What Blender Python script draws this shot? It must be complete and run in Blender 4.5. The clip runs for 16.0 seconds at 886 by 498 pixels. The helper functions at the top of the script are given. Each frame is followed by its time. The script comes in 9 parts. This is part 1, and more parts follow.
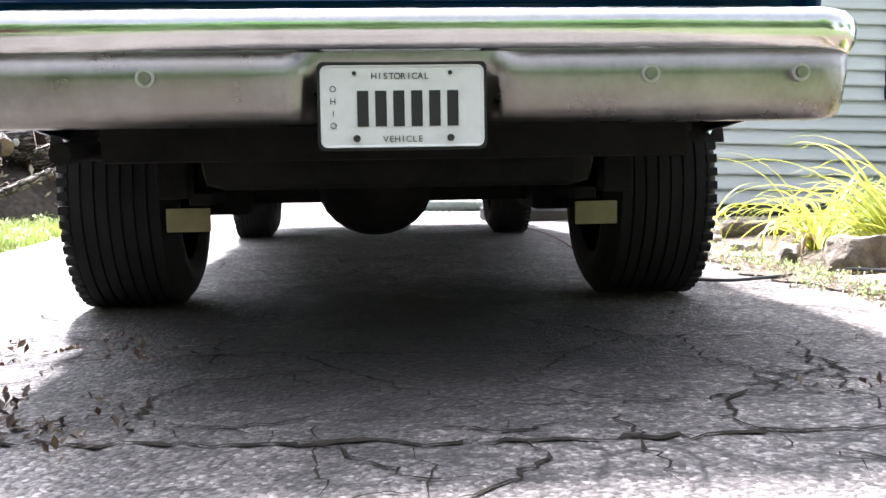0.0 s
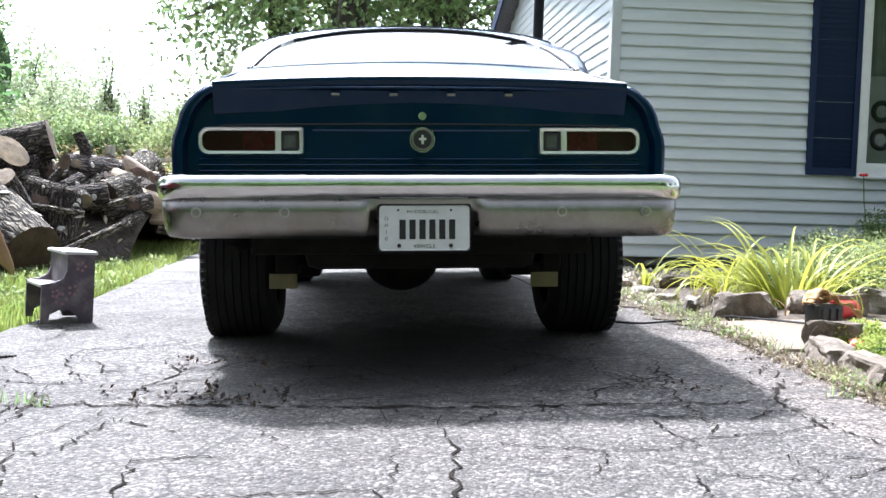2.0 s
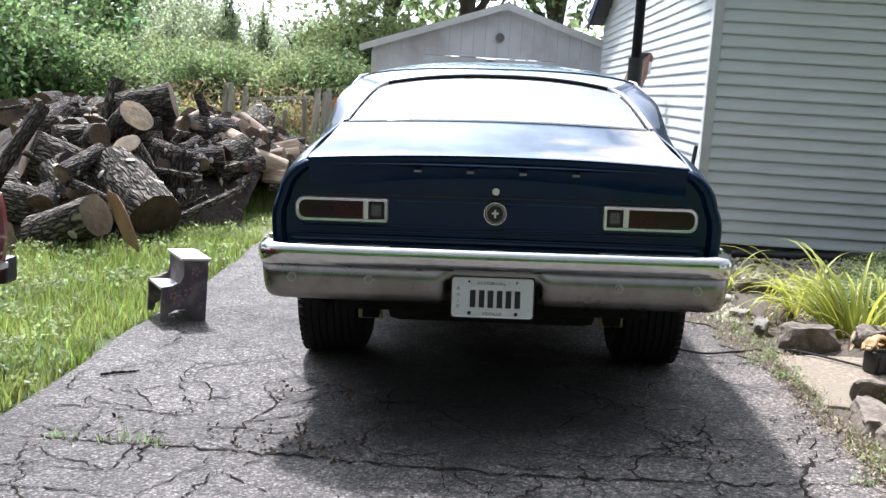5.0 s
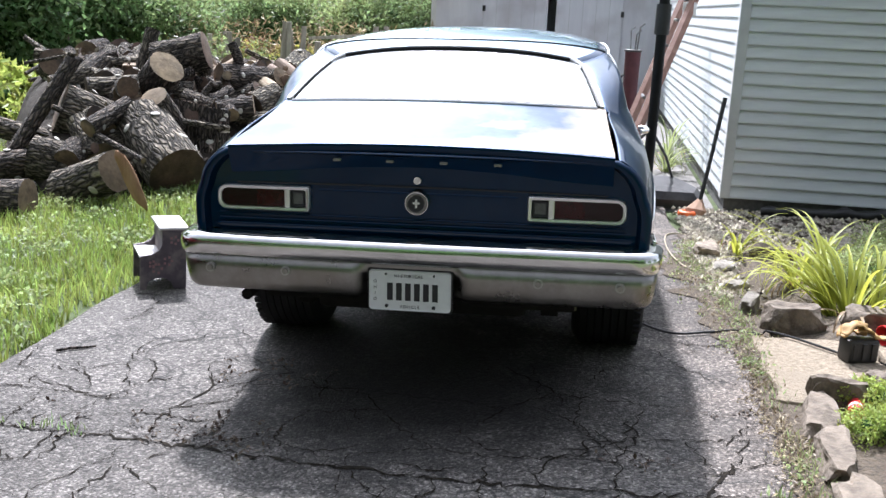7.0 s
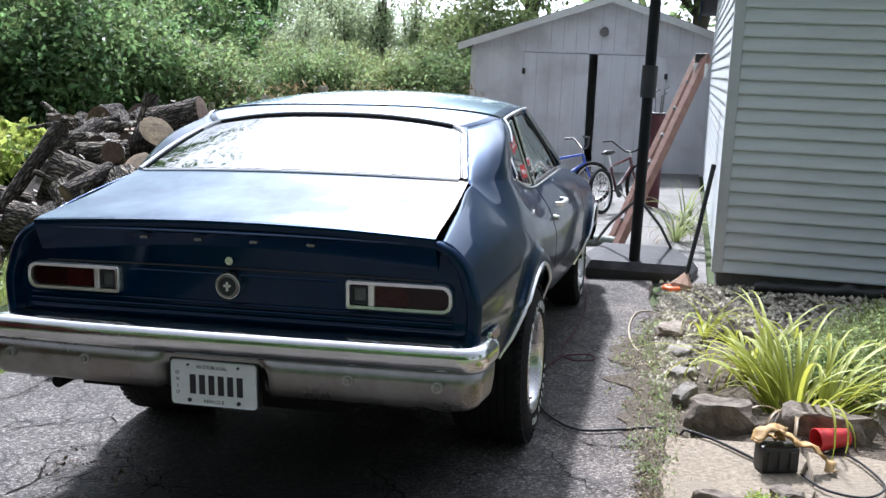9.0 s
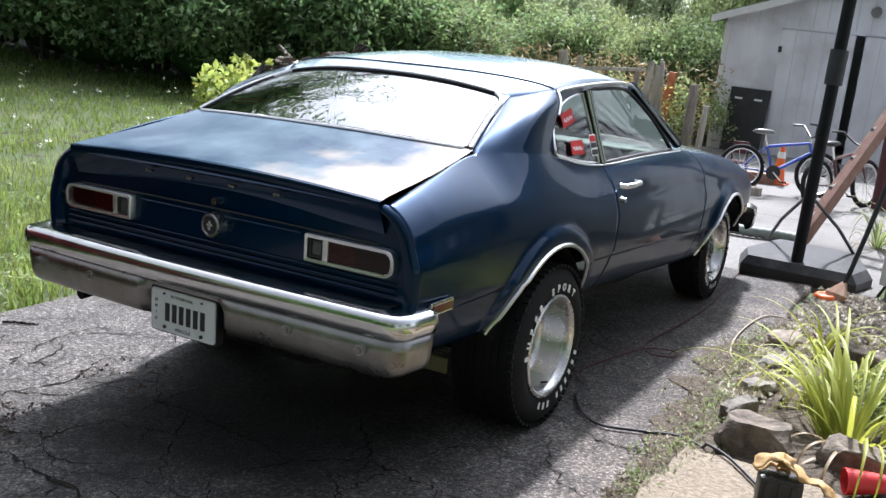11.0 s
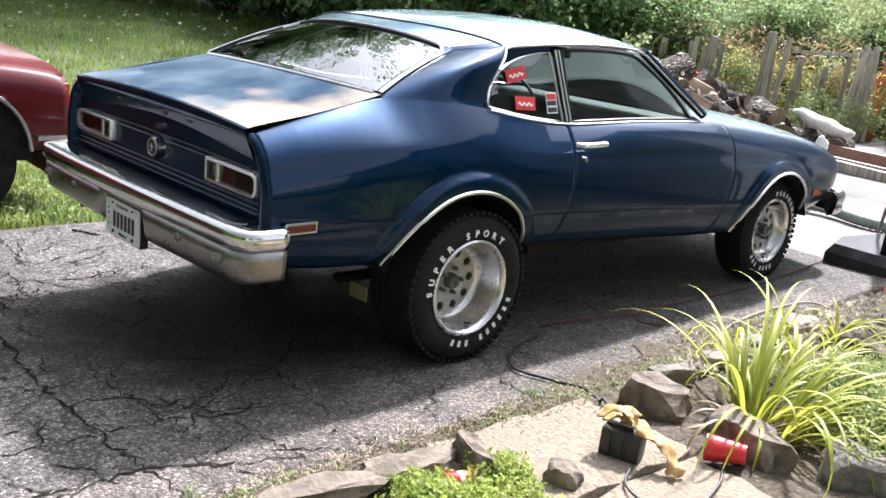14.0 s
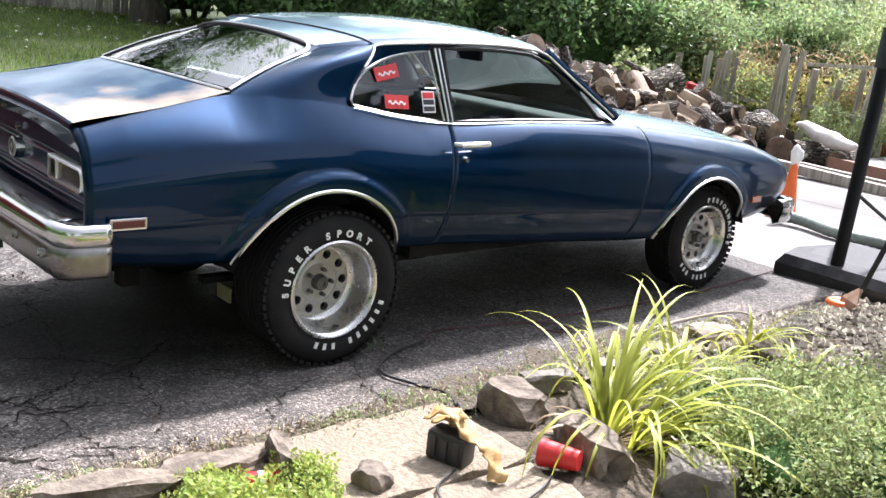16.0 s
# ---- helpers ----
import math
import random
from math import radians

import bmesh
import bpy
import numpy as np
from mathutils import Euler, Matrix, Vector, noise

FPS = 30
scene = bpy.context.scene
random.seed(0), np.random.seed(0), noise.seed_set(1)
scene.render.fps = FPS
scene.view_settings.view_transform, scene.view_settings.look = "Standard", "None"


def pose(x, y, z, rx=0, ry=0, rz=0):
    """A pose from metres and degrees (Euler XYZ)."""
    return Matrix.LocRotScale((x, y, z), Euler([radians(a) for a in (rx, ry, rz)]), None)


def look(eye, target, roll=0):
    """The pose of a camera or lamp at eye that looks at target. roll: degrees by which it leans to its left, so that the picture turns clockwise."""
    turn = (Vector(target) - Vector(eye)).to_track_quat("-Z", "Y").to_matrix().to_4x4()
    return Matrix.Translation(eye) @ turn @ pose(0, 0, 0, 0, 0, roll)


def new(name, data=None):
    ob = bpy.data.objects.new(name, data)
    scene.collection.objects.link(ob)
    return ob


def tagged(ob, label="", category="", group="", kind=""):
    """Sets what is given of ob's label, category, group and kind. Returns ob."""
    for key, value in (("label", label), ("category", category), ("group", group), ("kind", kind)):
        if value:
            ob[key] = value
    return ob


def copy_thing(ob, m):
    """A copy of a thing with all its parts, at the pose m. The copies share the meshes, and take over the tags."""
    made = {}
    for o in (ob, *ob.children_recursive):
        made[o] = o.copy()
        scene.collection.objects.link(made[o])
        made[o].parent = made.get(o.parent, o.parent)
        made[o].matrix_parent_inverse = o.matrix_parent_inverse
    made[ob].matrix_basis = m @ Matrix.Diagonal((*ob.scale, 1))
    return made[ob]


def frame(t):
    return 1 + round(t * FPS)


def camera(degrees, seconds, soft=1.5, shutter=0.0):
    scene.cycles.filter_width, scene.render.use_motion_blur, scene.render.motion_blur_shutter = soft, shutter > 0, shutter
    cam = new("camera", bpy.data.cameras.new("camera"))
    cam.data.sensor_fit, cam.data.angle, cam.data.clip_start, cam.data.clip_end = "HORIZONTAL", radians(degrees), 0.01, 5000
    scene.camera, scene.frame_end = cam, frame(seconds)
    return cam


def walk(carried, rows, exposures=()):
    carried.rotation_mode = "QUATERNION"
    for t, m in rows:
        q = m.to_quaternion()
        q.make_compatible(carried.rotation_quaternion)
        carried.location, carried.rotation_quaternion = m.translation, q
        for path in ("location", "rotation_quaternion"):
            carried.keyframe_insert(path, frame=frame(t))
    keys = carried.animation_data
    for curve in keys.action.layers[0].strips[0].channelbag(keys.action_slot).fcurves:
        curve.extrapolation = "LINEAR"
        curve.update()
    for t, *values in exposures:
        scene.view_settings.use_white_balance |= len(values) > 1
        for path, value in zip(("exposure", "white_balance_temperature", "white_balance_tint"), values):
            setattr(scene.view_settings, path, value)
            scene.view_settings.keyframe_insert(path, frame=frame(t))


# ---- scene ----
cam = camera(48.0, 16.0)
PATH = [
    (0, (-0.06, -1.875, 0.42), (0.079, 0.109, 0.24), -0.9),
    (0.5, (-0.08, -2.272, 0.484), (0.068, -0.288, 0.298), -0.9),
    (1, (-0.12, -2.642, 0.555), (0.01, -0.657, 0.359), -0.8),
    (1.5, (-0.155, -2.95, 0.567), (-0.018, -0.957, 0.458), -0.8),
    (2, (-0.17, -3.357, 0.65), (-0.032, -1.366, 0.53), -0.1),
    (2.5, (-0.197, -3.587, 0.682), (-0.039, -1.596, 0.59), 0.3),
    (3, (-0.221, -3.579, 0.681), (0.001, -1.595, 0.551), 1.7),
    (3.5, (-0.179, -3.611, 0.887), (-0.038, -1.622, 0.739), 3.9),
    (4, (-0.185, -3.641, 1.112), (-0.123, -1.658, 0.857), 1.0),
    (4.2, (-0.161, -3.67, 1.139), (-0.14, -1.686, 0.888), 0.7),
    (6.3, (0.27, -3.591, 1.507), (0.089, -1.648, 1.07), 0.7),
    (6.5, (0.354, -3.542, 1.517), (0.152, -1.594, 1.111), -0.4),
    (7, (0.616, -3.462, 1.517), (0.34, -1.537, 1.053), 0.9),
    (7.5, (0.802, -3.338, 1.516), (0.445, -1.429, 1.038), -1.0),
    (8, (0.972, -3.15, 1.541), (0.596, -1.226, 1.145), -0.2),
    (8.5, (1.234, -2.997, 1.526), (0.812, -1.072, 1.184), 0.3),
    (9, (1.471, -2.871, 1.528), (1.003, -0.958, 1.181), 0.5),
    (9.2, (1.569, -2.82, 1.519), (1.04, -0.925, 1.161), 0.2),
    (11.3, (2.558, -2.328, 1.579), (1.527, -0.672, 1.138), 3.6),
    (11.5, (2.643, -2.271, 1.585), (1.591, -0.629, 1.142), 2.5),
    (12, (2.914, -2.161, 1.592), (1.764, -0.607, 1.079), 3.5),
    (12.5, (3.126, -2.063, 1.586), (1.935, -0.548, 1.049), 2.7),
    (13, (3.365, -1.943, 1.587), (2.163, -0.446, 1.027), 6.0),
    (13.5, (3.587, -1.853, 1.579), (2.236, -0.472, 1.059), 7.3),
    (14, (3.733, -1.756, 1.588), (2.335, -0.423, 1.069), 5.7),
    (14.5, (3.869, -1.585, 1.579), (2.421, -0.278, 1.137), 5.6),
    (15, (4.029, -1.406, 1.578), (2.531, -0.154, 1.141), 4.9),
    (15.5, (4.169, -1.249, 1.559), (2.663, -0.021, 1.087), 5.1),
    (16, (4.221, -1.08, 1.547), (2.732, 0.164, 1.062), 4.9),
]
# the drive rises 1.8 degrees towards the house; the rows are in the car's own frame
TILT = Matrix.Rotation(radians(-1.8), 4, "Y")
walk(cam, [(t, TILT @ look(eye, target, roll)) for t, eye, target, roll in PATH],
     [(0.0, 2.55, 6050, 19), (0.5, 2.15, 5950, 18), (1.0, 1.85, 5850, 17), (1.5, 1.75, 5750, 15), (2.5, 1.45, 5800, 14), (3.2, 1.2, 5830, 15), (4.0, 1.08, 5900, 15), (8.0, 1.15, 5840, 15), (9.2, 0.85, 5700, 14), (12.0, 1.05, 6020, 15), (13.5, 1.3, 6090, 16), (16.0, 1.45, 6100, 18)])


# ---------------------------------------------------------------- light
SUN_DIR = Vector((-0.28, 0.76, 1.0)).normalized()
world = bpy.data.worlds.new("world")
world.use_nodes = True
scene.world = world
sky = world.node_tree.nodes.new("ShaderNodeTexSky")
sky.sky_type, sky.sun_disc = "NISHITA", False
sky.sun_elevation = math.asin(SUN_DIR.z)
sky.sun_rotation = math.atan2(SUN_DIR.x, SUN_DIR.y)
sky.air_density, sky.dust_density, sky.ozone_density = 1.0, 1.5, 1.0
WN, WL = world.node_tree.nodes, world.node_tree.links
# thin bright haze over the blue, brightest round the sun
wtc = WN.new("ShaderNodeTexCoord")


def wmath(op, a, b=None):
    n = WN.new("ShaderNodeMath")
    n.operation = op
    for i, v in enumerate((a, b)):
        if v is None:
            continue
        if isinstance(v, (int, float)):
            n.inputs[i].default_value = v
        else:
            WL.new(v, n.inputs[i])
    return n.outputs[0]


wdot = WN.new("ShaderNodeVectorMath")
wdot.operation = "DOT_PRODUCT"
WL.new(wtc.outputs["Generated"], wdot.inputs[0])
wdot.inputs[1].default_value = tuple(SUN_DIR)
toward = wmath("MAXIMUM", wdot.outputs["Value"], 0.0)
haze = wmath("ADD", wmath("ADD", wmath("MULTIPLY", toward, 5.6), 1.5), wmath("MULTIPLY", wmath("POWER", toward, 8.0), 32.0))
wsep = WN.new("ShaderNodeSeparateXYZ")
WL.new(wtc.outputs["Generated"], wsep.inputs[0])
low = wmath("POWER", wmath("SUBTRACT", 1.0, wmath("ABSOLUTE", wsep.outputs[2])), 4.0)
haze = wmath("ADD", haze, wmath("MULTIPLY", low, wmath("ADD", wmath("MULTIPLY", toward, 14.0), 4.5)))
wno = WN.new("ShaderNodeTexNoise")
wno.inputs["Scale"].default_value, wno.inputs["Detail"].default_value = 2.2, 6
WL.new(wtc.outputs["Generated"], wno.inputs["Vector"])
wrp = WN.new("ShaderNodeValToRGB")
wrp.color_ramp.elements[0].position, wrp.color_ramp.elements[1].position = 0.36, 0.6
wrp.color_ramp.elements[0].color, wrp.color_ramp.elements[1].color = (0.72, 0.72, 0.72, 1), (1, 1, 1, 1)
WL.new(wno.outputs[0], wrp.inputs[0])
wcl = WN.new("ShaderNodeMix")
wcl.data_type = "RGBA"
wcl.blend_type = "MULTIPLY"
wcl.inputs["Factor"].default_value = 1.0
wcl.inputs["A"].default_value = (0.97, 1.0, 1.03, 1)
WL.new(haze, wcl.inputs["B"])
wmx = WN.new("ShaderNodeMix")
wmx.data_type = "RGBA"
WL.new(wrp.outputs[0], wmx.inputs["Factor"])
WL.new(sky.outputs[0], wmx.inputs["A"])
WL.new(wcl.outputs["Result"], wmx.inputs["B"])
WL.new(wmx.outputs["Result"], WN["Background"].inputs[0])
WN["Background"].inputs[1].default_value = 0.1
sun = new("sun", bpy.data.lights.new("sun", "SUN"))
sun.data.energy, sun.data.angle, sun.data.color = 5.0, radians(3.4), (1.0, 0.96, 0.91)
sun.matrix_world = look((0, 0, 20), Vector((0, 0, 20)) - SUN_DIR)


# ---------------------------------------------------------------- helpers
def mat(name, c1, c2=None, scale=6.0, rough=0.6, metal=0.0, bump=0.0, bscale=40.0, coat=0.0, vary=0.0,
        island=0.0, r2=None, detail=6.0, c3=None, scale3=1.2, stretch=None, spec=0.5):
    """Node material: two colours mixed by noise, a third at a larger scale, bump, random tint."""
    m = bpy.data.materials.new(name)
    m.use_nodes = True
    nt = m.node_tree
    N, L = nt.nodes, nt.links
    b = N["Principled BSDF"]
    b.inputs["Roughness"].default_value = rough
    b.inputs["Metallic"].default_value = metal
    b.inputs["Coat Weight"].default_value = coat
    b.inputs["Coat Roughness"].default_value = 0.04
    b.inputs["Specular IOR Level"].default_value = spec
    tc = N.new("ShaderNodeTexCoord")
    src = tc.outputs["Object"]
    if stretch:
        mp = N.new("ShaderNodeMapping")
        mp.inputs["Scale"].default_value = stretch
        L.new(src, mp.inputs[0])
        src = mp.outputs[0]
    col = None
    if c2:
        n = N.new("ShaderNodeTexNoise")
        n.inputs["Scale"].default_value, n.inputs["Detail"].default_value = scale, detail
        n.inputs["Roughness"].default_value = 0.65
        L.new(src, n.inputs["Vector"])
        rp = N.new("ShaderNodeValToRGB")
        rp.color_ramp.elements[0].position, rp.color_ramp.elements[1].position = 0.36, 0.66
        rp.color_ramp.elements[0].color, rp.color_ramp.elements[1].color = (*c1, 1), (*c2, 1)
        L.new(n.outputs[0], rp.inputs[0])
        col = rp.outputs[0]
        if r2 is not None:
            mr = N.new("ShaderNodeMapRange")
            mr.inputs["From Min"].default_value, mr.inputs["From Max"].default_value = 0.35, 0.7
            mr.inputs["To Min"].default_value, mr.inputs["To Max"].default_value = rough, r2
            L.new(n.outputs[0], mr.inputs[0])
            L.new(mr.outputs[0], b.inputs["Roughness"])
    else:
        rgb = N.new("ShaderNodeRGB")
        rgb.outputs[0].default_value = (*c1, 1)
        col = rgb.outputs[0]
    if c3:
        n3 = N.new("ShaderNodeTexNoise")
        n3.inputs["Scale"].default_value, n3.inputs["Detail"].default_value = scale3, 4
        L.new(tc.outputs["Object"], n3.inputs["Vector"])
        r3 = N.new("ShaderNodeValToRGB")
        r3.color_ramp.elements[0].position, r3.color_ramp.elements[1].position = 0.48, 0.68
        L.new(n3.outputs[0], r3.inputs[0])
        mx = N.new("ShaderNodeMix")
        mx.data_type = "RGBA"
        L.new(r3.outputs[0], mx.inputs["Factor"])
        L.new(col, mx.inputs["A"])
        mx.inputs["B"].default_value = (*c3, 1)
        col = mx.outputs["Result"]
    if vary or island:
        hs = N.new("ShaderNodeHueSaturation")
        if island:
            g = N.new("ShaderNodeNewGeometry")
            rnd, amt = g.outputs["Random Per Island"], island
        else:
            g = N.new("ShaderNodeObjectInfo")
            rnd, amt = g.outputs["Random"], vary
        mr = N.new("ShaderNodeMapRange")
        mr.inputs["To Min"].default_value, mr.inputs["To Max"].default_value = 1 - amt, 1 + amt
        L.new(rnd, mr.inputs[0])
        L.new(mr.outputs[0], hs.inputs["Value"])
        mh = N.new("ShaderNodeMapRange")
        mh.inputs["To Min"].default_value, mh.inputs["To Max"].default_value = 0.5 - amt * 0.05, 0.5 + amt * 0.05
        L.new(rnd, mh.inputs[0])
        L.new(mh.outputs[0], hs.inputs["Hue"])
        L.new(col, hs.inputs["Color"])
        col = hs.outputs[0]
    L.new(col, b.inputs["Base Color"])
    if bump:
        nb = N.new("ShaderNodeTexNoise")
        nb.inputs["Scale"].default_value, nb.inputs["Detail"].default_value = bscale, 8
        L.new(src, nb.inputs["Vector"])
        bp = N.new("ShaderNodeBump")
        bp.inputs["Strength"].default_value, bp.inputs["Distance"].default_value = bump, 0.02
        L.new(nb.outputs[0], bp.inputs["Height"])
        L.new(bp.outputs[0], b.inputs["Normal"])
    return m


def leaf_mat(name, c1, c2, island=0.45, rough=0.5, trans=0.35):
    """Leaf: diffuse and translucent, tinted leaf by leaf."""
    m = mat(name, c1, c2, scale=1.3, rough=rough, island=island, spec=0.35)
    nt = m.node_tree
    N, L = nt.nodes, nt.links
    b = N["Principled BSDF"]
    tr = N.new("ShaderNodeBsdfTranslucent")
    src = b.inputs["Base Color"].links[0].from_socket
    hs = N.new("ShaderNodeHueSaturation")
    hs.inputs["Hue"].default_value, hs.inputs["Value"].default_value = 0.485, 1.7
    L.new(src, hs.inputs["Color"])
    L.new(hs.outputs[0], tr.inputs[0])
    mx = N.new("ShaderNodeMixShader")
    mx.inputs[0].default_value = trans
    L.new(b.outputs[0], mx.inputs[1])
    L.new(tr.outputs[0], mx.inputs[2])
    L.new(mx.outputs[0], N["Material Output"].inputs[0])
    return m


def glass_mat(name, tint, ior=1.5):
    m = bpy.data.materials.new(name)
    m.use_nodes = True
    N, L = m.node_tree.nodes, m.node_tree.links
    N.remove(N["Principled BSDF"])
    tp, gl, fr, mx = (N.new("ShaderNodeBsdfTransparent"), N.new("ShaderNodeBsdfGlossy"), N.new("ShaderNodeFresnel"),
                      N.new("ShaderNodeMixShader"))
    tp.inputs[0].default_value = (*tint, 1)
    gl.inputs["Roughness"].default_value = 0.01
    fr.inputs[0].default_value = ior
    L.new(fr.outputs[0], mx.inputs[0])
    L.new(tp.outputs[0], mx.inputs[1])
    L.new(gl.outputs[0], mx.inputs[2])
    L.new(mx.outputs[0], N["Material Output"].inputs[0])
    return m


def part(name, bm, material, parent=None, label="", smooth=False, matrix=None):
    """One mesh object from a bmesh, under parent."""
    me = bpy.data.meshes.new(name)
    bm.normal_update()
    bm.to_mesh(me)
    bm.free()
    for mm in (material if isinstance(material, (list, tuple)) else [material]):
        me.materials.append(mm)
    if smooth:
        me.polygons.foreach_set("use_smooth", [True] * len(me.polygons))
        if smooth != "all":
            me.set_sharp_from_angle(angle=radians(smooth if smooth is not True else 40))
    ob = new(name, me)
    if parent:
        ob.parent = parent
    if matrix is not None:
        ob.matrix_basis = matrix
    if label:
        ob["label"] = label
    return ob


def share(name, ob, parent, matrix):
    """A further object on ob's mesh."""
    o = new(name, ob.data)
    o.parent = parent
    o.matrix_basis = matrix
    return o


def thing(name, matrix, label, category, group="", kind=""):
    e = new(name)
    e.empty_display_size = 0.1
    e.matrix_basis = matrix
    return tagged(e, label, category, group, kind)


def box(bm, x0, y0, z0, x1, y1, z1, bevel=0.0, m=None):
    r = bmesh.ops.create_cube(bm, size=1)
    vs = r["verts"]
    for v in vs:
        v.co = ((x0 + x1) / 2 + v.co.x * (x1 - x0), (y0 + y1) / 2 + v.co.y * (y1 - y0), (z0 + z1) / 2 + v.co.z * (z1 - z0))
    if bevel:
        es = list({e for v in vs for e in v.link_edges})
        r = bmesh.ops.bevel(bm, geom=es, offset=bevel, segments=2, affect="EDGES", profile=0.6)
        vs = list({v for f in r["faces"] for v in f.verts} | {v for v in vs if v.is_valid})
    if m is not None:
        bmesh.ops.transform(bm, matrix=m, verts=vs)
    return vs


def box_bm(*a, **k):
    bm = bmesh.new()
    box(bm, *a, **k)
    return bm


def cyl(bm, p, q, r1, r2=None, seg=12, caps=True):
    """A tapered rod from p to q."""
    p, q = Vector(p), Vector(q)
    d = q - p
    r = bmesh.ops.create_cone(bm, cap_ends=caps, segments=seg, radius1=r1, radius2=r1 if r2 is None else r2, depth=d.length)
    m = Matrix.Translation((p + q) / 2) @ d.to_track_quat("Z", "Y").to_matrix().to_4x4()
    bmesh.ops.transform(bm, matrix=m, verts=r["verts"])
    return r["verts"]


def cyl_bm(*a, **k):
    bm = bmesh.new()
    cyl(bm, *a, **k)
    return bm


def grid(fn, us, vs, flip=False, bm=None):
    """A sheet of fn(u, v)."""
    bm = bm or bmesh.new()
    rows = [[bm.verts.new(fn(u, v)) for u in us] for v in vs]
    for a, b in zip(rows, rows[1:]):
        for i in range(len(us) - 1):
            q = (a[i], a[i + 1], b[i + 1], b[i])
            bm.faces.new(q[::-1] if flip else q)
    return bm


def lin(a, b, n):
    return [a + (b - a) * i / (n - 1) for i in range(n)]


def spline(*pts):
    """Smooth curve through (x, y) pairs (Catmull-Rom slopes)."""
    xs, ys = [p[0] for p in pts], [p[1] for p in pts]
    n = len(xs)
    sl = []
    for i in range(n):
        a, b = max(i - 1, 0), min(i + 1, n - 1)
        sl.append((ys[b] - ys[a]) / (xs[b] - xs[a]))

    def f(x):
        x = min(max(x, xs[0]), xs[-1])
        i = next((k for k in range(n - 1) if x <= xs[k + 1]), n - 2)
        h = xs[i + 1] - xs[i]
        t = (x - xs[i]) / h
        return ((2 * t**3 - 3 * t**2 + 1) * ys[i] + (t**3 - 2 * t**2 + t) * h * sl[i]
                + (-2 * t**3 + 3 * t**2) * ys[i + 1] + (t**3 - t**2) * h * sl[i + 1])
    return f


def tube_bm(pts, r, seg=8, closed=False, bm=None, flat=1.0, up=(0, 0, 1)):
    """A tube of radius r along points."""
    bm = bm or bmesh.new()
    pts = [Vector(p) for p in pts]
    n = len(pts)
    rings = []
    for i, p in enumerate(pts):
        a = pts[(i - 1) % n] if closed else pts[max(i - 1, 0)]
        b = pts[(i + 1) % n] if closed else pts[min(i + 1, n - 1)]
        d = (b - a).normalized()
        s = d.cross(Vector(up))
        s = s.normalized() if s.length > 1e-4 else Vector((1, 0, 0))
        u = s.cross(d)
        rr = r[i] if isinstance(r, (list, tuple)) else r
        rings.append([bm.verts.new(p + s * (rr * math.cos(k * math.tau / seg)) + u * (rr * flat * math.sin(k * math.tau / seg)))
                      for k in range(seg)])
    for i in range(n if closed else n - 1):
        a, b = rings[i], rings[(i + 1) % n]
        for k in range(seg):
            bm.faces.new((a[k], a[(k + 1) % seg], b[(k + 1) % seg], b[k]))
    if not closed:
        bm.faces.new(rings[0][::-1])
        bm.faces.new(rings[-1])
    return bm


def lathe(profile, seg=48, closed=False):
    """Turns (along, radius) pairs round the x axis."""
    bm = bmesh.new()
    rings = []
    for x, r in profile:
        rings.append([bm.verts.new((x, r * math.cos(k * math.tau / seg), r * math.sin(k * math.tau / seg))) for k in range(seg)])
    m = len(rings)
    for i in range(m if closed else m - 1):
        a, b = rings[i], rings[(i + 1) % m]
        for k in range(seg):
            bm.faces.new((a[k], a[(k + 1) % seg], b[(k + 1) % seg], b[k]))
    bmesh.ops.recalc_face_normals(bm, faces=bm.faces)
    return bm


def words(name, text, size, material, parent, matrix, depth=0.0008, bold=0.0):
    """Raised lettering in the built-in font, as a mesh."""
    cu = bpy.data.curves.new(name, "FONT")
    cu.body, cu.size, cu.extrude, cu.offset = text, size, depth, bold
    cu.align_x, cu.align_y = "CENTER", "CENTER"
    tmp = new("lettering_source", cu)
    me = bpy.data.meshes.new_from_object(tmp.evaluated_get(bpy.context.evaluated_depsgraph_get()))
    bpy.data.objects.remove(tmp)
    me.name = name
    me.materials.clear()
    me.materials.append(material)
    ob = new(name, me)
    ob.parent = parent
    ob.matrix_basis = matrix
    return ob


def gz(x):
    """Height of the ground: it rises towards the house."""
    return 0.0314 * min(max(x, -3.5), 3.0)


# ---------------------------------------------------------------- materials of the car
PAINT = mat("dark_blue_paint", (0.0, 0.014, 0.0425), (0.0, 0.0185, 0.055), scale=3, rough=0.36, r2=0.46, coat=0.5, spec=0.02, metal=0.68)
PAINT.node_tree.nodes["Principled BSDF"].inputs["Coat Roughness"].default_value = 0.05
# pale mottle carries painted cloud reflection besides weathering; the tan patch is wear
DECK = mat("weathered_sky_paled_paint", (0.02, 0.045, 0.085), (0.12, 0.17, 0.21), scale=2.4, rough=0.34, r2=0.44, coat=0.15, metal=0.1, spec=0.1)
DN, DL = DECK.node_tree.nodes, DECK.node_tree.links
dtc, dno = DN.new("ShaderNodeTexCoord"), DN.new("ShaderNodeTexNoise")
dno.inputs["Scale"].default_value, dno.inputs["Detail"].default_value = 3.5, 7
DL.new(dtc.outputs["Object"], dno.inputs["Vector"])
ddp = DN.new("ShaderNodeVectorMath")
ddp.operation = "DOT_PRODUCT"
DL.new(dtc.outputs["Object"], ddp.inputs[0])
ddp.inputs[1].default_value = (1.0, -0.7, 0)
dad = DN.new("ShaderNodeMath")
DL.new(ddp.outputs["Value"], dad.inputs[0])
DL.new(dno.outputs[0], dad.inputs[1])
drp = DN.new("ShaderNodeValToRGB")
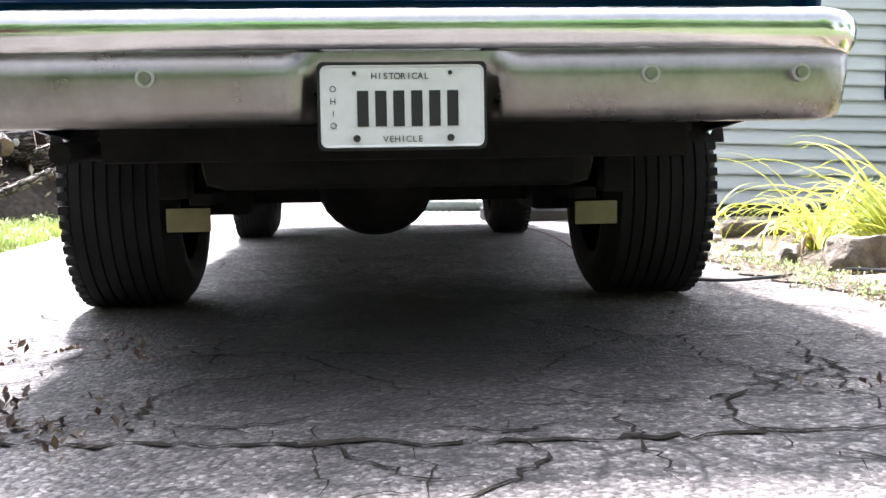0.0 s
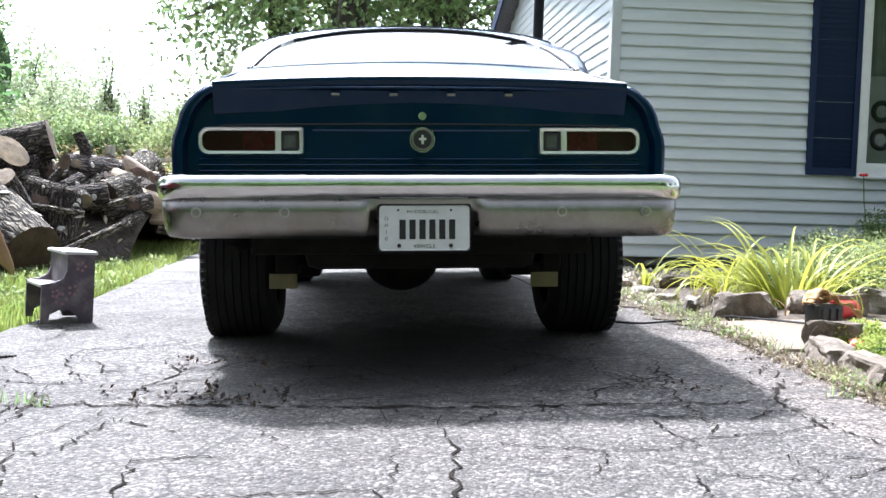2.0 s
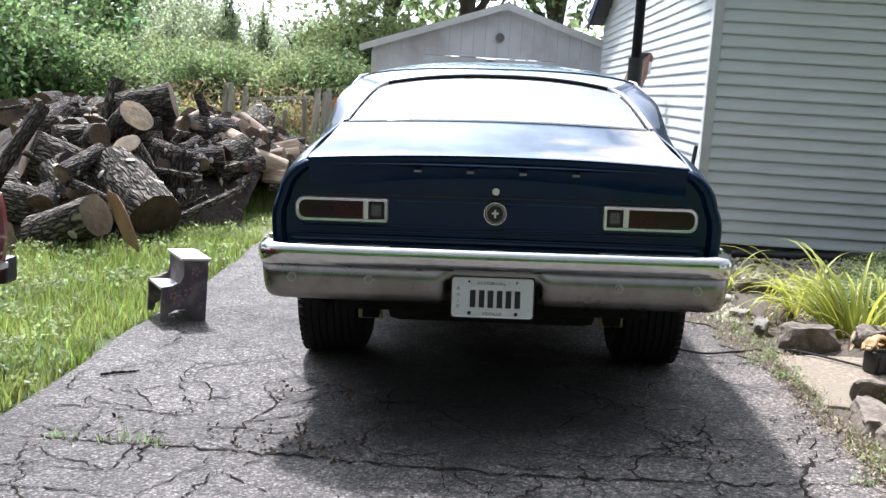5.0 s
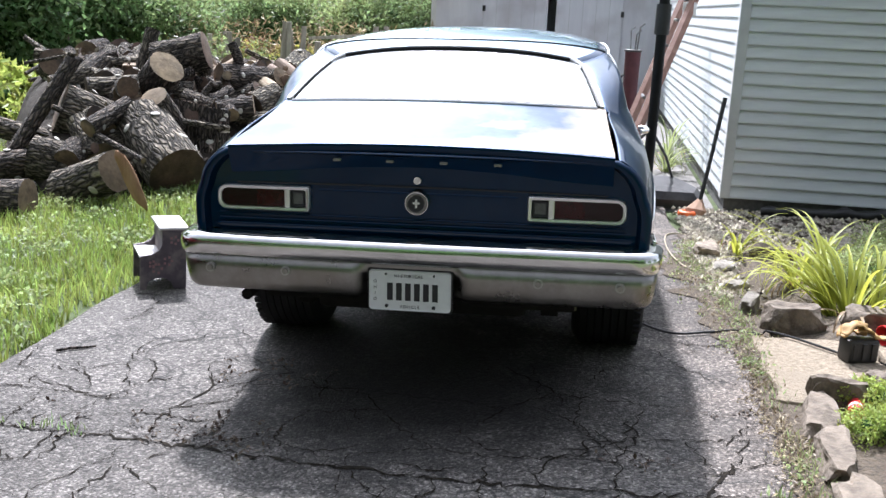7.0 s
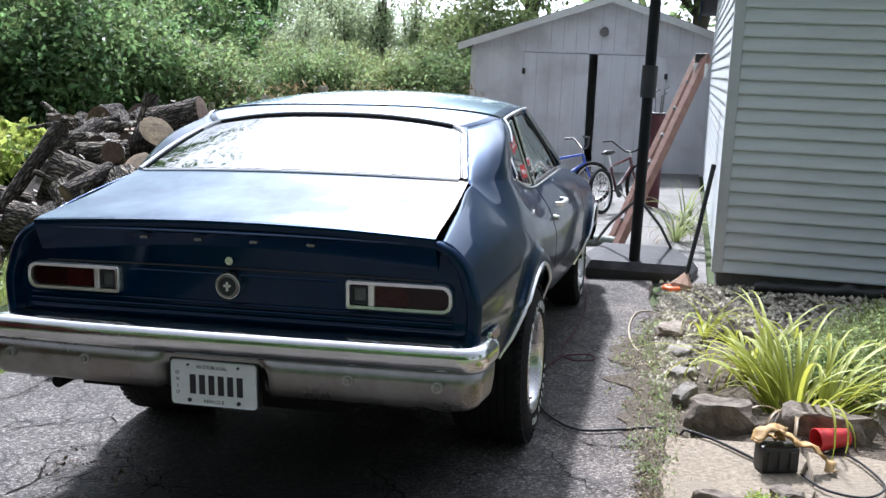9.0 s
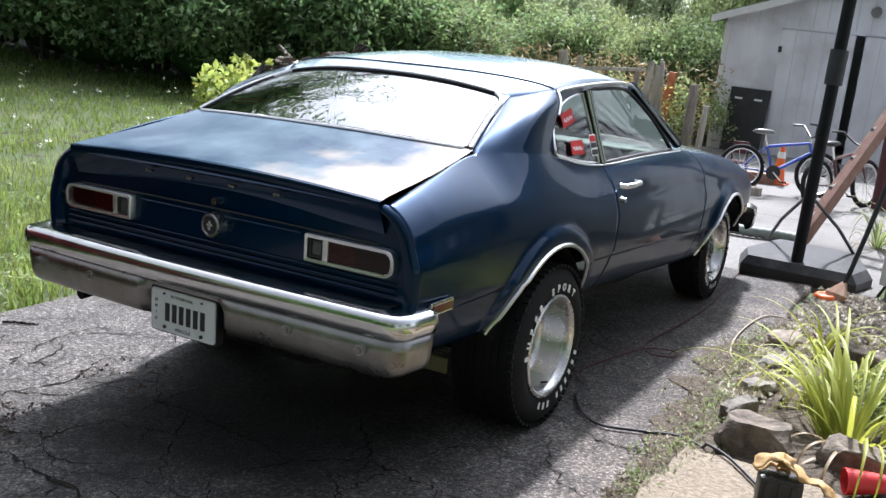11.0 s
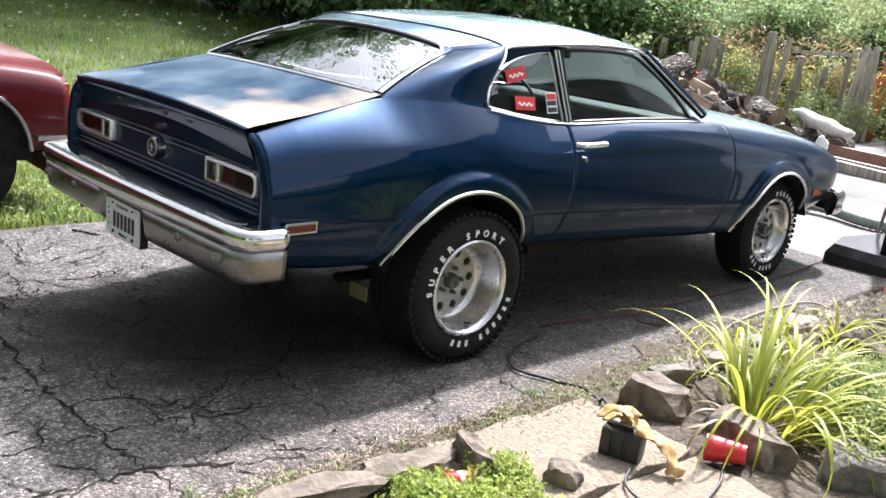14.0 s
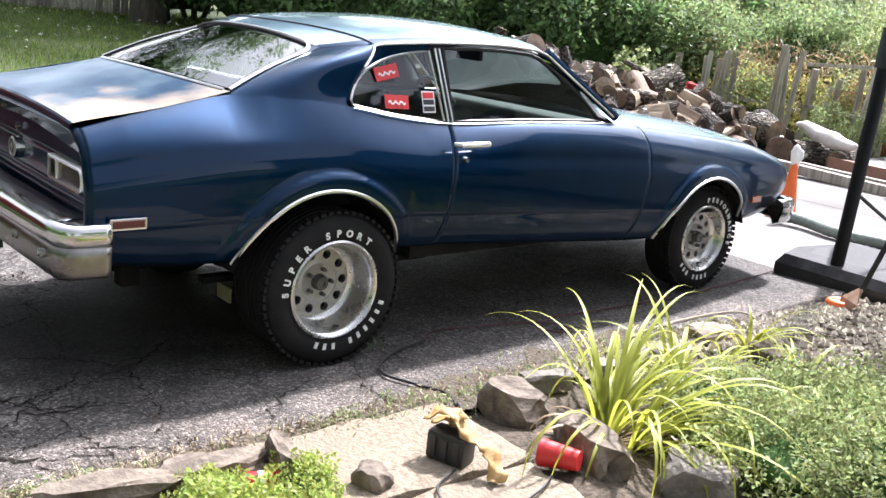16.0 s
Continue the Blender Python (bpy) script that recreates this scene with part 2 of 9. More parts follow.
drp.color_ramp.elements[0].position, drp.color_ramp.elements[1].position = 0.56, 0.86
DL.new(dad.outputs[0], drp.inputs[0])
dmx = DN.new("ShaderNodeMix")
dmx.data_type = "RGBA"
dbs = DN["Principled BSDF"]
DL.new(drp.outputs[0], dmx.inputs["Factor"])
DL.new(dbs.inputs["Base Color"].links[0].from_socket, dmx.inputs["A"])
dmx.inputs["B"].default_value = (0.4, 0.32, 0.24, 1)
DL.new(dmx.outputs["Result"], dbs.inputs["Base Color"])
# body blue made pale: sky reflection on roof and bonnet painted into the colour
ROOF = mat("sky_paled_blue_paint", (0.12, 0.21, 0.29), (0.26, 0.36, 0.43), scale=2.2, rough=0.3, r2=0.42, coat=1.0, metal=0.5)
CHROME = mat("aged_chrome", (0.62, 0.62, 0.6), (0.74, 0.74, 0.73), scale=14, rough=0.1, r2=0.22, metal=1.0, bump=0.03, bscale=30)
# dull metal, its colour darkened for the ground reflected in the lower bumper
BRUSHED = mat("dull_ground_toned_metal", (0.23, 0.22, 0.205), (0.35, 0.338, 0.318), scale=9, rough=0.26, r2=0.42, metal=1.0, bump=0.05,
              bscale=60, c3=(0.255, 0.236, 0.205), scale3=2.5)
TRIM = mat("bright_trim", (0.86, 0.86, 0.85), (0.76, 0.76, 0.75), scale=20, rough=0.34, metal=1.0)
ALLOY = mat("cast_alloy", (0.66, 0.647, 0.625), (0.58, 0.567, 0.548), scale=12, rough=0.26, r2=0.3, metal=1.0)
CAST = mat("satin_cast_alloy", (0.42, 0.41, 0.39), (0.5, 0.49, 0.47), scale=30, rough=0.48, r2=0.55, metal=0.9, bump=0.03)
HUB = mat("dark_hub_metal", (0.1, 0.1, 0.1), (0.16, 0.155, 0.15), scale=20, rough=0.4, metal=0.8)
RUBBER = mat("tyre_rubber", (0.009, 0.009, 0.01), (0.019, 0.018, 0.018), scale=10, rough=0.75, r2=0.9, bump=0.15, bscale=120, spec=0.2)
SEAL = mat("black_seal", (0.008, 0.008, 0.009), rough=0.55)
UNDER = mat("underbody_grime", (0.006, 0.006, 0.006), (0.016, 0.014, 0.013), scale=8, rough=0.9, bump=0.2, spec=0.2)
VINYL = mat("cabin_vinyl", (0.02, 0.022, 0.026), (0.04, 0.042, 0.048), scale=6, rough=0.6, bump=0.1)
PALE_VINYL = mat("pale_cabin_trim", (0.25, 0.26, 0.26), (0.33, 0.34, 0.33), scale=6, rough=0.5)
LETTER = mat("white_raised_lettering", (0.8, 0.8, 0.78), (0.66, 0.66, 0.64), scale=30, rough=0.7)
PLATE = mat("white_plate_paint", (0.62, 0.63, 0.62), (0.7, 0.71, 0.7), scale=20, rough=0.35)
INK = mat("black_plate_ink", (0.012, 0.012, 0.014), rough=0.45)
RED_LENS = mat("red_lens", (0.022, 0.0008, 0.001), (0.036, 0.0015, 0.002), scale=40, rough=0.25, coat=0.4, bump=0.1, bscale=200, spec=0.15)
DARK_LENS = mat("dark_red_lens", (0.008, 0.0007, 0.0009), (0.014, 0.001, 0.0013), scale=40, rough=0.25, coat=0.4, spec=0.15)
CLEAR_LENS = mat("clear_reversing_lens", (0.05, 0.056, 0.05), (0.08, 0.088, 0.08), scale=60, rough=0.2, coat=0.8, bump=0.2, bscale=200)
AMBER = mat("amber_lens", (0.45, 0.11, 0.02), (0.36, 0.08, 0.015), scale=30, rough=0.2, coat=1.0)
OLIVE = mat("faded_yellow_paint", (0.26, 0.235, 0.12), (0.2, 0.18, 0.09), scale=15, rough=0.8)
STICKER_RED = mat("red_sticker", (0.48, 0.02, 0.02), rough=0.5)
STICKER_WHITE = mat("white_sticker", (0.7, 0.7, 0.7), rough=0.5)
STICKER_ORANGE = mat("orange_sticker", (0.55, 0.1, 0.03), rough=0.5)
GLASS = glass_mat("car_glass", (0.72, 0.82, 0.77), 1.65)
REAR_GLASS = glass_mat("dusty_rear_glass", (0.52, 0.62, 0.58), 3.9)

# ---------------------------------------------------------------- the car
car = thing("car", TILT.copy(), "dark blue two-door fastback car with chrome bumpers on the drive", "car")

HALF = spline((0.12, 0.862), (0.6, 0.884), (1.2, 0.892), (2.2, 0.89), (3.2, 0.882), (3.8, 0.868), (4.2, 0.84), (4.5, 0.79), (4.7, 0.69))
ZTOP = spline((0.12, 1.005), (0.4, 1.068), (0.72, 1.122), (1.0, 1.118), (1.23, 1.088), (1.5, 1.04), (1.79, 1.012), (2.3, 1.012),
              (2.95, 0.992), (3.2, 0.965), (3.7, 0.912), (4.2, 0.848), (4.5, 0.79), (4.7, 0.74))
XTOP = spline((0.12, 0.735), (0.4, 0.722), (0.72, 0.7), (0.86, 0.752), (1.0, 0.784), (1.23, 0.782), (1.79, 0.768), (2.3, 0.768), (2.95, 0.742),
              (3.2, 0.73), (3.7, 0.7), (4.2, 0.66), (4.5, 0.6), (4.7, 0.48))
ZBOT = spline((0.12, 0.525), (0.5, 0.488), (1.5, 0.468), (1.8, 0.458), (3.1, 0.366), (3.6, 0.36), (4.2, 0.4), (4.7, 0.46))
BELLY = spline((0.0, 0.915), (0.1, 0.95), (0.24, 0.978), (0.27, 0.982), (0.3, 0.993), (0.5, 1.0), (0.62, 0.996), (0.74, 0.972))
ARCHES = ((1.085, 0.355, 0.41), (3.66, 0.305, 0.39))


def side_x(y, v):
    """Half width of the body at y and share v of its height."""
    w, t = HALF(y), XTOP(y)
    if v <= 0.74:
        x = w * BELLY(v)
    else:
        k = (v - 0.74) / 0.26
        f = max(0.0, min(1.0, (y - 0.28) / 0.42, (2.2 - y) / 0.6))
        x = t + (w * 0.972 - t) * (1 - k ** (1.75 - 0.62 * f)) ** (0.74 + 0.26 * f)
    z = ZBOT(y) + (ZTOP(y) - ZBOT(y)) * v
    for cy, cz, r in ARCHES:
        d = math.hypot(y - cy, z - cz) - r
        if -0.1 < d < 0.085 and z > cz:
            k = max(0.0, (d - 0.05) / 0.035)
            x += 0.026 * (1 - k * k * (3 - 2 * k)) * min(1, max(0, (z - cz - 0.08) / 0.2))
    return x


def side_panel(name, y0, y1, ny, label="", more=None):
    """A panel of the flank between the edges y0(v) and y1(v), with the wheel arches cut out."""
    vs = [1 - (1 - w) ** 1.35 for w in lin(0, 1, 44)] + [0.27, 0.285, 0.3]
    vs = sorted(vs)
    bm = bmesh.new()

    def at(u, v):
        y = y0(v) + (y1(v) - y0(v)) * u
        z = ZBOT(y) + (ZTOP(y) - ZBOT(y)) * v
        return (side_x(y, v), y, z)
    grid(at, lin(0, 1, ny), vs, bm=bm)
    for cy, cz, r in ARCHES:
        inside = {v for v in bm.verts if math.hypot(v.co.y - cy, v.co.z - cz) < r}
        bmesh.ops.delete(bm, geom=[f for f in bm.faces if all(v in inside for v in f.verts)], context="FACES")
        for v in [v for v in bm.verts if v in inside]:
            d = Vector((v.co.y - cy, v.co.z - cz)).normalized()
            v.co.y, v.co.z = cy + d.x * r, cz + d.y * r
    bmesh.ops.delete(bm, geom=[v for v in bm.verts if not v.link_faces], context="VERTS")
    if more:
        more(bm, [y0(1) + (y1(1) - y0(1)) * u for u in lin(0, 1, ny)])
    both = bm.copy()
    for v in both.verts:
        v.co.x = -v.co.x
    bmesh.ops.reverse_faces(both, faces=both.faces)
    for side, b in (("", bm), ("", both)):
        ob = part(name, b, PAINT, car, label, smooth="all")
        sd = ob.modifiers.new("thickness", "SOLIDIFY")
        sd.thickness, sd.offset = 0.008, -1
    return ob


door_rear = spline((0, 1.69), (0.3, 1.72), (0.6, 1.735), (1, 1.77))
door_front = spline((0, 3.03), (0.3, 3.075), (0.7, 3.11), (1, 3.11))
side_panel("door", lambda v: door_rear(v) + 0.002, lambda v: door_front(v) - 0.002, 60, "long blue door reflecting the house siding")
side_panel("front_wing", lambda v: door_front(v) + 0.002, lambda v: 4.62, 110, "blue front wing")


def deck_fn(u, v):
    x_edge = 0.718 + (0.685 - 0.718) * v
    y = 0.118 + (0.735 - 0.118) * v
    c = 1 - u * u
    y -= 0.075 * c * v - 0.015 * c * (1 - v)
    z = 1.022 + 0.112 * (v ** 0.85) + 0.022 * c - 0.014 * math.sin(math.pi * v)
    return (u * x_edge, y, z)


part("boot_lid", grid(deck_fn, lin(-1, 1, 33), lin(0, 1, 22)), DECK, car, "weathered blue boot lid, pale with painted cloud reflection, with a sun-faded patch", smooth="all")


def lip_fn(u, v):
    """The turned-up rear edge of the boot lid and its rear face."""
    p = Vector(deck_fn(u, 0))
    prof = ((0, 0), (-0.012, -0.004), (-0.014, -0.016), (0.004, -0.06), (0.02, -0.098), (0.026, -0.112))
    k = v * (len(prof) - 1)
    i = min(int(k), len(prof) - 2)
    f = k - i
    dy = prof[i][0] + (prof[i + 1][0] - prof[i][0]) * f
    dz = prof[i][1] + (prof[i + 1][1] - prof[i][1]) * f
    return (p.x, p.y + dy, p.z + dz)


part("boot_lip", grid(lip_fn, lin(-1, 1, 33), lin(0, 1, 11), flip=True), PAINT, car, smooth=60)


# tail panel: outline of the flank's end, a raised rim and a recessed face
def tail_loops():
    outer = []
    for v in lin(0, 1, 22):
        y = 0.13
        outer.append((side_x(y, v), ZBOT(y) + (ZTOP(y) - ZBOT(y)) * v))
    top = [(0.735 - 1.47 * k / 14, 1.005 + 0.006 * math.sin(math.pi * k / 14)) for k in range(1, 14)]
    ring = outer + top + [(-x, z) for x, z in outer[::-1]]
    cz = 0.78
    loops = []
    for sx, sz, y in ((1, 1, 0.13), (0.992, 0.985, 0.116), (0.975, 0.965, 0.112), (0.955, 0.935, 0.116), (0.94, 0.9, 0.15), (0.6, 0.5, 0.152)):
        loops.append([(x * sx, y, cz + (z - cz) * sz) for x, z in ring])
    return loops


bm = bmesh.new()
loops = [[bm.verts.new(p) for p in lp] for lp in tail_loops()]
for a, b in zip(loops, loops[1:]):
    for i in range(len(a)):
        j = (i + 1) % len(a)
        bm.faces.new((a[i], b[i], b[j], a[j]))
bm.faces.new(loops[-1])
bmesh.ops.recalc_face_normals(bm, faces=bm.faces)
part("tail_panel", bm, PAINT, car, "dark blue recessed tail panel", smooth=50)
for z, yy in ((0.755, 0.146), (0.735, 0.142), (0.715, 0.138)):
    part("tail_rib", tube_bm([(x, yy, z) for x in lin(-0.77, 0.77, 9)], 0.0035, 6), PAINT, car)
part("boot_seam", tube_bm([(x, 0.147, 0.872 + 0.006 * (1 - (x / 0.7) ** 2)) for x in lin(-0.7, 0.7, 15)], 0.0035, 6), SEAL, car)
part("tail_crease", tube_bm([(x, 0.15, 0.855) for x in lin(-0.38, 0.38, 9)], 0.004, 6), PAINT, car)
for x in (-0.3, -0.1, 0.1, 0.3):
    part("badge_bar", box_bm(x - 0.014, 0.108, 0.972, x + 0.014, 0.124, 0.981, bevel=0.002), BRUSHED, car, "small chrome badge piece")


def rrect(x0, z0, x1, z1, r, n=5, left=True, right=True):
    """Rounded outline in x and z."""
    out = []
    for cx, cz, a0, on in ((x1 - r, z1 - r, 0, right), (x0 + r, z1 - r, 90, left), (x0 + r, z0 + r, 180, left), (x1 - r, z0 + r, 270, right)):
        rr = r if on else r * 0.25
        ox, oz = (1 if cx > (x0 + x1) / 2 else -1), (1 if cz > (z0 + z1) / 2 else -1)
        bx, bz = cx + ox * (r - rr), cz + oz * (r - rr)
        for k in range(n):
            a = radians(a0 + 90 * k / (n - 1))
            out.append((bx + rr * math.cos(a), bz + rr * math.sin(a)))
    return out


def plate_bm(outline, y0, y1, bm=None):
    """A plate of the given outline between y0 and y1."""
    bm = bm or bmesh.new()
    a = [bm.verts.new((x, y0, z)) for x, z in outline]
    b = [bm.verts.new((x, y1, z)) for x, z in outline]
    bm.faces.new(a)
    bm.faces.new(b[::-1])
    for i in range(len(a)):
        j = (i + 1) % len(a)
        bm.faces.new((a[i], b[i], b[j], a[j]))
    bmesh.ops.recalc_face_normals(bm, faces=bm.faces)
    return bm


def ring_bm(outer, inner, y0, y1):
    """A frame between two outlines."""
    bm = bmesh.new()
    L = [[bm.verts.new((x, y, z)) for x, z in o] for o, y in ((outer, y1), (outer, y0 + 0.004), (
        [((a[0] * 0.75 + b[0] * 0.25), (a[1] * 0.75 + b[1] * 0.25)) for a, b in zip(outer, inner)], y0), (inner, y0 + 0.002), (inner, y1))]
    n = len(outer)
    for a, b in zip(L, L[1:]):
        for i in range(n):
            j = (i + 1) % n
            bm.faces.new((a[i], a[j], b[j], b[i]))
    bmesh.ops.recalc_face_normals(bm, faces=bm.faces)
    return bm


def tail_lamp(s):
    x0, x1 = (0.412, 0.772) if s > 0 else (-0.772, -0.412)
    lf, rt = (False, True) if s > 0 else (True, False)
    o, i = rrect(x0, 0.77, x1, 0.866, 0.035, left=lf, right=rt), rrect(x0 + 0.014, 0.783, x1 - 0.014, 0.853, 0.026, left=lf, right=rt)
    lamp = part("tail_lamp", ring_bm(o, i, 0.124, 0.16), TRIM, car, "chrome-framed red tail lamp", smooth=50)
    a, b, c = (0.429, 0.488, 0.51) if s > 0 else (-0.429, -0.488, -0.51)
    part("reversing_lens", box_bm(min(a, b), 0.139, 0.785, max(a, b), 0.155, 0.851, bevel=0.003), CLEAR_LENS, lamp, "clear reversing lens")
    part("divider", box_bm(min(b, c), 0.127, 0.783, max(b, c), 0.155, 0.853, bevel=0.004), TRIM, lamp)
    part("lens_surround", ring_bm(rrect(min(a, b) - 0.001, 0.786, max(a, b) + 0.001, 0.85, 0.006), rrect(min(a, b) + 0.009, 0.796, max(a, b) - 0.009, 0.84, 0.004), 0.131, 0.15), SEAL, lamp, "dark inner frame")
    m = 0.62 * s
    part("brake_lens", box_bm(min(c, m), 0.137, 0.785, max(c, m), 0.155, 0.851), RED_LENS, lamp, "red ribbed lens")
    e = 0.76 * s
    part("turn_lens", plate_bm(rrect(min(m, e), 0.784, max(m, e), 0.852, 0.022, left=lf, right=rt), 0.137, 0.155), DARK_LENS, lamp,
         "dark red lens")


tail_lamp(1)
tail_lamp(-1)
# filler badge and lock
def disc_y(bm, x, y0, y1, z, r, seg=32, r2=None):
    cyl(bm, (x, y1, z), (x, y0, z), r, r if r2 is None else r2, seg)
    return bm


fuel = part("fuel_cap", disc_y(bmesh.new(), 0, 0.118, 0.155, 0.822, 0.05, r2=0.044), CHROME, car, "round chrome fuel cap", smooth=40)
part("cap_ring", tube_bm([(0.036 * math.cos(a), 0.116, 0.822 + 0.036 * math.sin(a)) for a in lin(0, math.tau * 23 / 24, 24)], 0.005, 6, closed=True,
                         up=(0, 1, 0)), BRUSHED, fuel, smooth=True)
part("cap_centre", disc_y(bmesh.new(), 0, 0.114, 0.12, 0.822, 0.03), INK, fuel, "black cap centre")
part("cap_emblem", box_bm(-0.004, 0.111, 0.806, 0.004, 0.115, 0.838, bevel=0.001), TRIM, fuel)
part("cap_emblem", box_bm(-0.013, 0.111, 0.82, 0.013, 0.115, 0.828, bevel=0.001), TRIM, fuel)
part("lock", disc_y(bmesh.new(), 0, 0.132, 0.15, 0.905, 0.014), CHROME, car, "round chrome boot lock", smooth=40)

# ---- greenhouse patches
RW_B = lambda u: Vector((0.684 * u, 0.733 - 0.078 * (1 - u * u), 1.132 + 0.022 * (1 - u * u)))
RW_T = lambda u: Vector((0.575 * u, 1.2 - 0.07 * (1 - u * u), 1.305 + 0.056 * (1 - abs(u) ** 2.4)))
WS_B = lambda u: Vector((0.735 * u, 2.89 + 0.16 * (1 - u * u), 0.995 + 0.02 * (1 - u * u)))
WS_T = lambda u: Vector((0.6 * u, 2.47 + 0.05 * (1 - u * u), 1.34 + 0.052 * (1 - abs(u) ** 2.4)))


def between(a, b, bulge=0.0):
    def f(u, v):
        p = a(u).lerp(b(u), v)
        n = Vector((0, -0.5, 0.85))
        return p + n * (bulge * math.sin(math.pi * v))
    return f


part("rear_window", grid(between(RW_B, RW_T, 0.014), lin(-0.97, 0.97, 25), lin(0.04, 0.95, 10)), REAR_GLASS, car, "sloping rear window glass", smooth="all")
wsf = lambda u, v: WS_B(u).lerp(WS_T(u), v) + Vector((0, 0.5, 0.8)) * (0.015 * math.sin(math.pi * v))
part("windscreen", grid(wsf, lin(-0.96, 0.96, 21), lin(0.03, 0.96, 8), flip=True), GLASS, car, "curved windscreen", smooth="all")
RAIL_X = spline((1.2, 0.575), (1.3, 0.645), (1.4, 0.678), (1.75, 0.672), (2.15, 0.648), (2.47, 0.6))
RAIL_Z = spline((1.2, 1.305), (1.3, 1.325), (1.4, 1.342), (1.75, 1.36), (2.15, 1.362), (2.47, 1.34))


def roof_fn(u, v):
    k = abs(u) ** 2.4
    y0, y1 = RW_T(u).y, WS_T(u).y
    y = y0 + (y1 - y0) * v
    ye = 1.2 + 1.27 * v
    x = RAIL_X(ye) * u
    crown = 0.056 + 0.024 * math.sin(math.pi * v)
    return (x, y, RAIL_Z(ye) + crown * (1 - k) ** 0.78)


part("roof", grid(roof_fn, lin(-0.945, 0.945, 31), lin(0, 1, 30)), ROOF, car, "rounded blue roof, pale with painted sky reflection", smooth="all")
# the down-curved edge keeps the body paint, without the painted sky paleness
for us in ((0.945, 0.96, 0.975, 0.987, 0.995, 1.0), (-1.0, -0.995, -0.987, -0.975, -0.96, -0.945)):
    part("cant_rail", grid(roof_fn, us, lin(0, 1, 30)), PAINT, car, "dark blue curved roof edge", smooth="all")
part("roof_seam", tube_bm([Vector(roof_fn(u, 0.15 - 0.06 * (1 - u * u))) + Vector((0, 0, 0.001)) for u in lin(-1, 1, 31)], 0.005, 6), SEAL, car)


def sail_fn(s):
    def f(u, v):
        """u along the shoulder, v up to the roof; it leaves the shoulder along the shoulder's own slope."""
        y = 0.72 + (1.231 - 0.72) * u
        low = Vector((XTOP(y), y, ZTOP(y)))
        ye = 1.2 + 0.2 * u
        up = Vector((RAIL_X(ye), ye, RAIL_Z(ye)))
        ln = (up - low).length
        under = Vector((side_x(y, 0.965), y, ZBOT(y) + (ZTOP(y) - ZBOT(y)) * 0.965))
        way, k = (up - low).normalized(), min(1.0, u * 1.6)
        k = k * k * (3 - 2 * k)
        t0 = ((low - under).normalized() * k + way * (1.25 - k)).normalized() * ln
        t1 = (way * (1 - 0.55 * k) + Vector((-0.75, 0.05, 0.28)) * k).normalized() * (ln * 0.9)
        v2, v3 = v * v, v * v * v
        p = low * (2 * v3 - 3 * v2 + 1) + t0 * (v3 - 2 * v2 + v) + up * (3 * v2 - 2 * v3) + t1 * (v3 - v2)
        p += Vector((0, -0.5, 0.85)) * (0.014 * math.sin(math.pi * v) * max(0.0, 1 - 2.5 * u))
        p += Vector((0.75, -0.4, 0.5)) * (0.03 * math.sin(math.pi * max(u, 0.0) ** 0.62) * math.sin(math.pi * v) ** 0.8)
        return (p.x * s, p.y, p.z)
    return f


def pillar(bm, ys):
    """The broad rear pillar, pressed in one piece with the quarter."""
    ys = [y for y in ys if 0.722 < y < 1.234]
    sail, glass_edge = sail_fn(1), between(RW_B, RW_T, 0.014)
    grid(lambda u, v: sail(u, v) if u >= 0 else tuple(glass_edge(0.985, v) - Vector((0, 0, 0.003))), [-0.02] + [(y - 0.72) / 0.511 for y in ys], lin(0, 1, 18), bm=bm)
    bmesh.ops.remove_doubles(bm, verts=bm.verts, dist=0.0004)
    bmesh.ops.recalc_face_normals(bm, faces=bm.faces)


side_panel("quarter_panel", lambda v: 0.13, lambda v: door_rear(v) - 0.002, 130, "blue rear quarter with flared wheel arch and broad pillar", pillar)

# side glass
QT = lambda y: Vector((RAIL_X(y) - 0.004, y, RAIL_Z(y) - 0.028))


def belt(y):
    return Vector((XTOP(y) - 0.004, y, ZTOP(y) + 0.006))


def arched(t):
    """Upper and rear edge of the rear side window, from the pillar over to the belt."""
    a, c, b = QT(1.705) - Vector((0, 0, 0.012)), QT(1.315) + Vector((0.03, 0, -0.004)), belt(1.232) + Vector((0.004, 0, 0.02))
    return a * (1 - t) ** 2 + c * (2 * t * (1 - t)) + b * t * t


ARCH = [arched(t) for t in lin(0, 1, 18)]


def quarter_pts(s):
    """Outline of the rear side window."""
    pts = [belt(y) for y in lin(1.28, 1.75, 10)] + ARCH + [belt(1.245) + Vector((0, 0, 0.003))]
    return [Vector((p.x * s, p.y, p.z)) for p in pts]


def door_pts(s):
    pts = [belt(y) for y in lin(1.805, 2.8, 12)]
    pts += [belt(2.8).lerp(QT(2.42), t) + Vector((0.004, 0.02, 0.012)) * math.sin(math.pi * t) for t in lin(0.1, 0.95, 8)]
    pts += [QT(y) for y in lin(2.39, 1.785, 9)]
    return [Vector((p.x * s, p.y, p.z)) for p in pts]


def pane(pts, flip):
    bm = bmesh.new()
    c = bm.verts.new(sum(pts, Vector()) / len(pts) + Vector((0.001 if not flip else -0.001, 0, 0)))
    vs = [bm.verts.new(p) for p in pts]
    for i in range(len(vs)):
        bm.faces.new((vs[i], vs[(i + 1) % len(vs)], c))
    bmesh.ops.recalc_face_normals(bm, faces=bm.faces)
    return bm


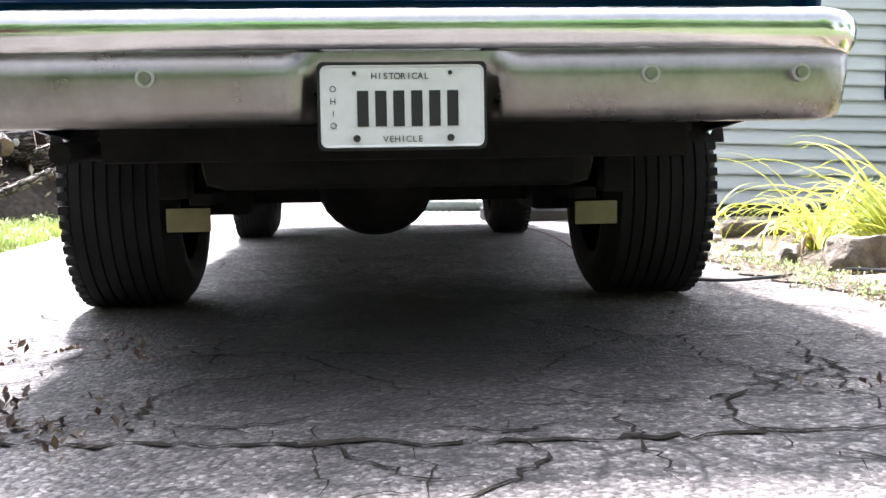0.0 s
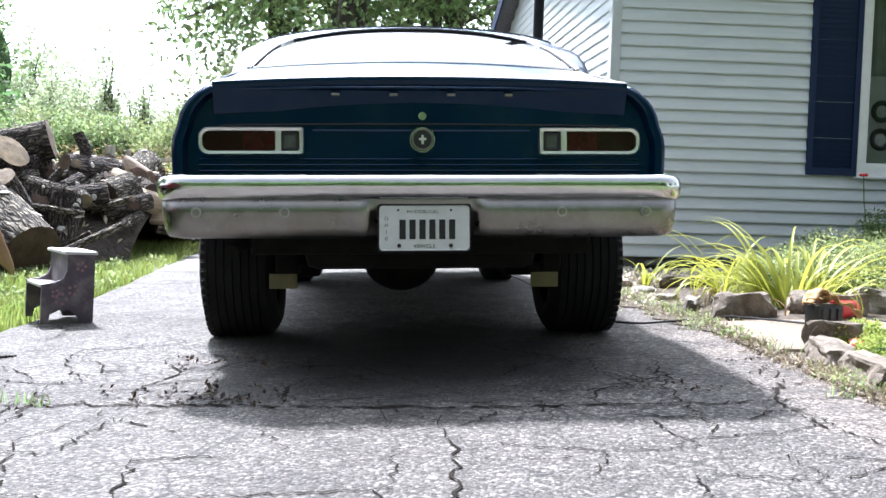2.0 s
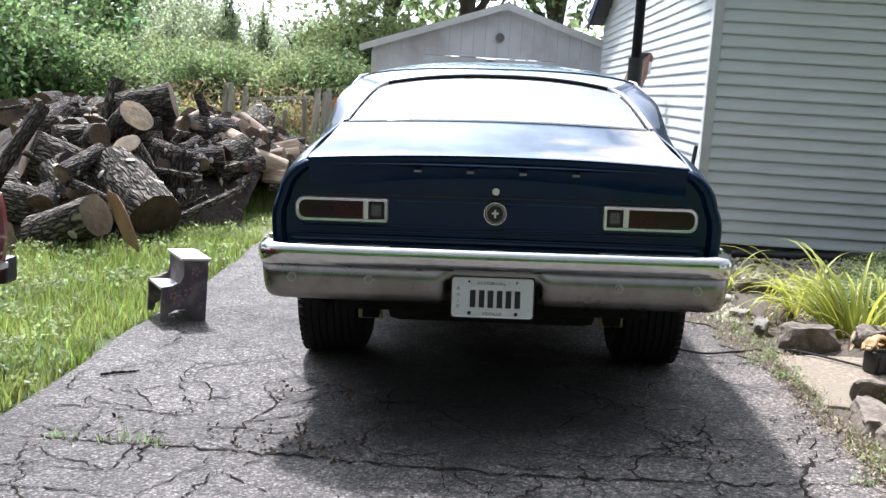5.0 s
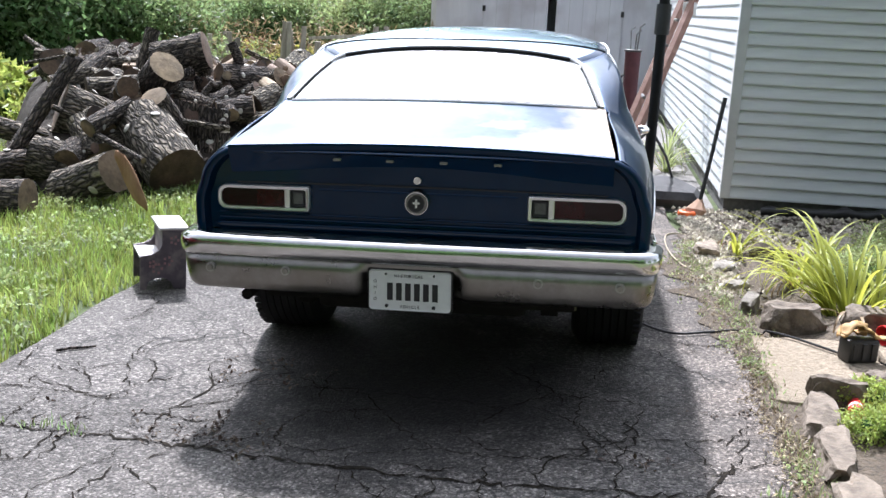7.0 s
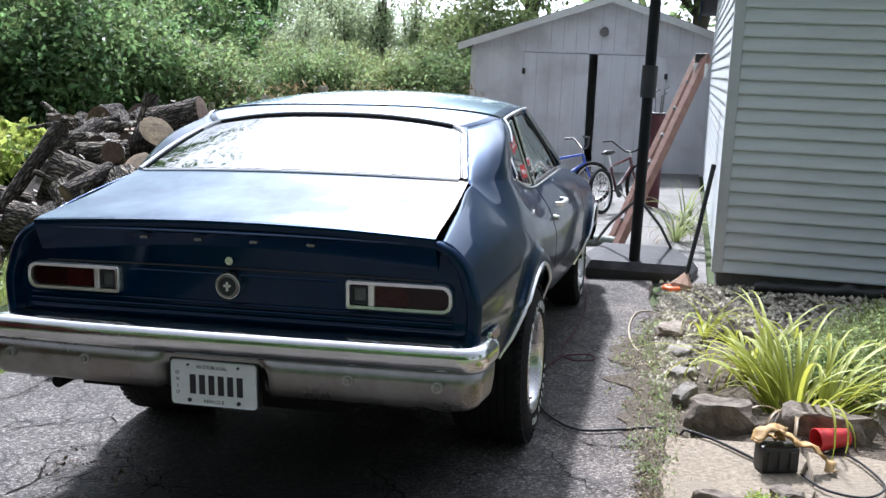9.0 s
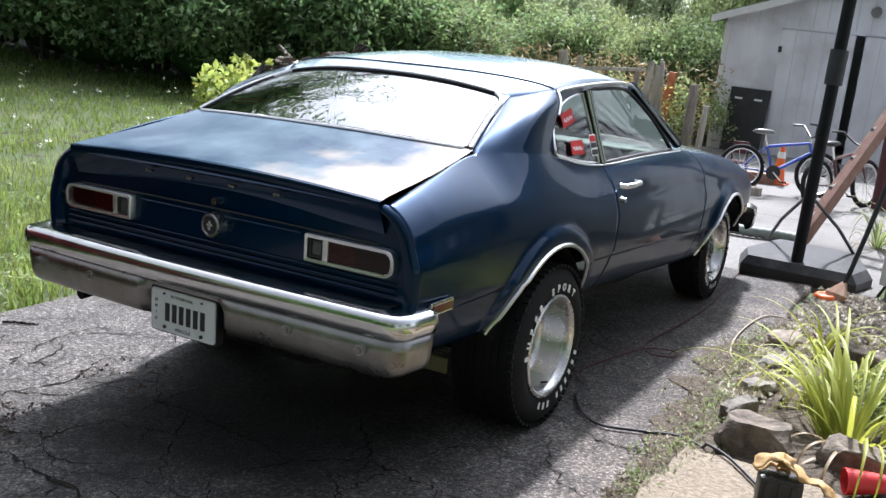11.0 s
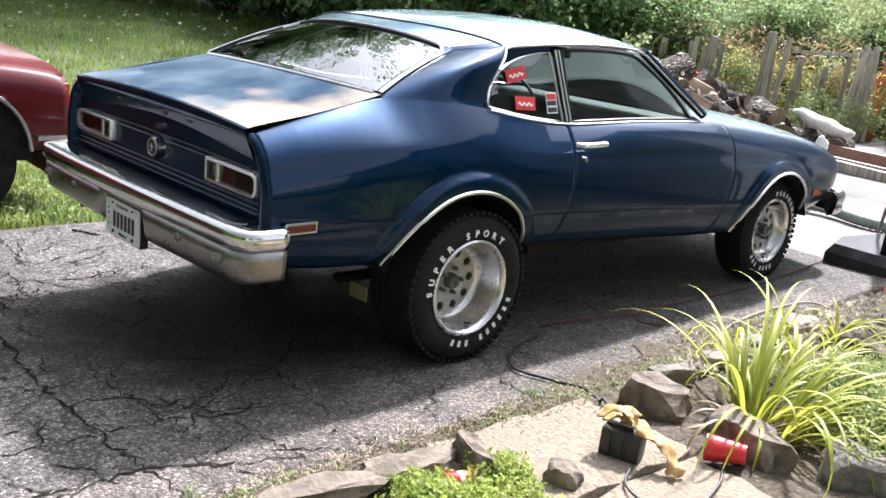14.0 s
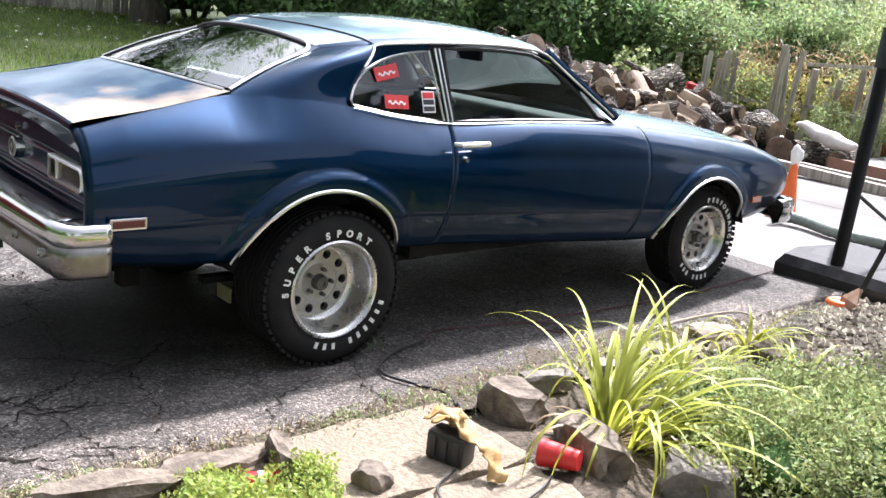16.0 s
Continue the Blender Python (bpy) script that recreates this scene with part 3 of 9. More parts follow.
for s in (1, -1):
    qw = part("quarter_window", pane(quarter_pts(s), s < 0), GLASS, car, "rear side window with stickers", smooth="all")
    part("window_trim", tube_bm(quarter_pts(s), 0.0055, 6, closed=True, up=(1, 0, 0)), TRIM, qw, "bright metal surround", smooth=True)
    # painted frame between the arched window and the roof
    outer = [QT(y) + Vector((0.006, 0, 0.026)) for y in lin(1.705, 1.41, 10)] + [Vector(sail_fn(1)(0.985, v)) for v in lin(0.97, 0.03, 8)]
    bm = bmesh.new()
    ra, rb_ = [[bm.verts.new((p.x * s, p.y, p.z)) for p in row] for row in (ARCH, outer)]
    for k in range(17):
        bm.faces.new((ra[k], ra[k + 1], rb_[k + 1], rb_[k]))
    bmesh.ops.recalc_face_normals(bm, faces=bm.faces)
    part("window_frame", bm, PAINT, car, "blue arched frame over the rear side window", smooth="all")
    dw = part("door_window", pane(door_pts(s), s < 0), GLASS, car, "large door window", smooth="all")
    part("window_seal", tube_bm(door_pts(s), 0.01, 6, closed=True, up=(1, 0, 0)), SEAL, dw, "black rubber surround", smooth=True)
    a, b = belt(1.778), QT(1.742)
    wp = part("window_pillar", tube_bm([(p.x * s + 0.002 * s, p.y, p.z) for p in (a, a.lerp(b, 0.5), b)], 0.016, 8, up=(1, 0, 0)), SEAL, car, "black pillar between the side windows", smooth=True)
    for dy in (-0.013, 0.011):
        part("pillar_strip", tube_bm([(p.x * s + 0.014 * s, p.y + dy, p.z) for p in (a, a.lerp(b, 0.5), b)], 0.005, 6, up=(1, 0, 0)), TRIM, wp, "thin bright strip", smooth=True)
    rail = [Vector(sail_fn(1)(0.99, v)) + Vector((0.006, 0, 0)) for v in lin(0.55, 0.95, 5)]
    rail += [QT(y) + Vector((0.02, 0, 0.026)) for y in lin(1.44, 2.42, 16)] + [belt(2.87).lerp(QT(2.45), t) + Vector((0.016, 0.03, 0.02)) for t in lin(0.95, 0.02, 10)]
    part("drip_rail", tube_bm([(p.x * s, p.y, p.z) for p in rail], 0.0065, 8, up=(1, 0, 0)), TRIM, car, "bright drip rail", smooth=True)
    ap = [belt(2.9).lerp(QT(2.48), t) + Vector((-0.004, 0.03, 0.022)) for t in lin(0, 1, 10)]
    part("windscreen_pillar", tube_bm([(p.x * s, p.y, p.z) for p in ap], 0.024, 8, up=(1, 0, 0)), PAINT, car, smooth=True)
    bl = [Vector((XTOP(y) + 0.012, y, ZTOP(y) - 0.003)) for y in lin(1.24, 2.92, 26)]
    part("belt_trim", tube_bm([(p.x * s, p.y, p.z) for p in bl], 0.0042, 6, up=(1, 0, 0)), TRIM, car, "thin bright belt strip", smooth=True)
    # door handle
    hx = 0.885
    h = part("door_handle", tube_bm([(s * (hx + dx), y, 0.935) for dx, y in ((0.0, 1.725), (0.03, 1.74), (0.036, 1.81), (0.03, 1.9), (0.0, 1.92))],
                                    [0.011, 0.012, 0.013, 0.012, 0.01], 8, up=(1, 0, 0)), TRIM, car, "chrome door handle", smooth=True)
    bm = bmesh.new()
    cyl(bm, (s * 0.868, 1.8, 0.862), (s * 0.893, 1.8, 0.862), 0.014, 0.011, 14)
    part("door_lock", bm, CHROME, car, "round chrome door lock", smooth=40)
    # side marker lamps
    mk = part("side_marker", box_bm(0.185, -0.022, -0.008, 0.322, 0.022, 0.008, bevel=0.004), CHROME, car, "chrome-framed side marker lamp")
    mk.matrix_basis = Matrix(((0, 0, s, s * 0.879), (1, 0, 0, 0), (0, 1, 0, 0.685), (0, 0, 0, 1)))
    part("marker_lens", box_bm(0.195, -0.014, 0.002, 0.312, 0.014, 0.012, bevel=0.003), AMBER if s < 0 else mat("faded_red_marker", (0.11, 0.016, 0.01), (0.08, 0.012, 0.008), rough=0.3, coat=0.4), mk)
    fm = part("front_marker", box_bm(4.12, -0.02, -0.008, 4.215, 0.02, 0.01, bevel=0.004), AMBER, car, "amber front marker lamp")
    fm.matrix_basis = Matrix(((0, 0, s, s * 0.842), (1, 0, 0, 0), (0, 1, 0, 0.535), (0, 0, 0, 1)))
    # bright lips round the wheel arches
    for (cy, cz, r), a0, a1 in ((ARCHES[0], 17, 163), (ARCHES[1], 20, 172)):
        pts = []
        for a in lin(radians(a0), radians(a1), 40):
            y, z = cy + r * math.cos(a), cz + r * math.sin(a)
            v = (z - ZBOT(y)) / (ZTOP(y) - ZBOT(y))
            pts.append((s * (side_x(y, min(max(v, 0), 1)) + 0.002), y, z))
        part("arch_trim", tube_bm(pts, 0.009, 6, up=(1, 0, 0)), TRIM, car, "bright metal wheel arch lip", smooth=True)
    # wheel houses
    for (cy, cz, r), dep in ((ARCHES[0], 0.42), (ARCHES[1], 0.34)):
        bm = bmesh.new()
        grid(lambda u, v: (s * (0.86 - dep * v), cy + (r + 0.012) * math.cos(math.pi * u), cz - 0.02 + (r + 0.012) * math.sin(math.pi * u)), lin(0.09, 0.91, 24), lin(0, 1, 3), bm=bm)
        c = [bm.verts.new((s * (0.86 - dep), cy + (r + 0.012) * math.cos(math.pi * u), cz - 0.02 + (r + 0.012) * math.sin(math.pi * u))) for u in lin(0.09, 0.91, 24)]
        bm.faces.new(c)
        part("wheel_house", bm, UNDER, car)

# bright surround of the rear window
RWF = between(RW_B, RW_T, 0.014)
LIFT = Vector((0, -0.002, 0.003))
CURVE = lambda s: [RWF(s * (0.865 + 0.12 * math.cos(a)), 0.77 + 0.21 * math.sin(a)) for a in lin(0, math.pi / 2, 9)]
for s in (1, -1):
    bm = bmesh.new()
    tip = bm.verts.new(RWF(s * 1.0, 1.0) + LIFT)
    arc = [bm.verts.new(p + LIFT) for p in [RWF(s * 1.0, 0.74)] + CURVE(s) + [RWF(s * 0.84, 1.0)]]
    for p, q in zip(arc, arc[1:]):
        bm.faces.new((tip, p, q) if s > 0 else (tip, q, p))
    bmesh.ops.recalc_face_normals(bm, faces=bm.faces)
    part("window_corner", bm, PAINT, car, "rounded blue corner of the rear window opening", smooth="all")
for nm, pts, rad, m, lb in (("rear_window_trim", [RWF(u, 0.0) for u in lin(-0.95, 0.95, 26)], 0.007, TRIM, "bright strip under the rear window"),
                            ("rear_window_trim", [RWF(0.985, v) for v in lin(0.02, 0.74, 9)] + CURVE(1), 0.009, TRIM, ""),
                            ("rear_window_trim", [RWF(-0.985, v) for v in lin(0.02, 0.74, 9)] + CURVE(-1), 0.009, TRIM, ""),
                            ("rear_window_trim", [RWF(u, 1.0) for u in lin(-0.97, 0.97, 26)], 0.004, TRIM, ""),
                            ("rear_window_seal", [RWF(u, 0.96) for u in lin(-0.9, 0.9, 26)], 0.007, SEAL, "black rubber window seal"),
                            ("rear_window_seal", [RWF(0.965, v) for v in lin(0.03, 0.8, 12)], 0.005, SEAL, ""),
                            ("rear_window_seal", [RWF(-0.965, v) for v in lin(0.03, 0.8, 12)], 0.005, SEAL, "")):
    part(nm, tube_bm([p + LIFT for p in pts], rad, 6), m, car, lb, smooth=True)

# bonnet, cowl and nose
def hood_fn(u, v):
    y = 2.93 + 1.67 * v
    k = abs(u) ** 2.6
    return (XTOP(y) * u, y + 0.13 * (1 - u * u) * (1 - v) + 0.12 * (1 - u * u) * v, ZTOP(y) + (0.035 + 0.03 * (1 - v)) * (1 - k) - 0.005 * abs(u))


part("bonnet", grid(hood_fn, lin(-1, 1, 25), lin(0, 1, 24)), ROOF, car, "long blue bonnet, pale with painted sky reflection", smooth="all")
bm = bmesh.new()
ol = []
for v in lin(0, 1, 14):
    ol.append((side_x(4.62, v), ZBOT(4.62) + (ZTOP(4.62) - ZBOT(4.62)) * v))
ring = ol + [(-x, z) for x, z in ol[::-1]]
nl = [[bm.verts.new((x * sx, y, 0.58 + (z - 0.58) * sz)) for x, z in ring] for sx, sz, y in ((1, 1, 4.62), (0.97, 0.97, 4.68), (0.9, 0.85, 4.72), (0.86, 0.75, 4.69))]
for a, b in zip(nl, nl[1:]):
    for i in range(len(a)):
        j = (i + 1) % len(a)
        bm.faces.new((a[i], a[j], b[j], b[i]))
bm.faces.new(nl[-1][::-1])
bmesh.ops.recalc_face_normals(bm, faces=bm.faces)
part("nose_panel", bm, PAINT, car, smooth=40)

# ---- bumpers
REAR_SEC = ((0.13, 0.69), (0.06, 0.7), (0.0, 0.702), (-0.022, 0.696), (-0.032, 0.682), (-0.034, 0.662), (-0.031, 0.64), (-0.023, 0.626), (-0.018, 0.618))
REAR_LOW = ((-0.018, 0.618), (-0.017, 0.57), (-0.01, 0.522), (-0.003, 0.499), (0.006, 0.488), (0.03, 0.485))


def bumper_path(n=80):
    """Centre line of the bumper: nearly straight, then round the corners."""
    out = []
    for k in range(n + 1):
        t = -1 + 2 * k / n
        a = abs(t)
        sg = 1 if t >= 0 else -1
        if a < 0.8:
            x = 0.8 * a / 0.8 * 1.0
            out.append((sg * x * 1.0, 0.018 * (x / 0.8) ** 2, sg, 0.0))
        else:
            q = (a - 0.8) / 0.2
            ang = min(1.0, q / 0.5) * 80
            r = 0.07
            x = 0.8 + r * math.sin(radians(ang))
            y = 0.018 + r * (1 - math.cos(radians(ang)))
            if q > 0.5:
                y += (q - 0.5) / 0.5 * 0.115
                x += (q - 0.5) / 0.5 * 0.012
            out.append((sg * x, y, sg, ang))
    return out


def bumper_bm(sec, dent):
    bm = bmesh.new()
    rows = []
    for x, y, sg, ang in bumper_path(100):
        a = radians(ang)
        row = []
        for d, z in sec:
            rec = 0.0
            if dent:
                k = min(max((abs(x) - 0.166) / 0.034, 0), 1)
                rec = 0.045 * (1 - k * k * (3 - 2 * k)) if z < 0.615 else 0
            rec += 0.0015 * noise.noise(Vector((x * 3, z * 8, 1.3)))
            zz = z + (0.004 * min(1, ang / 60) if z < 0.6 else -0.006 * min(1, ang / 60))
            row.append(bm.verts.new((x - sg * math.sin(a) * (d + rec), y + math.cos(a) * (d + rec), zz)))
        rows.append(row)
    for a, b in zip(rows, rows[1:]):
        for i in range(len(sec) - 1):
            bm.faces.new((a[i], a[i + 1], b[i + 1], b[i]))
    bmesh.ops.recalc_face_normals(bm, faces=bm.faces)
    for f in bm.faces[:1]:
        if f.normal.y > 0.3:
            bmesh.ops.reverse_faces(bm, faces=bm.faces)
    return bm


rb = part("rear_bumper", bumper_bm(REAR_SEC, False), CHROME, car, "full-width chrome rear bumper, slightly dulled", smooth="all")
lo = part("bumper_face", bumper_bm(REAR_LOW, True), BRUSHED, rb, "dulled lower bumper face, dark with painted ground reflection, with a plate recess", smooth="all")
for o in (rb, lo):
    sd = o.modifiers.new("thickness", "SOLIDIFY")
    sd.thickness, sd.offset = 0.006, -1
for x in (-0.757, -0.467, 0.467, 0.757):
    bolt = part("bumper_bolt", disc_y(bmesh.new(), x, -0.026, 0.01, 0.574, 0.0145, seg=20, r2=0.011), BRUSHED, rb, "round bumper bolt head", smooth=60)
    part("washer", disc_y(bmesh.new(), x, -0.0185, 0.01, 0.574, 0.0175, seg=20, r2=0.0175), CAST, bolt, "dull grey washer")
part("bumper_backing", box_bm(-0.83, 0.05, 0.497, 0.83, 0.09, 0.68, bevel=0.01), UNDER, rb)

pl = part("licence_plate", plate_bm(rrect(-0.1525, 0.443, 0.1525, 0.595, 0.013), -0.006, -0.003), PLATE, car, "white plate with dark characters and four bolts")
part("plate_rim", ring_bm(rrect(-0.1525, 0.443, 0.1525, 0.595, 0.013), rrect(-0.147, 0.448, 0.147, 0.59, 0.01), -0.0085, -0.004), PLATE, pl)
part("plate_backing", plate_bm(rrect(-0.158, 0.438, 0.158, 0.602, 0.012), -0.002, 0.028), SEAL, pl, "black plate bracket")
for k in range(6):
    x = -0.074 + 0.0335 * k
    part("plate_character_bar", box_bm(x - 0.0105, -0.0082, 0.482, x + 0.0105, -0.0062, 0.548, bevel=0.0008), INK, pl, "dark character bar")
FACE = Matrix.Rotation(radians(90), 4, "X")
for text, x0, z in (("HISTORICAL", -0.004, 0.574), ("VEHICLE", 0.0, 0.458)):
    for k, ch in enumerate(text):
        words("plate_letter", ch, 0.0165, INK, pl, Matrix.Translation((x0 + 0.0108 * (k - (len(text) - 1) / 2), -0.0068, z)) @ FACE)
for k, ch in enumerate("OHIO"):
    words("plate_letter", ch, 0.016, INK, pl, Matrix.Translation((-0.129, -0.0068, 0.551 - 0.0225 * k)) @ FACE)
for x, z, r in ((-0.089, 0.58, 0.004), (0.089, 0.58, 0.004), (-0.086, 0.46, 0.0068), (0.089, 0.46, 0.0068)):
    part("plate_bolt", disc_y(bmesh.new(), x, -0.011, -0.005, z, r, seg=14), INK, pl)

FRONT_SEC = ((-0.1, 0.49), (-0.02, 0.505), (0.01, 0.49), (0.02, 0.45), (0.012, 0.4), (0.0, 0.36), (-0.03, 0.345))
bm = bmesh.new()
rows = []
for k in range(61):
    t = -1 + k / 30
    a = abs(t)
    sg = 1 if t >= 0 else -1
    q = max(0, (a - 0.86) / 0.14)
    x = min(a, 0.86) / 0.86 * 0.77 + 0.055 * math.sin(q * math.pi / 2)
    y = 4.78 - 0.1 * (min(a, 0.86) / 0.86) ** 2 - 0.2 * q * q
    ang = radians(70) * q
    rows.append([bm.verts.new((sg * (x + math.sin(ang) * d), y + math.cos(ang) * d, z)) for d, z in FRONT_SEC])
for a, b in zip(rows, rows[1:]):
    for i in range(len(FRONT_SEC) - 1):
        bm.faces.new((a[i], a[i + 1], b[i + 1], b[i]))
bmesh.ops.recalc_face_normals(bm, faces=bm.faces)
for row in (rows[0], rows[-1]):
    bm.faces.new(row)
fb = part("front_bumper", bm, CHROME, car, "chrome front bumper", smooth="all")
sd = fb.modifiers.new("thickness", "SOLIDIFY")
sd.thickness, sd.offset = 0.006, -1
for x in (-0.5, 0.5):
    part("bumper_bracket", box_bm(x - 0.03, 4.4, 0.4, x + 0.03, 4.73, 0.47), UNDER, fb)

# ---- wheels
def wheel(name, label, xi, xo, r, rim_r, dish, y, z, s, words_on):
    """A tyre and a slotted alloy rim; the outer face looks along +x before mirroring."""
    w = part(name, lathe([(xi + 0.02, rim_r - 0.005), (xi, rim_r + 0.03), (xi - 0.004, (r + rim_r) / 2), (xi + 0.012, r - 0.03), (xi + 0.03, r - 0.01)]
                         + [p for k in range(7) for p in ((xi + 0.035 + (xo - xi - 0.07) * k / 7, r - 0.002), (xi + 0.035 + (xo - xi - 0.07) * (k + 0.78) / 7, r),
                                                          (xi + 0.035 + (xo - xi - 0.07) * (k + 0.8) / 7, r - 0.009), (xi + 0.035 + (xo - xi - 0.07) * (k + 0.98) / 7, r - 0.009))]
                         + [(xo - 0.03, r - 0.01), (xo - 0.012, r - 0.03), (xo + 0.004, (r + rim_r) / 2), (xo, rim_r + 0.03), (xo - 0.012, rim_r - 0.002)], 72),
             RUBBER, car, label, smooth=50)
    w.matrix_basis = Matrix.Translation((0, y, z)) @ (Matrix.Identity(4) if s > 0 else Matrix.Rotation(math.pi, 4, "Z"))
    # shoulder blocks of the tread
    bm = bmesh.new()
    for k in range(56):
        vs = box(bm, xo - 0.04, -0.011, r - 0.012, xo - 0.012, 0.011, r + 0.0015)
        bmesh.ops.transform(bm, matrix=Matrix.Rotation(k * math.tau / 56, 4, "X"), verts=vs)
    part("tread_block", bm, RUBBER, w, kind_label)
    rim = part("rim", lathe([(xo - 0.02, rim_r - 0.004), (xo - 0.004, rim_r + 0.004), (xo + 0.001, rim_r - 0.004), (xo - 0.004, rim_r - 0.014), (xo - 0.02, rim_r - 0.022),
                             (xo - 0.03, rim_r - 0.026), (xo - dish + 0.02, rim_r - 0.034), (xo - dish + 0.004, rim_r - 0.046), (xo - dish, 0.142 * rim_r / 0.2),
                             ], 64), ALLOY, w, "polished alloy rim with round holes", smooth=50)
    bm = bmesh.new()
    xd = xo - dish
    k10 = 10
    rc, hr, ht, rh = 0.116 * rim_r / 0.2, 0.026 * rim_r / 0.2, math.pi / k10, 0.0185 * rim_r / 0.2
    for k in range(k10):
        th = k * math.tau / k10
        inn, out, back = [], [], []
        for j in range(20):
            a = j * math.tau / 20
            dx, dy = math.cos(a), math.sin(a)
            f = min(hr / abs(dx) if abs(dx) > 1e-6 else 9, rc * ht / abs(dy) if abs(dy) > 1e-6 else 9)
            for lst, sc, xx in ((out, f, xd), (inn, rh, xd), (back, rh, xd - 0.03)):
                rr, tt = rc + dx * sc, th + dy * sc / rc
                lst.append(bm.verts.new((xx + (0.004 if lst is out and False else 0), rr * math.cos(tt), rr * math.sin(tt))))
        for j in range(20):
            i = (j + 1) % 20
            bm.faces.new((out[j], out[i], inn[i], inn[j]))
            bm.faces.new((inn[j], inn[i], back[i], back[j]))
    bmesh.ops.remove_doubles(bm, verts=bm.verts, dist=0.0006)
    bmesh.ops.recalc_face_normals(bm, faces=bm.faces)
    part("hole_ring", bm, CAST, rim)
    part("hub_face", lathe([(xd, rc - hr + 0.001), (xd + 0.006, 0.08 * rim_r / 0.2), (xd + 0.003, 0.074 * rim_r / 0.2), (xd + 0.003, 0.034)], 40), CAST, rim, smooth=40)
    part("hub_cap", lathe([(xd + 0.001, 0.036), (xd + 0.03, 0.033), (xd + 0.04, 0.028), (xd + 0.041, 0.012), (xd + 0.037, 0.01), (xd + 0.037, 0.0)], 28), HUB, rim, "dark centre cap", smooth=40)
    part("brake_drum", lathe([(xd - 0.032, 0.16 * rim_r / 0.2), (xd - 0.03, 0.0)], 32), UNDER, rim)
    for k in range(5):
        a = k * math.tau / 5
        cy, cz = 0.057 * math.cos(a), 0.057 * math.sin(a)
        part("lug_nut", cyl_bm((xd, cy, cz), (xd + 0.03, cy, cz), 0.011, 0.009, 6), HUB, rim)
    for k in range(20):
        a = (k + 0.5) * math.tau / 20
        rr = 0.15 * rim_r / 0.2
        part("rim_rivet", cyl_bm((xd - 0.002, rr * math.cos(a), rr * math.sin(a)), (xd + 0.005, rr * math.cos(a), rr * math.sin(a)), 0.004, 0.003, 6), CHROME, rim)
    part("valve", cyl_bm((xo - 0.05, 0.03, -(rim_r - 0.035)), (xo - 0.02, 0.033, -(rim_r - 0.045)), 0.005, 0.004, 6), SEAL, rim)
    if words_on:
        rm = rim_r + 0.034
        for text, mid, step in words_on:
            n = len(text)
            for k, ch in enumerate(text):
                if ch == " ":
                    continue
                a = radians(mid - (k - (n - 1) / 2) * step)
                up = Vector((0, math.cos(a), math.sin(a)))
                right = Vector((0, math.cos(a - math.pi / 2), math.sin(a - math.pi / 2)))
                m = Matrix(((0, 0, 1, xo + 0.0045), (right.y, up.y, 0, rm * up.y), (right.z, up.z, 0, rm * up.z), (0, 0, 0, 1)))
                if ch == "#":
                    part("sidewall_bar", box_bm(-0.008, -0.014, -0.001, 0.008, 0.014, 0.001, bevel=0.0006), LETTER, w, matrix=m)
                else:
                    words("sidewall_letter", ch, 0.04 * r / 0.335, LETTER, w, m, depth=0.0012, bold=0.0018)
    return w


kind_label = ""
RW = [("SUPER SPORT", 116, 12.4), ("###### ###", -65, 10.2)]
wheel("rear_wheel", "wide black tyre with raised white lettering on an alloy wheel", 0.588, 0.898, 0.335, 0.21, 0.145, 1.138, 0.337, 1, RW)
wheel("rear_wheel", "wide black tyre with raised white lettering on an alloy wheel", 0.588, 0.898, 0.335, 0.21, 0.145, 1.138, 0.337, -1, RW)
FW = [("PERFORMANCE", 42, 10.5), ("#### ###", -110, 9.5)]
wheel("front_wheel", "black tyre with raised white lettering on an alloy wheel", 0.59, 0.812, 0.313, 0.198, 0.07, 3.755, 0.315, 1, FW)
wheel("front_wheel", "black tyre with raised white lettering on an alloy wheel", 0.59, 0.812, 0.313, 0.198, 0.07, 3.755, 0.315, -1, FW)

# ---- underside
part("floor_pan", box_bm(-0.62, 0.2, 0.47, 0.62, 1.6, 0.5, bevel=0.01), UNDER, car)
part("floor_pan", box_bm(-0.8, 1.6, 0.47, 0.8, 4.5, 0.5, bevel=0.01), UNDER, car)
part("fuel_tank", box_bm(-0.42, 0.22, 0.36, 0.42, 0.68, 0.5, bevel=0.05), UNDER, car, "dark fuel tank")
part("rear_valance", box_bm(-0.6, 0.16, 0.42, 0.6, 0.19, 0.53, bevel=0.01), UNDER, car)
part("sill_pan", box_bm(-0.78, 1.6, 0.4, 0.78, 3.2, 0.46), UNDER, car)
bm = bmesh.new()
cyl(bm, (-0.55, 1.138, 0.335), (0.55, 1.138, 0.335), 0.04, seg=14)
bmesh.ops.create_uvsphere(bm, u_segments=20, v_segments=12, radius=0.15, matrix=Matrix.Translation((-0.05, 1.12, 0.345)) @ Matrix.Diagonal((1.15, 1, 1, 1)))
part("rear_axle", bm, UNDER, car, "dark rear axle", smooth=40)
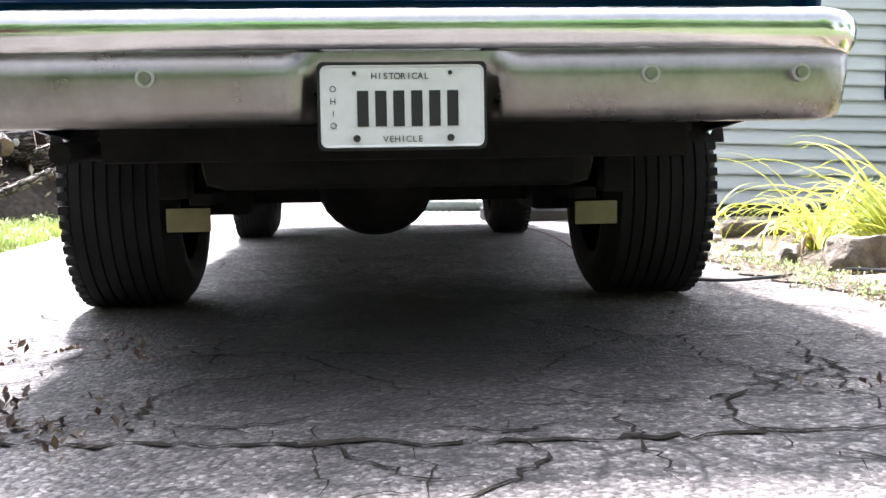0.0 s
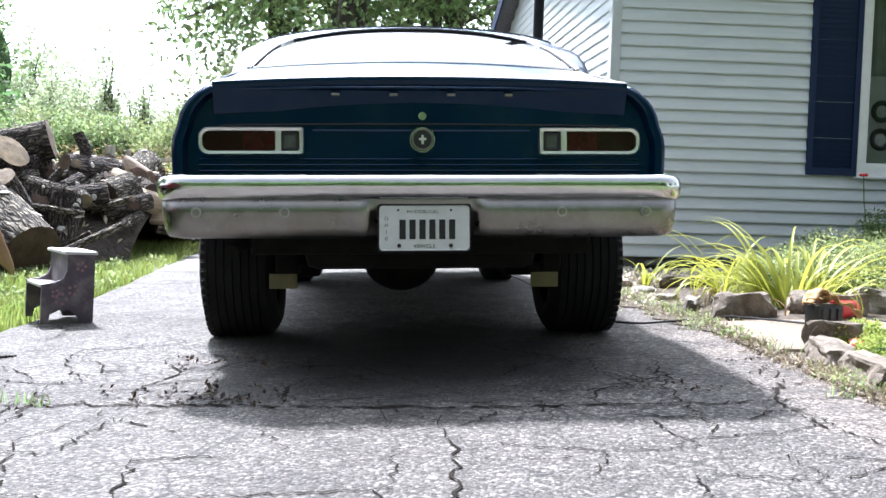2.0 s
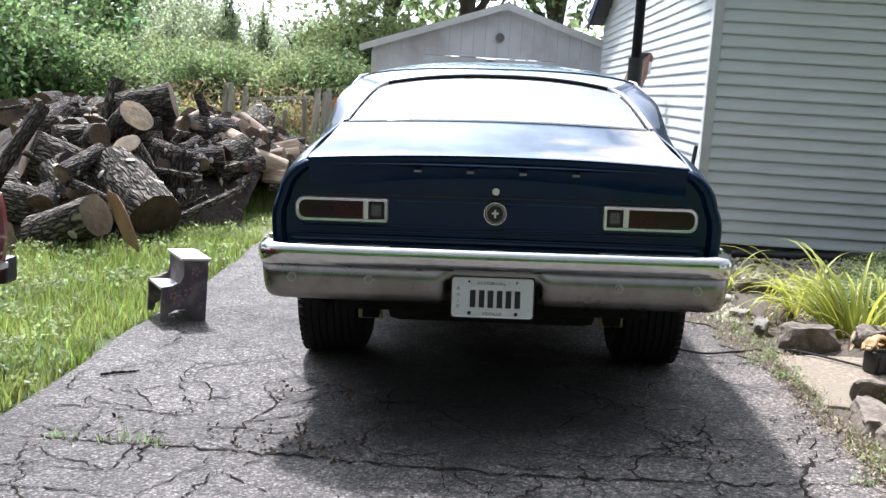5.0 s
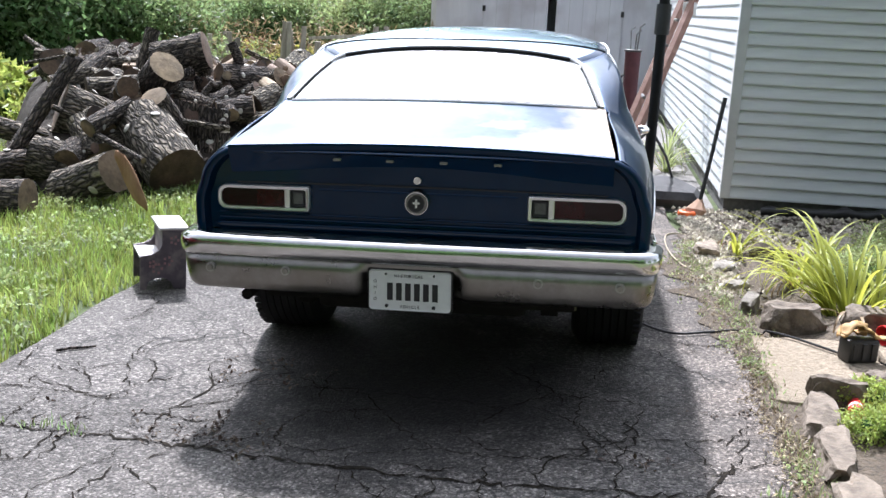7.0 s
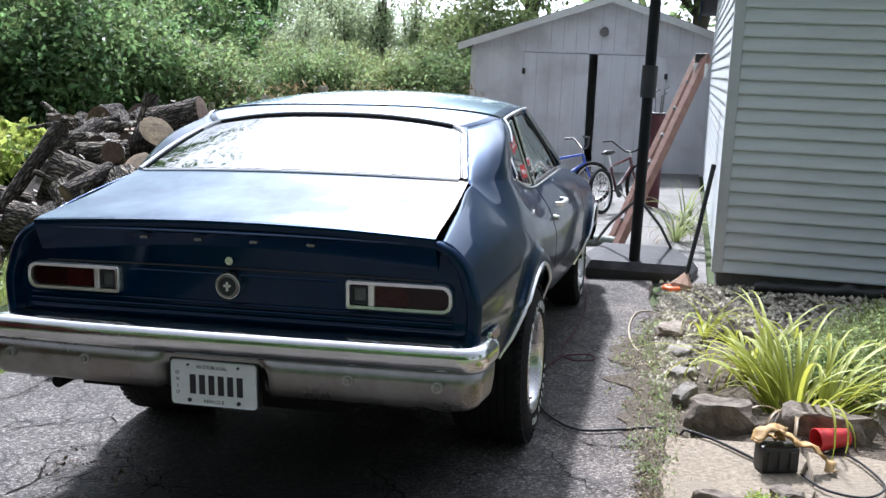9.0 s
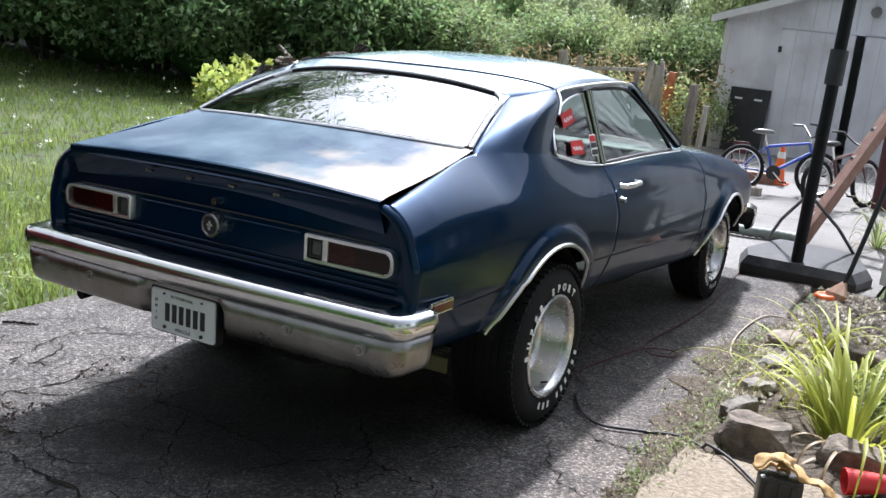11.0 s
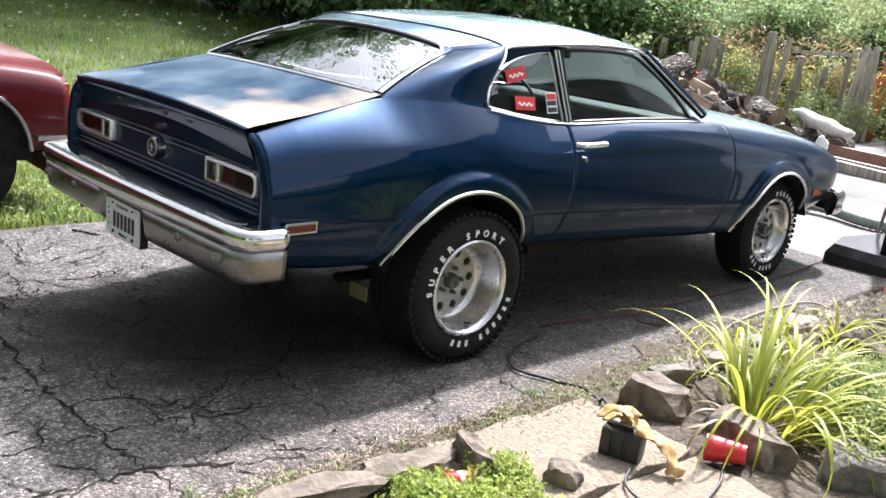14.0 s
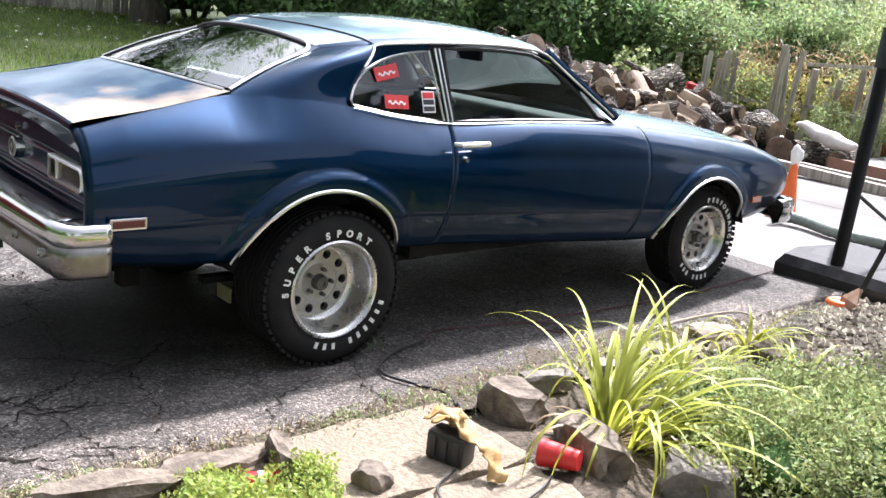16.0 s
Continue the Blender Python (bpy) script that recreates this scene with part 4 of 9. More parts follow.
for s in (1, -1):
    part("leaf_spring", box_bm(s * 0.5 - 0.03, 0.72, 0.31, s * 0.5 + 0.03, 1.9, 0.34, bevel=0.005), UNDER, car)
    # dark block added to stop light showing between axle and floor
    part("axle_bracket", box_bm(s * 0.48 - 0.075, 1.0, 0.27, s * 0.48 + 0.075, 1.3, 0.47, bevel=0.015), UNDER, car, "dark block added to close the light gap between axle and floor")
    part("spring_shackle", box_bm(s * 0.5 - 0.035, 0.36, 0.34, s * 0.5 + 0.035, 0.44, 0.46, bevel=0.008), UNDER, car)
    part("traction_bar_end", box_bm(s * 0.548 - 0.058, 0.8, 0.237, s * 0.548 + 0.058, 0.81, 0.3, bevel=0.003), OLIVE, car, "faded yellow bar end")
part("exhaust_tip", tube_bm([(-0.66, 0.1, 0.44), (-0.65, 0.25, 0.45), (-0.6, 0.6, 0.45)], 0.022, 12), UNDER, car, "small grimy exhaust tip", smooth=True)

# ---- cabin
part("rear_seat", box_bm(-0.62, 1.25, 0.62, 0.62, 1.62, 0.92, bevel=0.06), VINYL, car, "dark vinyl rear bench", smooth=60)
part("parcel_shelf", box_bm(-0.6, 0.8, 0.98, 0.6, 1.35, 1.0), VINYL, car)
for x in (-0.3, 0.3):
    part("shelf_speaker", cyl_bm((x, 1.05, 1.0), (x, 1.05, 1.012), 0.085, seg=24), SEAL, car, "round black shelf speaker")
for x in (-0.34, 0.34):
    st = part("front_seat", box_bm(x - 0.26, 2.05, 0.52, x + 0.26, 2.55, 0.7, bevel=0.06), VINYL, car, "dark vinyl front seat", smooth=60)
    part("backrest", box_bm(x - 0.26, 1.93, 0.66, x + 0.26, 2.08, 1.06, bevel=0.05, m=Matrix.Translation((0, 0, 0))), VINYL, st, smooth=60)
part("dashboard", box_bm(-0.68, 2.74, 0.78, 0.68, 2.98, 0.99, bevel=0.04), VINYL, car, smooth=60)
part("steering_wheel", tube_bm([(-0.36 + 0.19 * math.cos(a), 2.6 - 0.07 * math.sin(a), 0.93 + 0.175 * math.sin(a)) for a in lin(0, math.tau * 31 / 32, 32)], 0.011, 8, closed=True), SEAL, car, "black steering wheel", smooth=True)
part("door_trim_left", box_bm(-0.8, 1.85, 0.55, -0.76, 3.0, 0.985, bevel=0.01), PALE_VINYL, car, "pale door trim").name = "inner_door_trim"
part("inner_door_trim", box_bm(0.74, 1.85, 0.55, 0.77, 3.0, 0.97, bevel=0.01), VINYL, car)
part("cabin_mirror", box_bm(-0.1, 2.5, 1.24, 0.1, 2.53, 1.3, bevel=0.01), SEAL, car, "small inside mirror")
part("headlining", grid(lambda u, v: tuple(Vector(roof_fn(u * 0.96, v)) - Vector((0, 0, 0.025))), lin(-1, 1, 13), lin(0, 1, 8), flip=True), PALE_VINYL, car, smooth="all")

# ---- stickers
def sticker(name, y, z, w, h, m, tilt=0.0, label=""):
    x = 0.768 - (z - 1.1) * 0.36 + 0.006
    b = part(name, box_bm(-w / 2, -h / 2, -0.0006, w / 2, h / 2, 0.0006), m, car, label)
    b.matrix_basis = Matrix.Translation((x, y, z)) @ Matrix.Rotation(radians(90), 4, "Z") @ Matrix.Rotation(radians(72), 4, "X") @ Matrix.Rotation(radians(tilt), 4, "Z")
    return b


for y, z, t in ((1.44, 1.226, 12), (1.475, 1.106, -2)):
    st = sticker("window_sticker", y, z, 0.125, 0.06, STICKER_RED, t, "red sticker with a white stroke")
    part("sticker_stroke", tube_bm([(-0.045 + 0.009 * k, -0.004 + 0.008 * math.sin(k * 1.9), 0.0012) for k in range(11)], 0.0045, 5, flat=0.2), STICKER_WHITE, st)
st = sticker("window_sticker", 1.647, 1.106, 0.07, 0.095, STICKER_WHITE, 0, "white, red and black sticker")
part("sticker_band", box_bm(-0.03, 0.015, 0.0006, 0.03, 0.042, 0.0016), STICKER_RED, st)
part("sticker_band", box_bm(-0.03, -0.012, 0.0006, 0.03, 0.01, 0.0016), INK, st)
part("sticker_band", box_bm(-0.03, -0.042, 0.0006, 0.03, -0.02, 0.0016), INK, st)
f = between(RW_B, RW_T, 0.014)
o, ux, uy = f(-0.86, 0.2), f(-0.7, 0.2) - f(-0.86, 0.2), f(-0.86, 0.3) - f(-0.86, 0.2)
ux, uy = ux.normalized(), uy.normalized()
nn = ux.cross(uy).normalized()
b = part("window_sticker", box_bm(0, 0, -0.0075, 0.2, 0.045, -0.006), STICKER_ORANGE, car, "orange window sticker")
b.matrix_basis = Matrix(((ux.x, uy.x, nn.x, o.x), (ux.y, uy.y, nn.y, o.y), (ux.z, uy.z, nn.z, o.z), (0, 0, 0, 1)))
part("sticker_band", box_bm(0.02, 0.016, -0.006, 0.18, 0.022, -0.005), STICKER_WHITE, b)

# ---------------------------------------------------------------- materials of the place
def asphalt_mat():
    """Old asphalt: stones of many greys in dark binder, worn patches, fine crazing."""
    m = bpy.data.materials.new("weathered_asphalt")
    m.use_nodes = True
    N, L = m.node_tree.nodes, m.node_tree.links
    b = N["Principled BSDF"]
    b.inputs["Roughness"].default_value = 0.8
    b.inputs["Specular IOR Level"].default_value = 0.35
    tc = N.new("ShaderNodeTexCoord")

    def tex(kind, scale, **k):
        n = N.new(kind)
        n.inputs["Scale"].default_value = scale
        L.new(k.get("src", tc.outputs["Object"]), n.inputs["Vector"])
        if "detail" in k:
            n.inputs["Detail"].default_value = k["detail"]
        return n

    def ramp(src, *stops):
        n = N.new("ShaderNodeValToRGB")
        e = n.color_ramp.elements
        while len(e) < len(stops):
            e.new(0.5)
        for q, (p, c) in zip(e, stops):
            q.position, q.color = p, (*((c, c, c) if isinstance(c, float) else c), 1)
        L.new(src, n.inputs[0])
        return n.outputs[0]

    def mix(mode, fac, a, c):
        n = N.new("ShaderNodeMix")
        n.data_type, n.blend_type = "RGBA", mode
        for key, v in (("Factor", fac), ("A", a), ("B", c)):
            if isinstance(v, (int, float)):
                n.inputs[key].default_value = v
            elif isinstance(v, tuple):
                n.inputs[key].default_value = (*v, 1)
            else:
                L.new(v, n.inputs[key])
        return n.outputs["Result"]

    vor = tex("ShaderNodeTexVoronoi", 115.0)
    sep = N.new("ShaderNodeSeparateColor")
    L.new(vor.outputs["Color"], sep.inputs[0])
    stones = ramp(sep.outputs[0], (0.0, (0.052, 0.047, 0.043)), (0.5, (0.092, 0.084, 0.077)), (0.8, (0.138, 0.126, 0.116)), (1.0, (0.24, 0.222, 0.206)))
    fine = tex("ShaderNodeTexNoise", 160.0, detail=6)
    col = mix("MULTIPLY", 0.6, stones, ramp(fine.outputs[0], (0.35, 0.5), (0.65, 1.4)))
    clump = tex("ShaderNodeTexNoise", 55.0, detail=8)
    col = mix("MULTIPLY", 0.85, col, ramp(clump.outputs[0], (0.38, 0.5), (0.5, 0.97), (0.64, 1.3)))
    gap = ramp(vor.outputs["Distance"], (0.35, 1.0), (0.75, 0.8))
    col = mix("MULTIPLY", 0.7, col, gap)
    big = tex("ShaderNodeTexNoise", 0.9, detail=5)
    col = mix("MULTIPLY", 1.0, col, ramp(big.outputs[0], (0.35, 0.78), (0.65, 1.25)))
    mid = tex("ShaderNodeTexNoise", 5.0, detail=6)
    col = mix("MULTIPLY", 0.8, col, ramp(mid.outputs[0], (0.32, 0.7), (0.68, 1.2)))
    # shade under the car's tail painted into the asphalt, with an old oil stain
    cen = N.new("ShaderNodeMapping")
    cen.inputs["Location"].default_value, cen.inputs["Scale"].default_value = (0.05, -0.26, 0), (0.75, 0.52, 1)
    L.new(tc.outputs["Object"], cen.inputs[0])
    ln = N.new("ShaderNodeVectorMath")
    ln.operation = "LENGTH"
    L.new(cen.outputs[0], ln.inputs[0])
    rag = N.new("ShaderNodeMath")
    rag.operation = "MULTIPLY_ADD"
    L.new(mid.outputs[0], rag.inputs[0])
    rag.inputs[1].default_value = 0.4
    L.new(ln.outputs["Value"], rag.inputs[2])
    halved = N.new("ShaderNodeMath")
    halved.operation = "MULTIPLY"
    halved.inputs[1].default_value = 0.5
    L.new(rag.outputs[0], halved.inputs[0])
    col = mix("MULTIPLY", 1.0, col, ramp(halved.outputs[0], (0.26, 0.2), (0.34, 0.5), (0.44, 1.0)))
    # pale dust trodden along the garden side
    sx = N.new("ShaderNodeSeparateXYZ")
    L.new(tc.outputs["Object"], sx.inputs[0])
    half_x = N.new("ShaderNodeMath")
    half_x.operation = "MULTIPLY"
    half_x.inputs[1].default_value = 0.5
    L.new(sx.outputs[0], half_x.inputs[0])
    dust = N.new("ShaderNodeMath")
    dust.operation = "MULTIPLY_ADD"
    L.new(mid.outputs[0], dust.inputs[0])
    dust.inputs[1].default_value = 0.3
    L.new(half_x.outputs[0], dust.inputs[2])
    col = mix("MULTIPLY", 1.0, col, ramp(dust.outputs[0], (0.62, 1.0), (0.86, (1.42, 1.3, 1.2))))
    # crazing in patches
    wob = tex("ShaderNodeTexNoise", 6.0, detail=5)
    off = N.new("ShaderNodeVectorMath")
    off.operation = "SCALE"
    L.new(wob.outputs["Color"], off.inputs[0])
    off.inputs["Scale"].default_value = 0.16
    add = N.new("ShaderNodeVectorMath")
    L.new(tc.outputs["Object"], add.inputs[0])
    L.new(off.outputs[0], add.inputs[1])
    for scale, lo in ((3.2, 0.028), (6.0, 0.045)):
        net = tex("ShaderNodeTexVoronoi", scale, src=add.outputs[0])
        net.feature = "DISTANCE_TO_EDGE"
        where = tex("ShaderNodeTexNoise", scale * 0.33, detail=3)
        line = ramp(net.outputs["Distance"], (0.0, 1.0), (lo, 0.0))
        mask = ramp(where.outputs[0], (0.5, 0.0), (0.58, 0.9))
        mm = N.new("ShaderNodeMath")
        mm.operation = "MULTIPLY"
        L.new(line, mm.inputs[0])
        L.new(mask, mm.inputs[1])
        col = mix("MIX", mm.outputs[0], col, (0.02, 0.019, 0.018))
    L.new(col, b.inputs["Base Color"])
    bp = N.new("ShaderNodeBump")
    bp.inputs["Strength"].default_value, bp.inputs["Distance"].default_value = 0.9, 0.006
    hb = mix("ADD", 0.6, vor.outputs["Distance"], fine.outputs[0])
    inv = N.new("ShaderNodeInvert")
    L.new(hb, inv.inputs["Color"])
    L.new(inv.outputs[0], bp.inputs["Height"])
    L.new(bp.outputs[0], b.inputs["Normal"])
    return m


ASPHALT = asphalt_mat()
CONCRETE = mat("pale_concrete", (0.15, 0.143, 0.134), (0.23, 0.22, 0.207), scale=30, rough=0.9, bump=0.4, bscale=90, c3=(0.12, 0.114, 0.106), scale3=0.9)
SLAB = mat("tan_slab_stone", (0.14, 0.112, 0.08), (0.29, 0.24, 0.172), scale=45, rough=0.92, bump=0.7, bscale=60, c3=(0.2, 0.165, 0.12), scale3=4, detail=10)
SOIL = mat("dry_garden_soil", (0.045, 0.034, 0.024), (0.12, 0.095, 0.066), scale=40, rough=0.95, bump=0.8, bscale=60, detail=10)
LAWN = mat("lawn_soil", (0.035, 0.055, 0.015), (0.065, 0.09, 0.028), scale=9, rough=0.95, bump=0.5, bscale=30, c3=(0.08, 0.095, 0.035), scale3=0.8)
CRACK = mat("crack_filling", (0.008, 0.007, 0.006), (0.025, 0.021, 0.016), scale=40, rough=1.0, spec=0.1)
ROCK = mat("garden_rock", (0.13, 0.105, 0.083), (0.33, 0.275, 0.215), scale=16, rough=0.9, bump=0.9, bscale=26, vary=0.25)
PALE_ROCK = mat("pale_rock", (0.14, 0.125, 0.105), (0.27, 0.25, 0.215), scale=14, rough=0.9, bump=0.8, bscale=30, vary=0.25)
BROWN_ROCK = mat("brown_rock", (0.085, 0.068, 0.052), (0.21, 0.172, 0.132), scale=14, rough=0.9, bump=0.9, bscale=24)
PEBBLE = mat("pale_gravel", (0.28, 0.25, 0.2), (0.54, 0.49, 0.4), scale=20, rough=0.9, island=0.5)
SIDING = mat("pale_grey_siding", (0.55, 0.585, 0.595), (0.63, 0.665, 0.675), scale=5, rough=0.55, bump=0.06, bscale=120, vary=0.03, stretch=(0.4, 0.4, 6))
WHITE_TRIM = mat("white_painted_trim", (0.66, 0.67, 0.66), (0.74, 0.74, 0.73), scale=12, rough=0.5, bump=0.05)
CORNER = mat("grey_corner_trim", (0.46, 0.48, 0.48), (0.52, 0.54, 0.54), scale=9, rough=0.5)
FOUND = mat("dark_foundation_block", (0.1, 0.1, 0.095), (0.17, 0.165, 0.155), scale=14, rough=0.95, bump=0.4)
NAVY = mat("navy_shutter_paint", (0.008, 0.02, 0.06), (0.01, 0.025, 0.07), scale=8, rough=0.6, spec=0.25)
SHINGLE = mat("grey_roof_shingle", (0.08, 0.08, 0.085), (0.15, 0.15, 0.15), scale=30, rough=0.95, bump=0.5)
SHED = mat("chalky_shed_paint", (0.68, 0.69, 0.74), (0.77, 0.78, 0.82), scale=5, rough=0.75, bump=0.1, stretch=(1, 1, 0.15), c3=(0.56, 0.55, 0.58), scale3=1.6)
VOID = mat("dark_interior", (0.01, 0.01, 0.01), rough=1.0)
WGLASS = glass_mat("house_glass", (0.85, 0.88, 0.87), 1.45)
FAN = mat("pale_grey_fan_plastic", (0.36, 0.36, 0.35), (0.44, 0.44, 0.43), scale=10, rough=0.5)
BLEACHED = mat("bleached_sheet", (0.46, 0.44, 0.41), (0.6, 0.58, 0.55), scale=9, rough=0.9, bump=0.4, bscale=25)
CUT = mat("cut_wood", (0.08, 0.052, 0.033), (0.22, 0.152, 0.098), scale=7, rough=0.85, bump=0.3, vary=0.5, c3=(0.05, 0.038, 0.028), scale3=4)
OLD_WOOD = mat("silvered_wood", (0.24, 0.215, 0.185), (0.54, 0.49, 0.43), scale=22, rough=0.95, bump=0.6, bscale=40, vary=0.35, stretch=(1, 1, 0.1))
STOOL = mat("worn_mauve_paint", (0.075, 0.062, 0.078), (0.12, 0.1, 0.12), scale=9, rough=0.65, bump=0.1, c3=(0.2, 0.17, 0.17), scale3=9)
STOOL_TOP = mat("pale_worn_top", (0.5, 0.47, 0.47), (0.62, 0.6, 0.59), scale=9, rough=0.6)
BLACK = mat("black_plastic", (0.012, 0.012, 0.013), (0.025, 0.025, 0.026), scale=10, rough=0.45, bump=0.05)
GREY_PL = mat("sun_greyed_plastic", (0.1, 0.1, 0.104), (0.2, 0.2, 0.205), scale=6, rough=0.35, bump=0.1)
ORANGE = mat("orange_plastic", (0.74, 0.15, 0.03), (0.65, 0.115, 0.02), scale=10, rough=0.45)
ORANGE_FG = mat("faded_orange_ladder", (0.2, 0.095, 0.065), (0.28, 0.16, 0.12), scale=12, rough=0.6)
ORANGE_BOARD = mat("sunlit_orange_paint", (0.36, 0.11, 0.045), (0.5, 0.19, 0.09), scale=10, rough=0.7)
YELLOW = mat("yellow_strap", (0.32, 0.18, 0.055), (0.46, 0.31, 0.13), scale=14, rough=0.7, bump=0.15, bscale=120)
RED = mat("red_plastic", (0.5, 0.02, 0.025), (0.58, 0.035, 0.03), scale=10, rough=0.35)
TRUCK_RED = mat("dark_red_truck_paint", (0.085, 0.004, 0.006), (0.11, 0.006, 0.008), scale=3, rough=0.4, coat=0.45, spec=0.2)
MAROON = mat("maroon_fabric", (0.06, 0.015, 0.02), (0.09, 0.022, 0.028), scale=12, rough=0.7)
BLUE_BIKE = mat("bright_blue_enamel", (0.01, 0.06, 0.45), rough=0.3, coat=1)
RED_BIKE = mat("dark_red_enamel", (0.07, 0.012, 0.016), rough=0.3, coat=1)
WHITE_PL = mat("white_plastic", (0.72, 0.72, 0.7), (0.78, 0.78, 0.76), scale=8, rough=0.5)
HOSE = mat("grey_green_hose", (0.12, 0.15, 0.13), (0.2, 0.23, 0.2), scale=20, rough=0.6)
def bark_mat(name, dark, light, vary):
    """Thick furrowed bark in long plates along z."""
    m = mat(name, dark, light, scale=30, rough=0.95, vary=vary, stretch=(1, 1, 0.3), detail=8)
    N, L = m.node_tree.nodes, m.node_tree.links
    b = N["Principled BSDF"]
    tc = N.new("ShaderNodeTexCoord")
    wob = N.new("ShaderNodeTexNoise")
    wob.inputs["Scale"].default_value = 14.0
    L.new(tc.outputs["Object"], wob.inputs["Vector"])
    mp = N.new("ShaderNodeMapping")
    mp.inputs["Scale"].default_value = (1, 1, 0.22)
    add = N.new("ShaderNodeVectorMath")
    add.operation = "MULTIPLY_ADD"
    L.new(wob.outputs["Color"], add.inputs[0])
    add.inputs[1].default_value = (0.05, 0.05, 0.05)
    L.new(tc.outputs["Object"], add.inputs[2])
    L.new(add.outputs[0], mp.inputs[0])
    vo = N.new("ShaderNodeTexVoronoi")
    vo.feature = "DISTANCE_TO_EDGE"
    vo.inputs["Scale"].default_value = 34.0
    L.new(mp.outputs[0], vo.inputs["Vector"])
    rp = N.new("ShaderNodeValToRGB")
    rp.color_ramp.elements[0].position, rp.color_ramp.elements[1].position = 0.02, 0.3
    rp.color_ramp.elements[0].color = (0.08, 0.08, 0.08, 1)
    L.new(vo.outputs["Distance"], rp.inputs[0])
    mx = N.new("ShaderNodeMix")
    mx.data_type, mx.blend_type = "RGBA", "MULTIPLY"
    mx.inputs["Factor"].default_value = 1.0
    L.new(b.inputs["Base Color"].links[0].from_socket, mx.inputs["A"])
    L.new(rp.outputs[0], mx.inputs["B"])
    L.new(mx.outputs["Result"], b.inputs["Base Color"])
    bp = N.new("ShaderNodeBump")
    bp.inputs["Strength"].default_value, bp.inputs["Distance"].default_value = 1.0, 0.03
    L.new(rp.outputs[0], bp.inputs["Height"])
    L.new(bp.outputs[0], b.inputs["Normal"])
    return m


BARK = bark_mat("log_bark", (0.055, 0.042, 0.032), (0.36, 0.3, 0.235), 0.45)
BARK_PALE = bark_mat("bleached_bark", (0.085, 0.066, 0.05), (0.4, 0.34, 0.27), 0.35)
LEAF_DARK = leaf_mat("dark_leaf", (0.068, 0.128, 0.052), (0.16, 0.236, 0.095), trans=0.5)
LEAF_MID = leaf_mat("mid_leaf", (0.09, 0.142, 0.062), (0.195, 0.258, 0.11), trans=0.52)
LEAF_PALE = leaf_mat("pale_green_leaf", (0.14, 0.19, 0.08), (0.25, 0.3, 0.13), trans=0.45)
LEAF_LIME = leaf_mat("lime_leaf", (0.2, 0.26, 0.055), (0.34, 0.4, 0.11), trans=0.4)
LEAF_OLIVE = leaf_mat("poplar_leaf", (0.2, 0.25, 0.15), (0.32, 0.37, 0.23), trans=0.5)
LEAF_FERN = leaf_mat("ferny_leaf", (0.16, 0.2, 0.08), (0.32, 0.37, 0.16), trans=0.4, island=0.55)
LEAF_LILY = leaf_mat("yellow_green_blade", (0.25, 0.31, 0.035), (0.43, 0.47, 0.085), island=0.4)
LEAF_RUST = leaf_mat("rusty_dry_leaf", (0.2, 0.115, 0.06), (0.3, 0.2, 0.11))
LEAF_GOLD = leaf_mat("golden_leaf", (0.26, 0.25, 0.06), (0.36, 0.34, 0.1))
GRASS = leaf_mat("grass_blade", (0.115, 0.175, 0.038), (0.25, 0.31, 0.085), island=0.45)
GRASS_FAR = leaf_mat("far_grass_blade", (0.1, 0.16, 0.034), (0.2, 0.27, 0.07), island=0.4)
DRY = leaf_mat("dry_litter", (0.025, 0.016, 0.01), (0.085, 0.055, 0.034), trans=0.1)
PETAL = mat("white_flower_head", (0.7, 0.7, 0.62), rough=0.8)
# dark green with the shade of dense foliage painted in
CORE = mat("shade_dark_foliage", (0.03, 0.065, 0.022), (0.06, 0.115, 0.038), scale=5, rough=1.0, bump=1.0, bscale=9, spec=0.1)
TRUNK = mat("tree_bark", (0.05, 0.042, 0.034), (0.13, 0.11, 0.09), scale=8, rough=0.95, bump=1.0, bscale=14, stretch=(1, 1, 0.2))


# ---------------------------------------------------------------- ground


xs = [-400, -150, -60, -30] + lin(-20, 12, 65) + [20, 40, 100, 400]
ys = [-300, -80, -30, -12] + lin(-8, 22, 61) + [30, 45, 80, 200, 600]
bm = grid(lambda x, y: (x, y, gz(x) - 0.035 + (0.02 * noise.noise(Vector((x * 0.7, y * 0.7, 0))) if -19 < x < -2.2 else 0)), xs, ys)
ground = tagged(part("ground", bm, LAWN, smooth="all"), "rough green lawn and soil round the drive", "lawn", kind="structure")


def edge_left(y):
    return -1.87 + 0.05 * noise.noise(Vector((y * 1.3, 3.1, 0))) - 0.02 * max(0, y - 3)


def edge_right(y):
    return 1.41 - 0.055 * max(0, y - 1.6) + 0.06 * noise.noise(Vector((y * 1.7, 9.4, 0)))


def drive_fn(u, y):
    x = edge_left(y) + (edge_right(y) - edge_left(y)) * u
    bumpy = 0.006 * noise.noise(Vector((x * 1.6, y * 1.6, 5))) + 0.0025 * noise.noise(Vector((x * 9, y * 9, 2)))
    edge = min(u, 1 - u)
    return (x, y, gz(x) + bumpy * min(1, abs(y + 9) * 2) - (0.03 if edge < 0.002 else 0))


bm = grid(drive_fn, [0, 0.003] + lin(0.01, 0.99, 70) + [0.997, 1], lin(-9, 4.75, 190))
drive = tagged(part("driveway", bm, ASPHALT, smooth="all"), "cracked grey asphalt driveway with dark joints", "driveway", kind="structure")


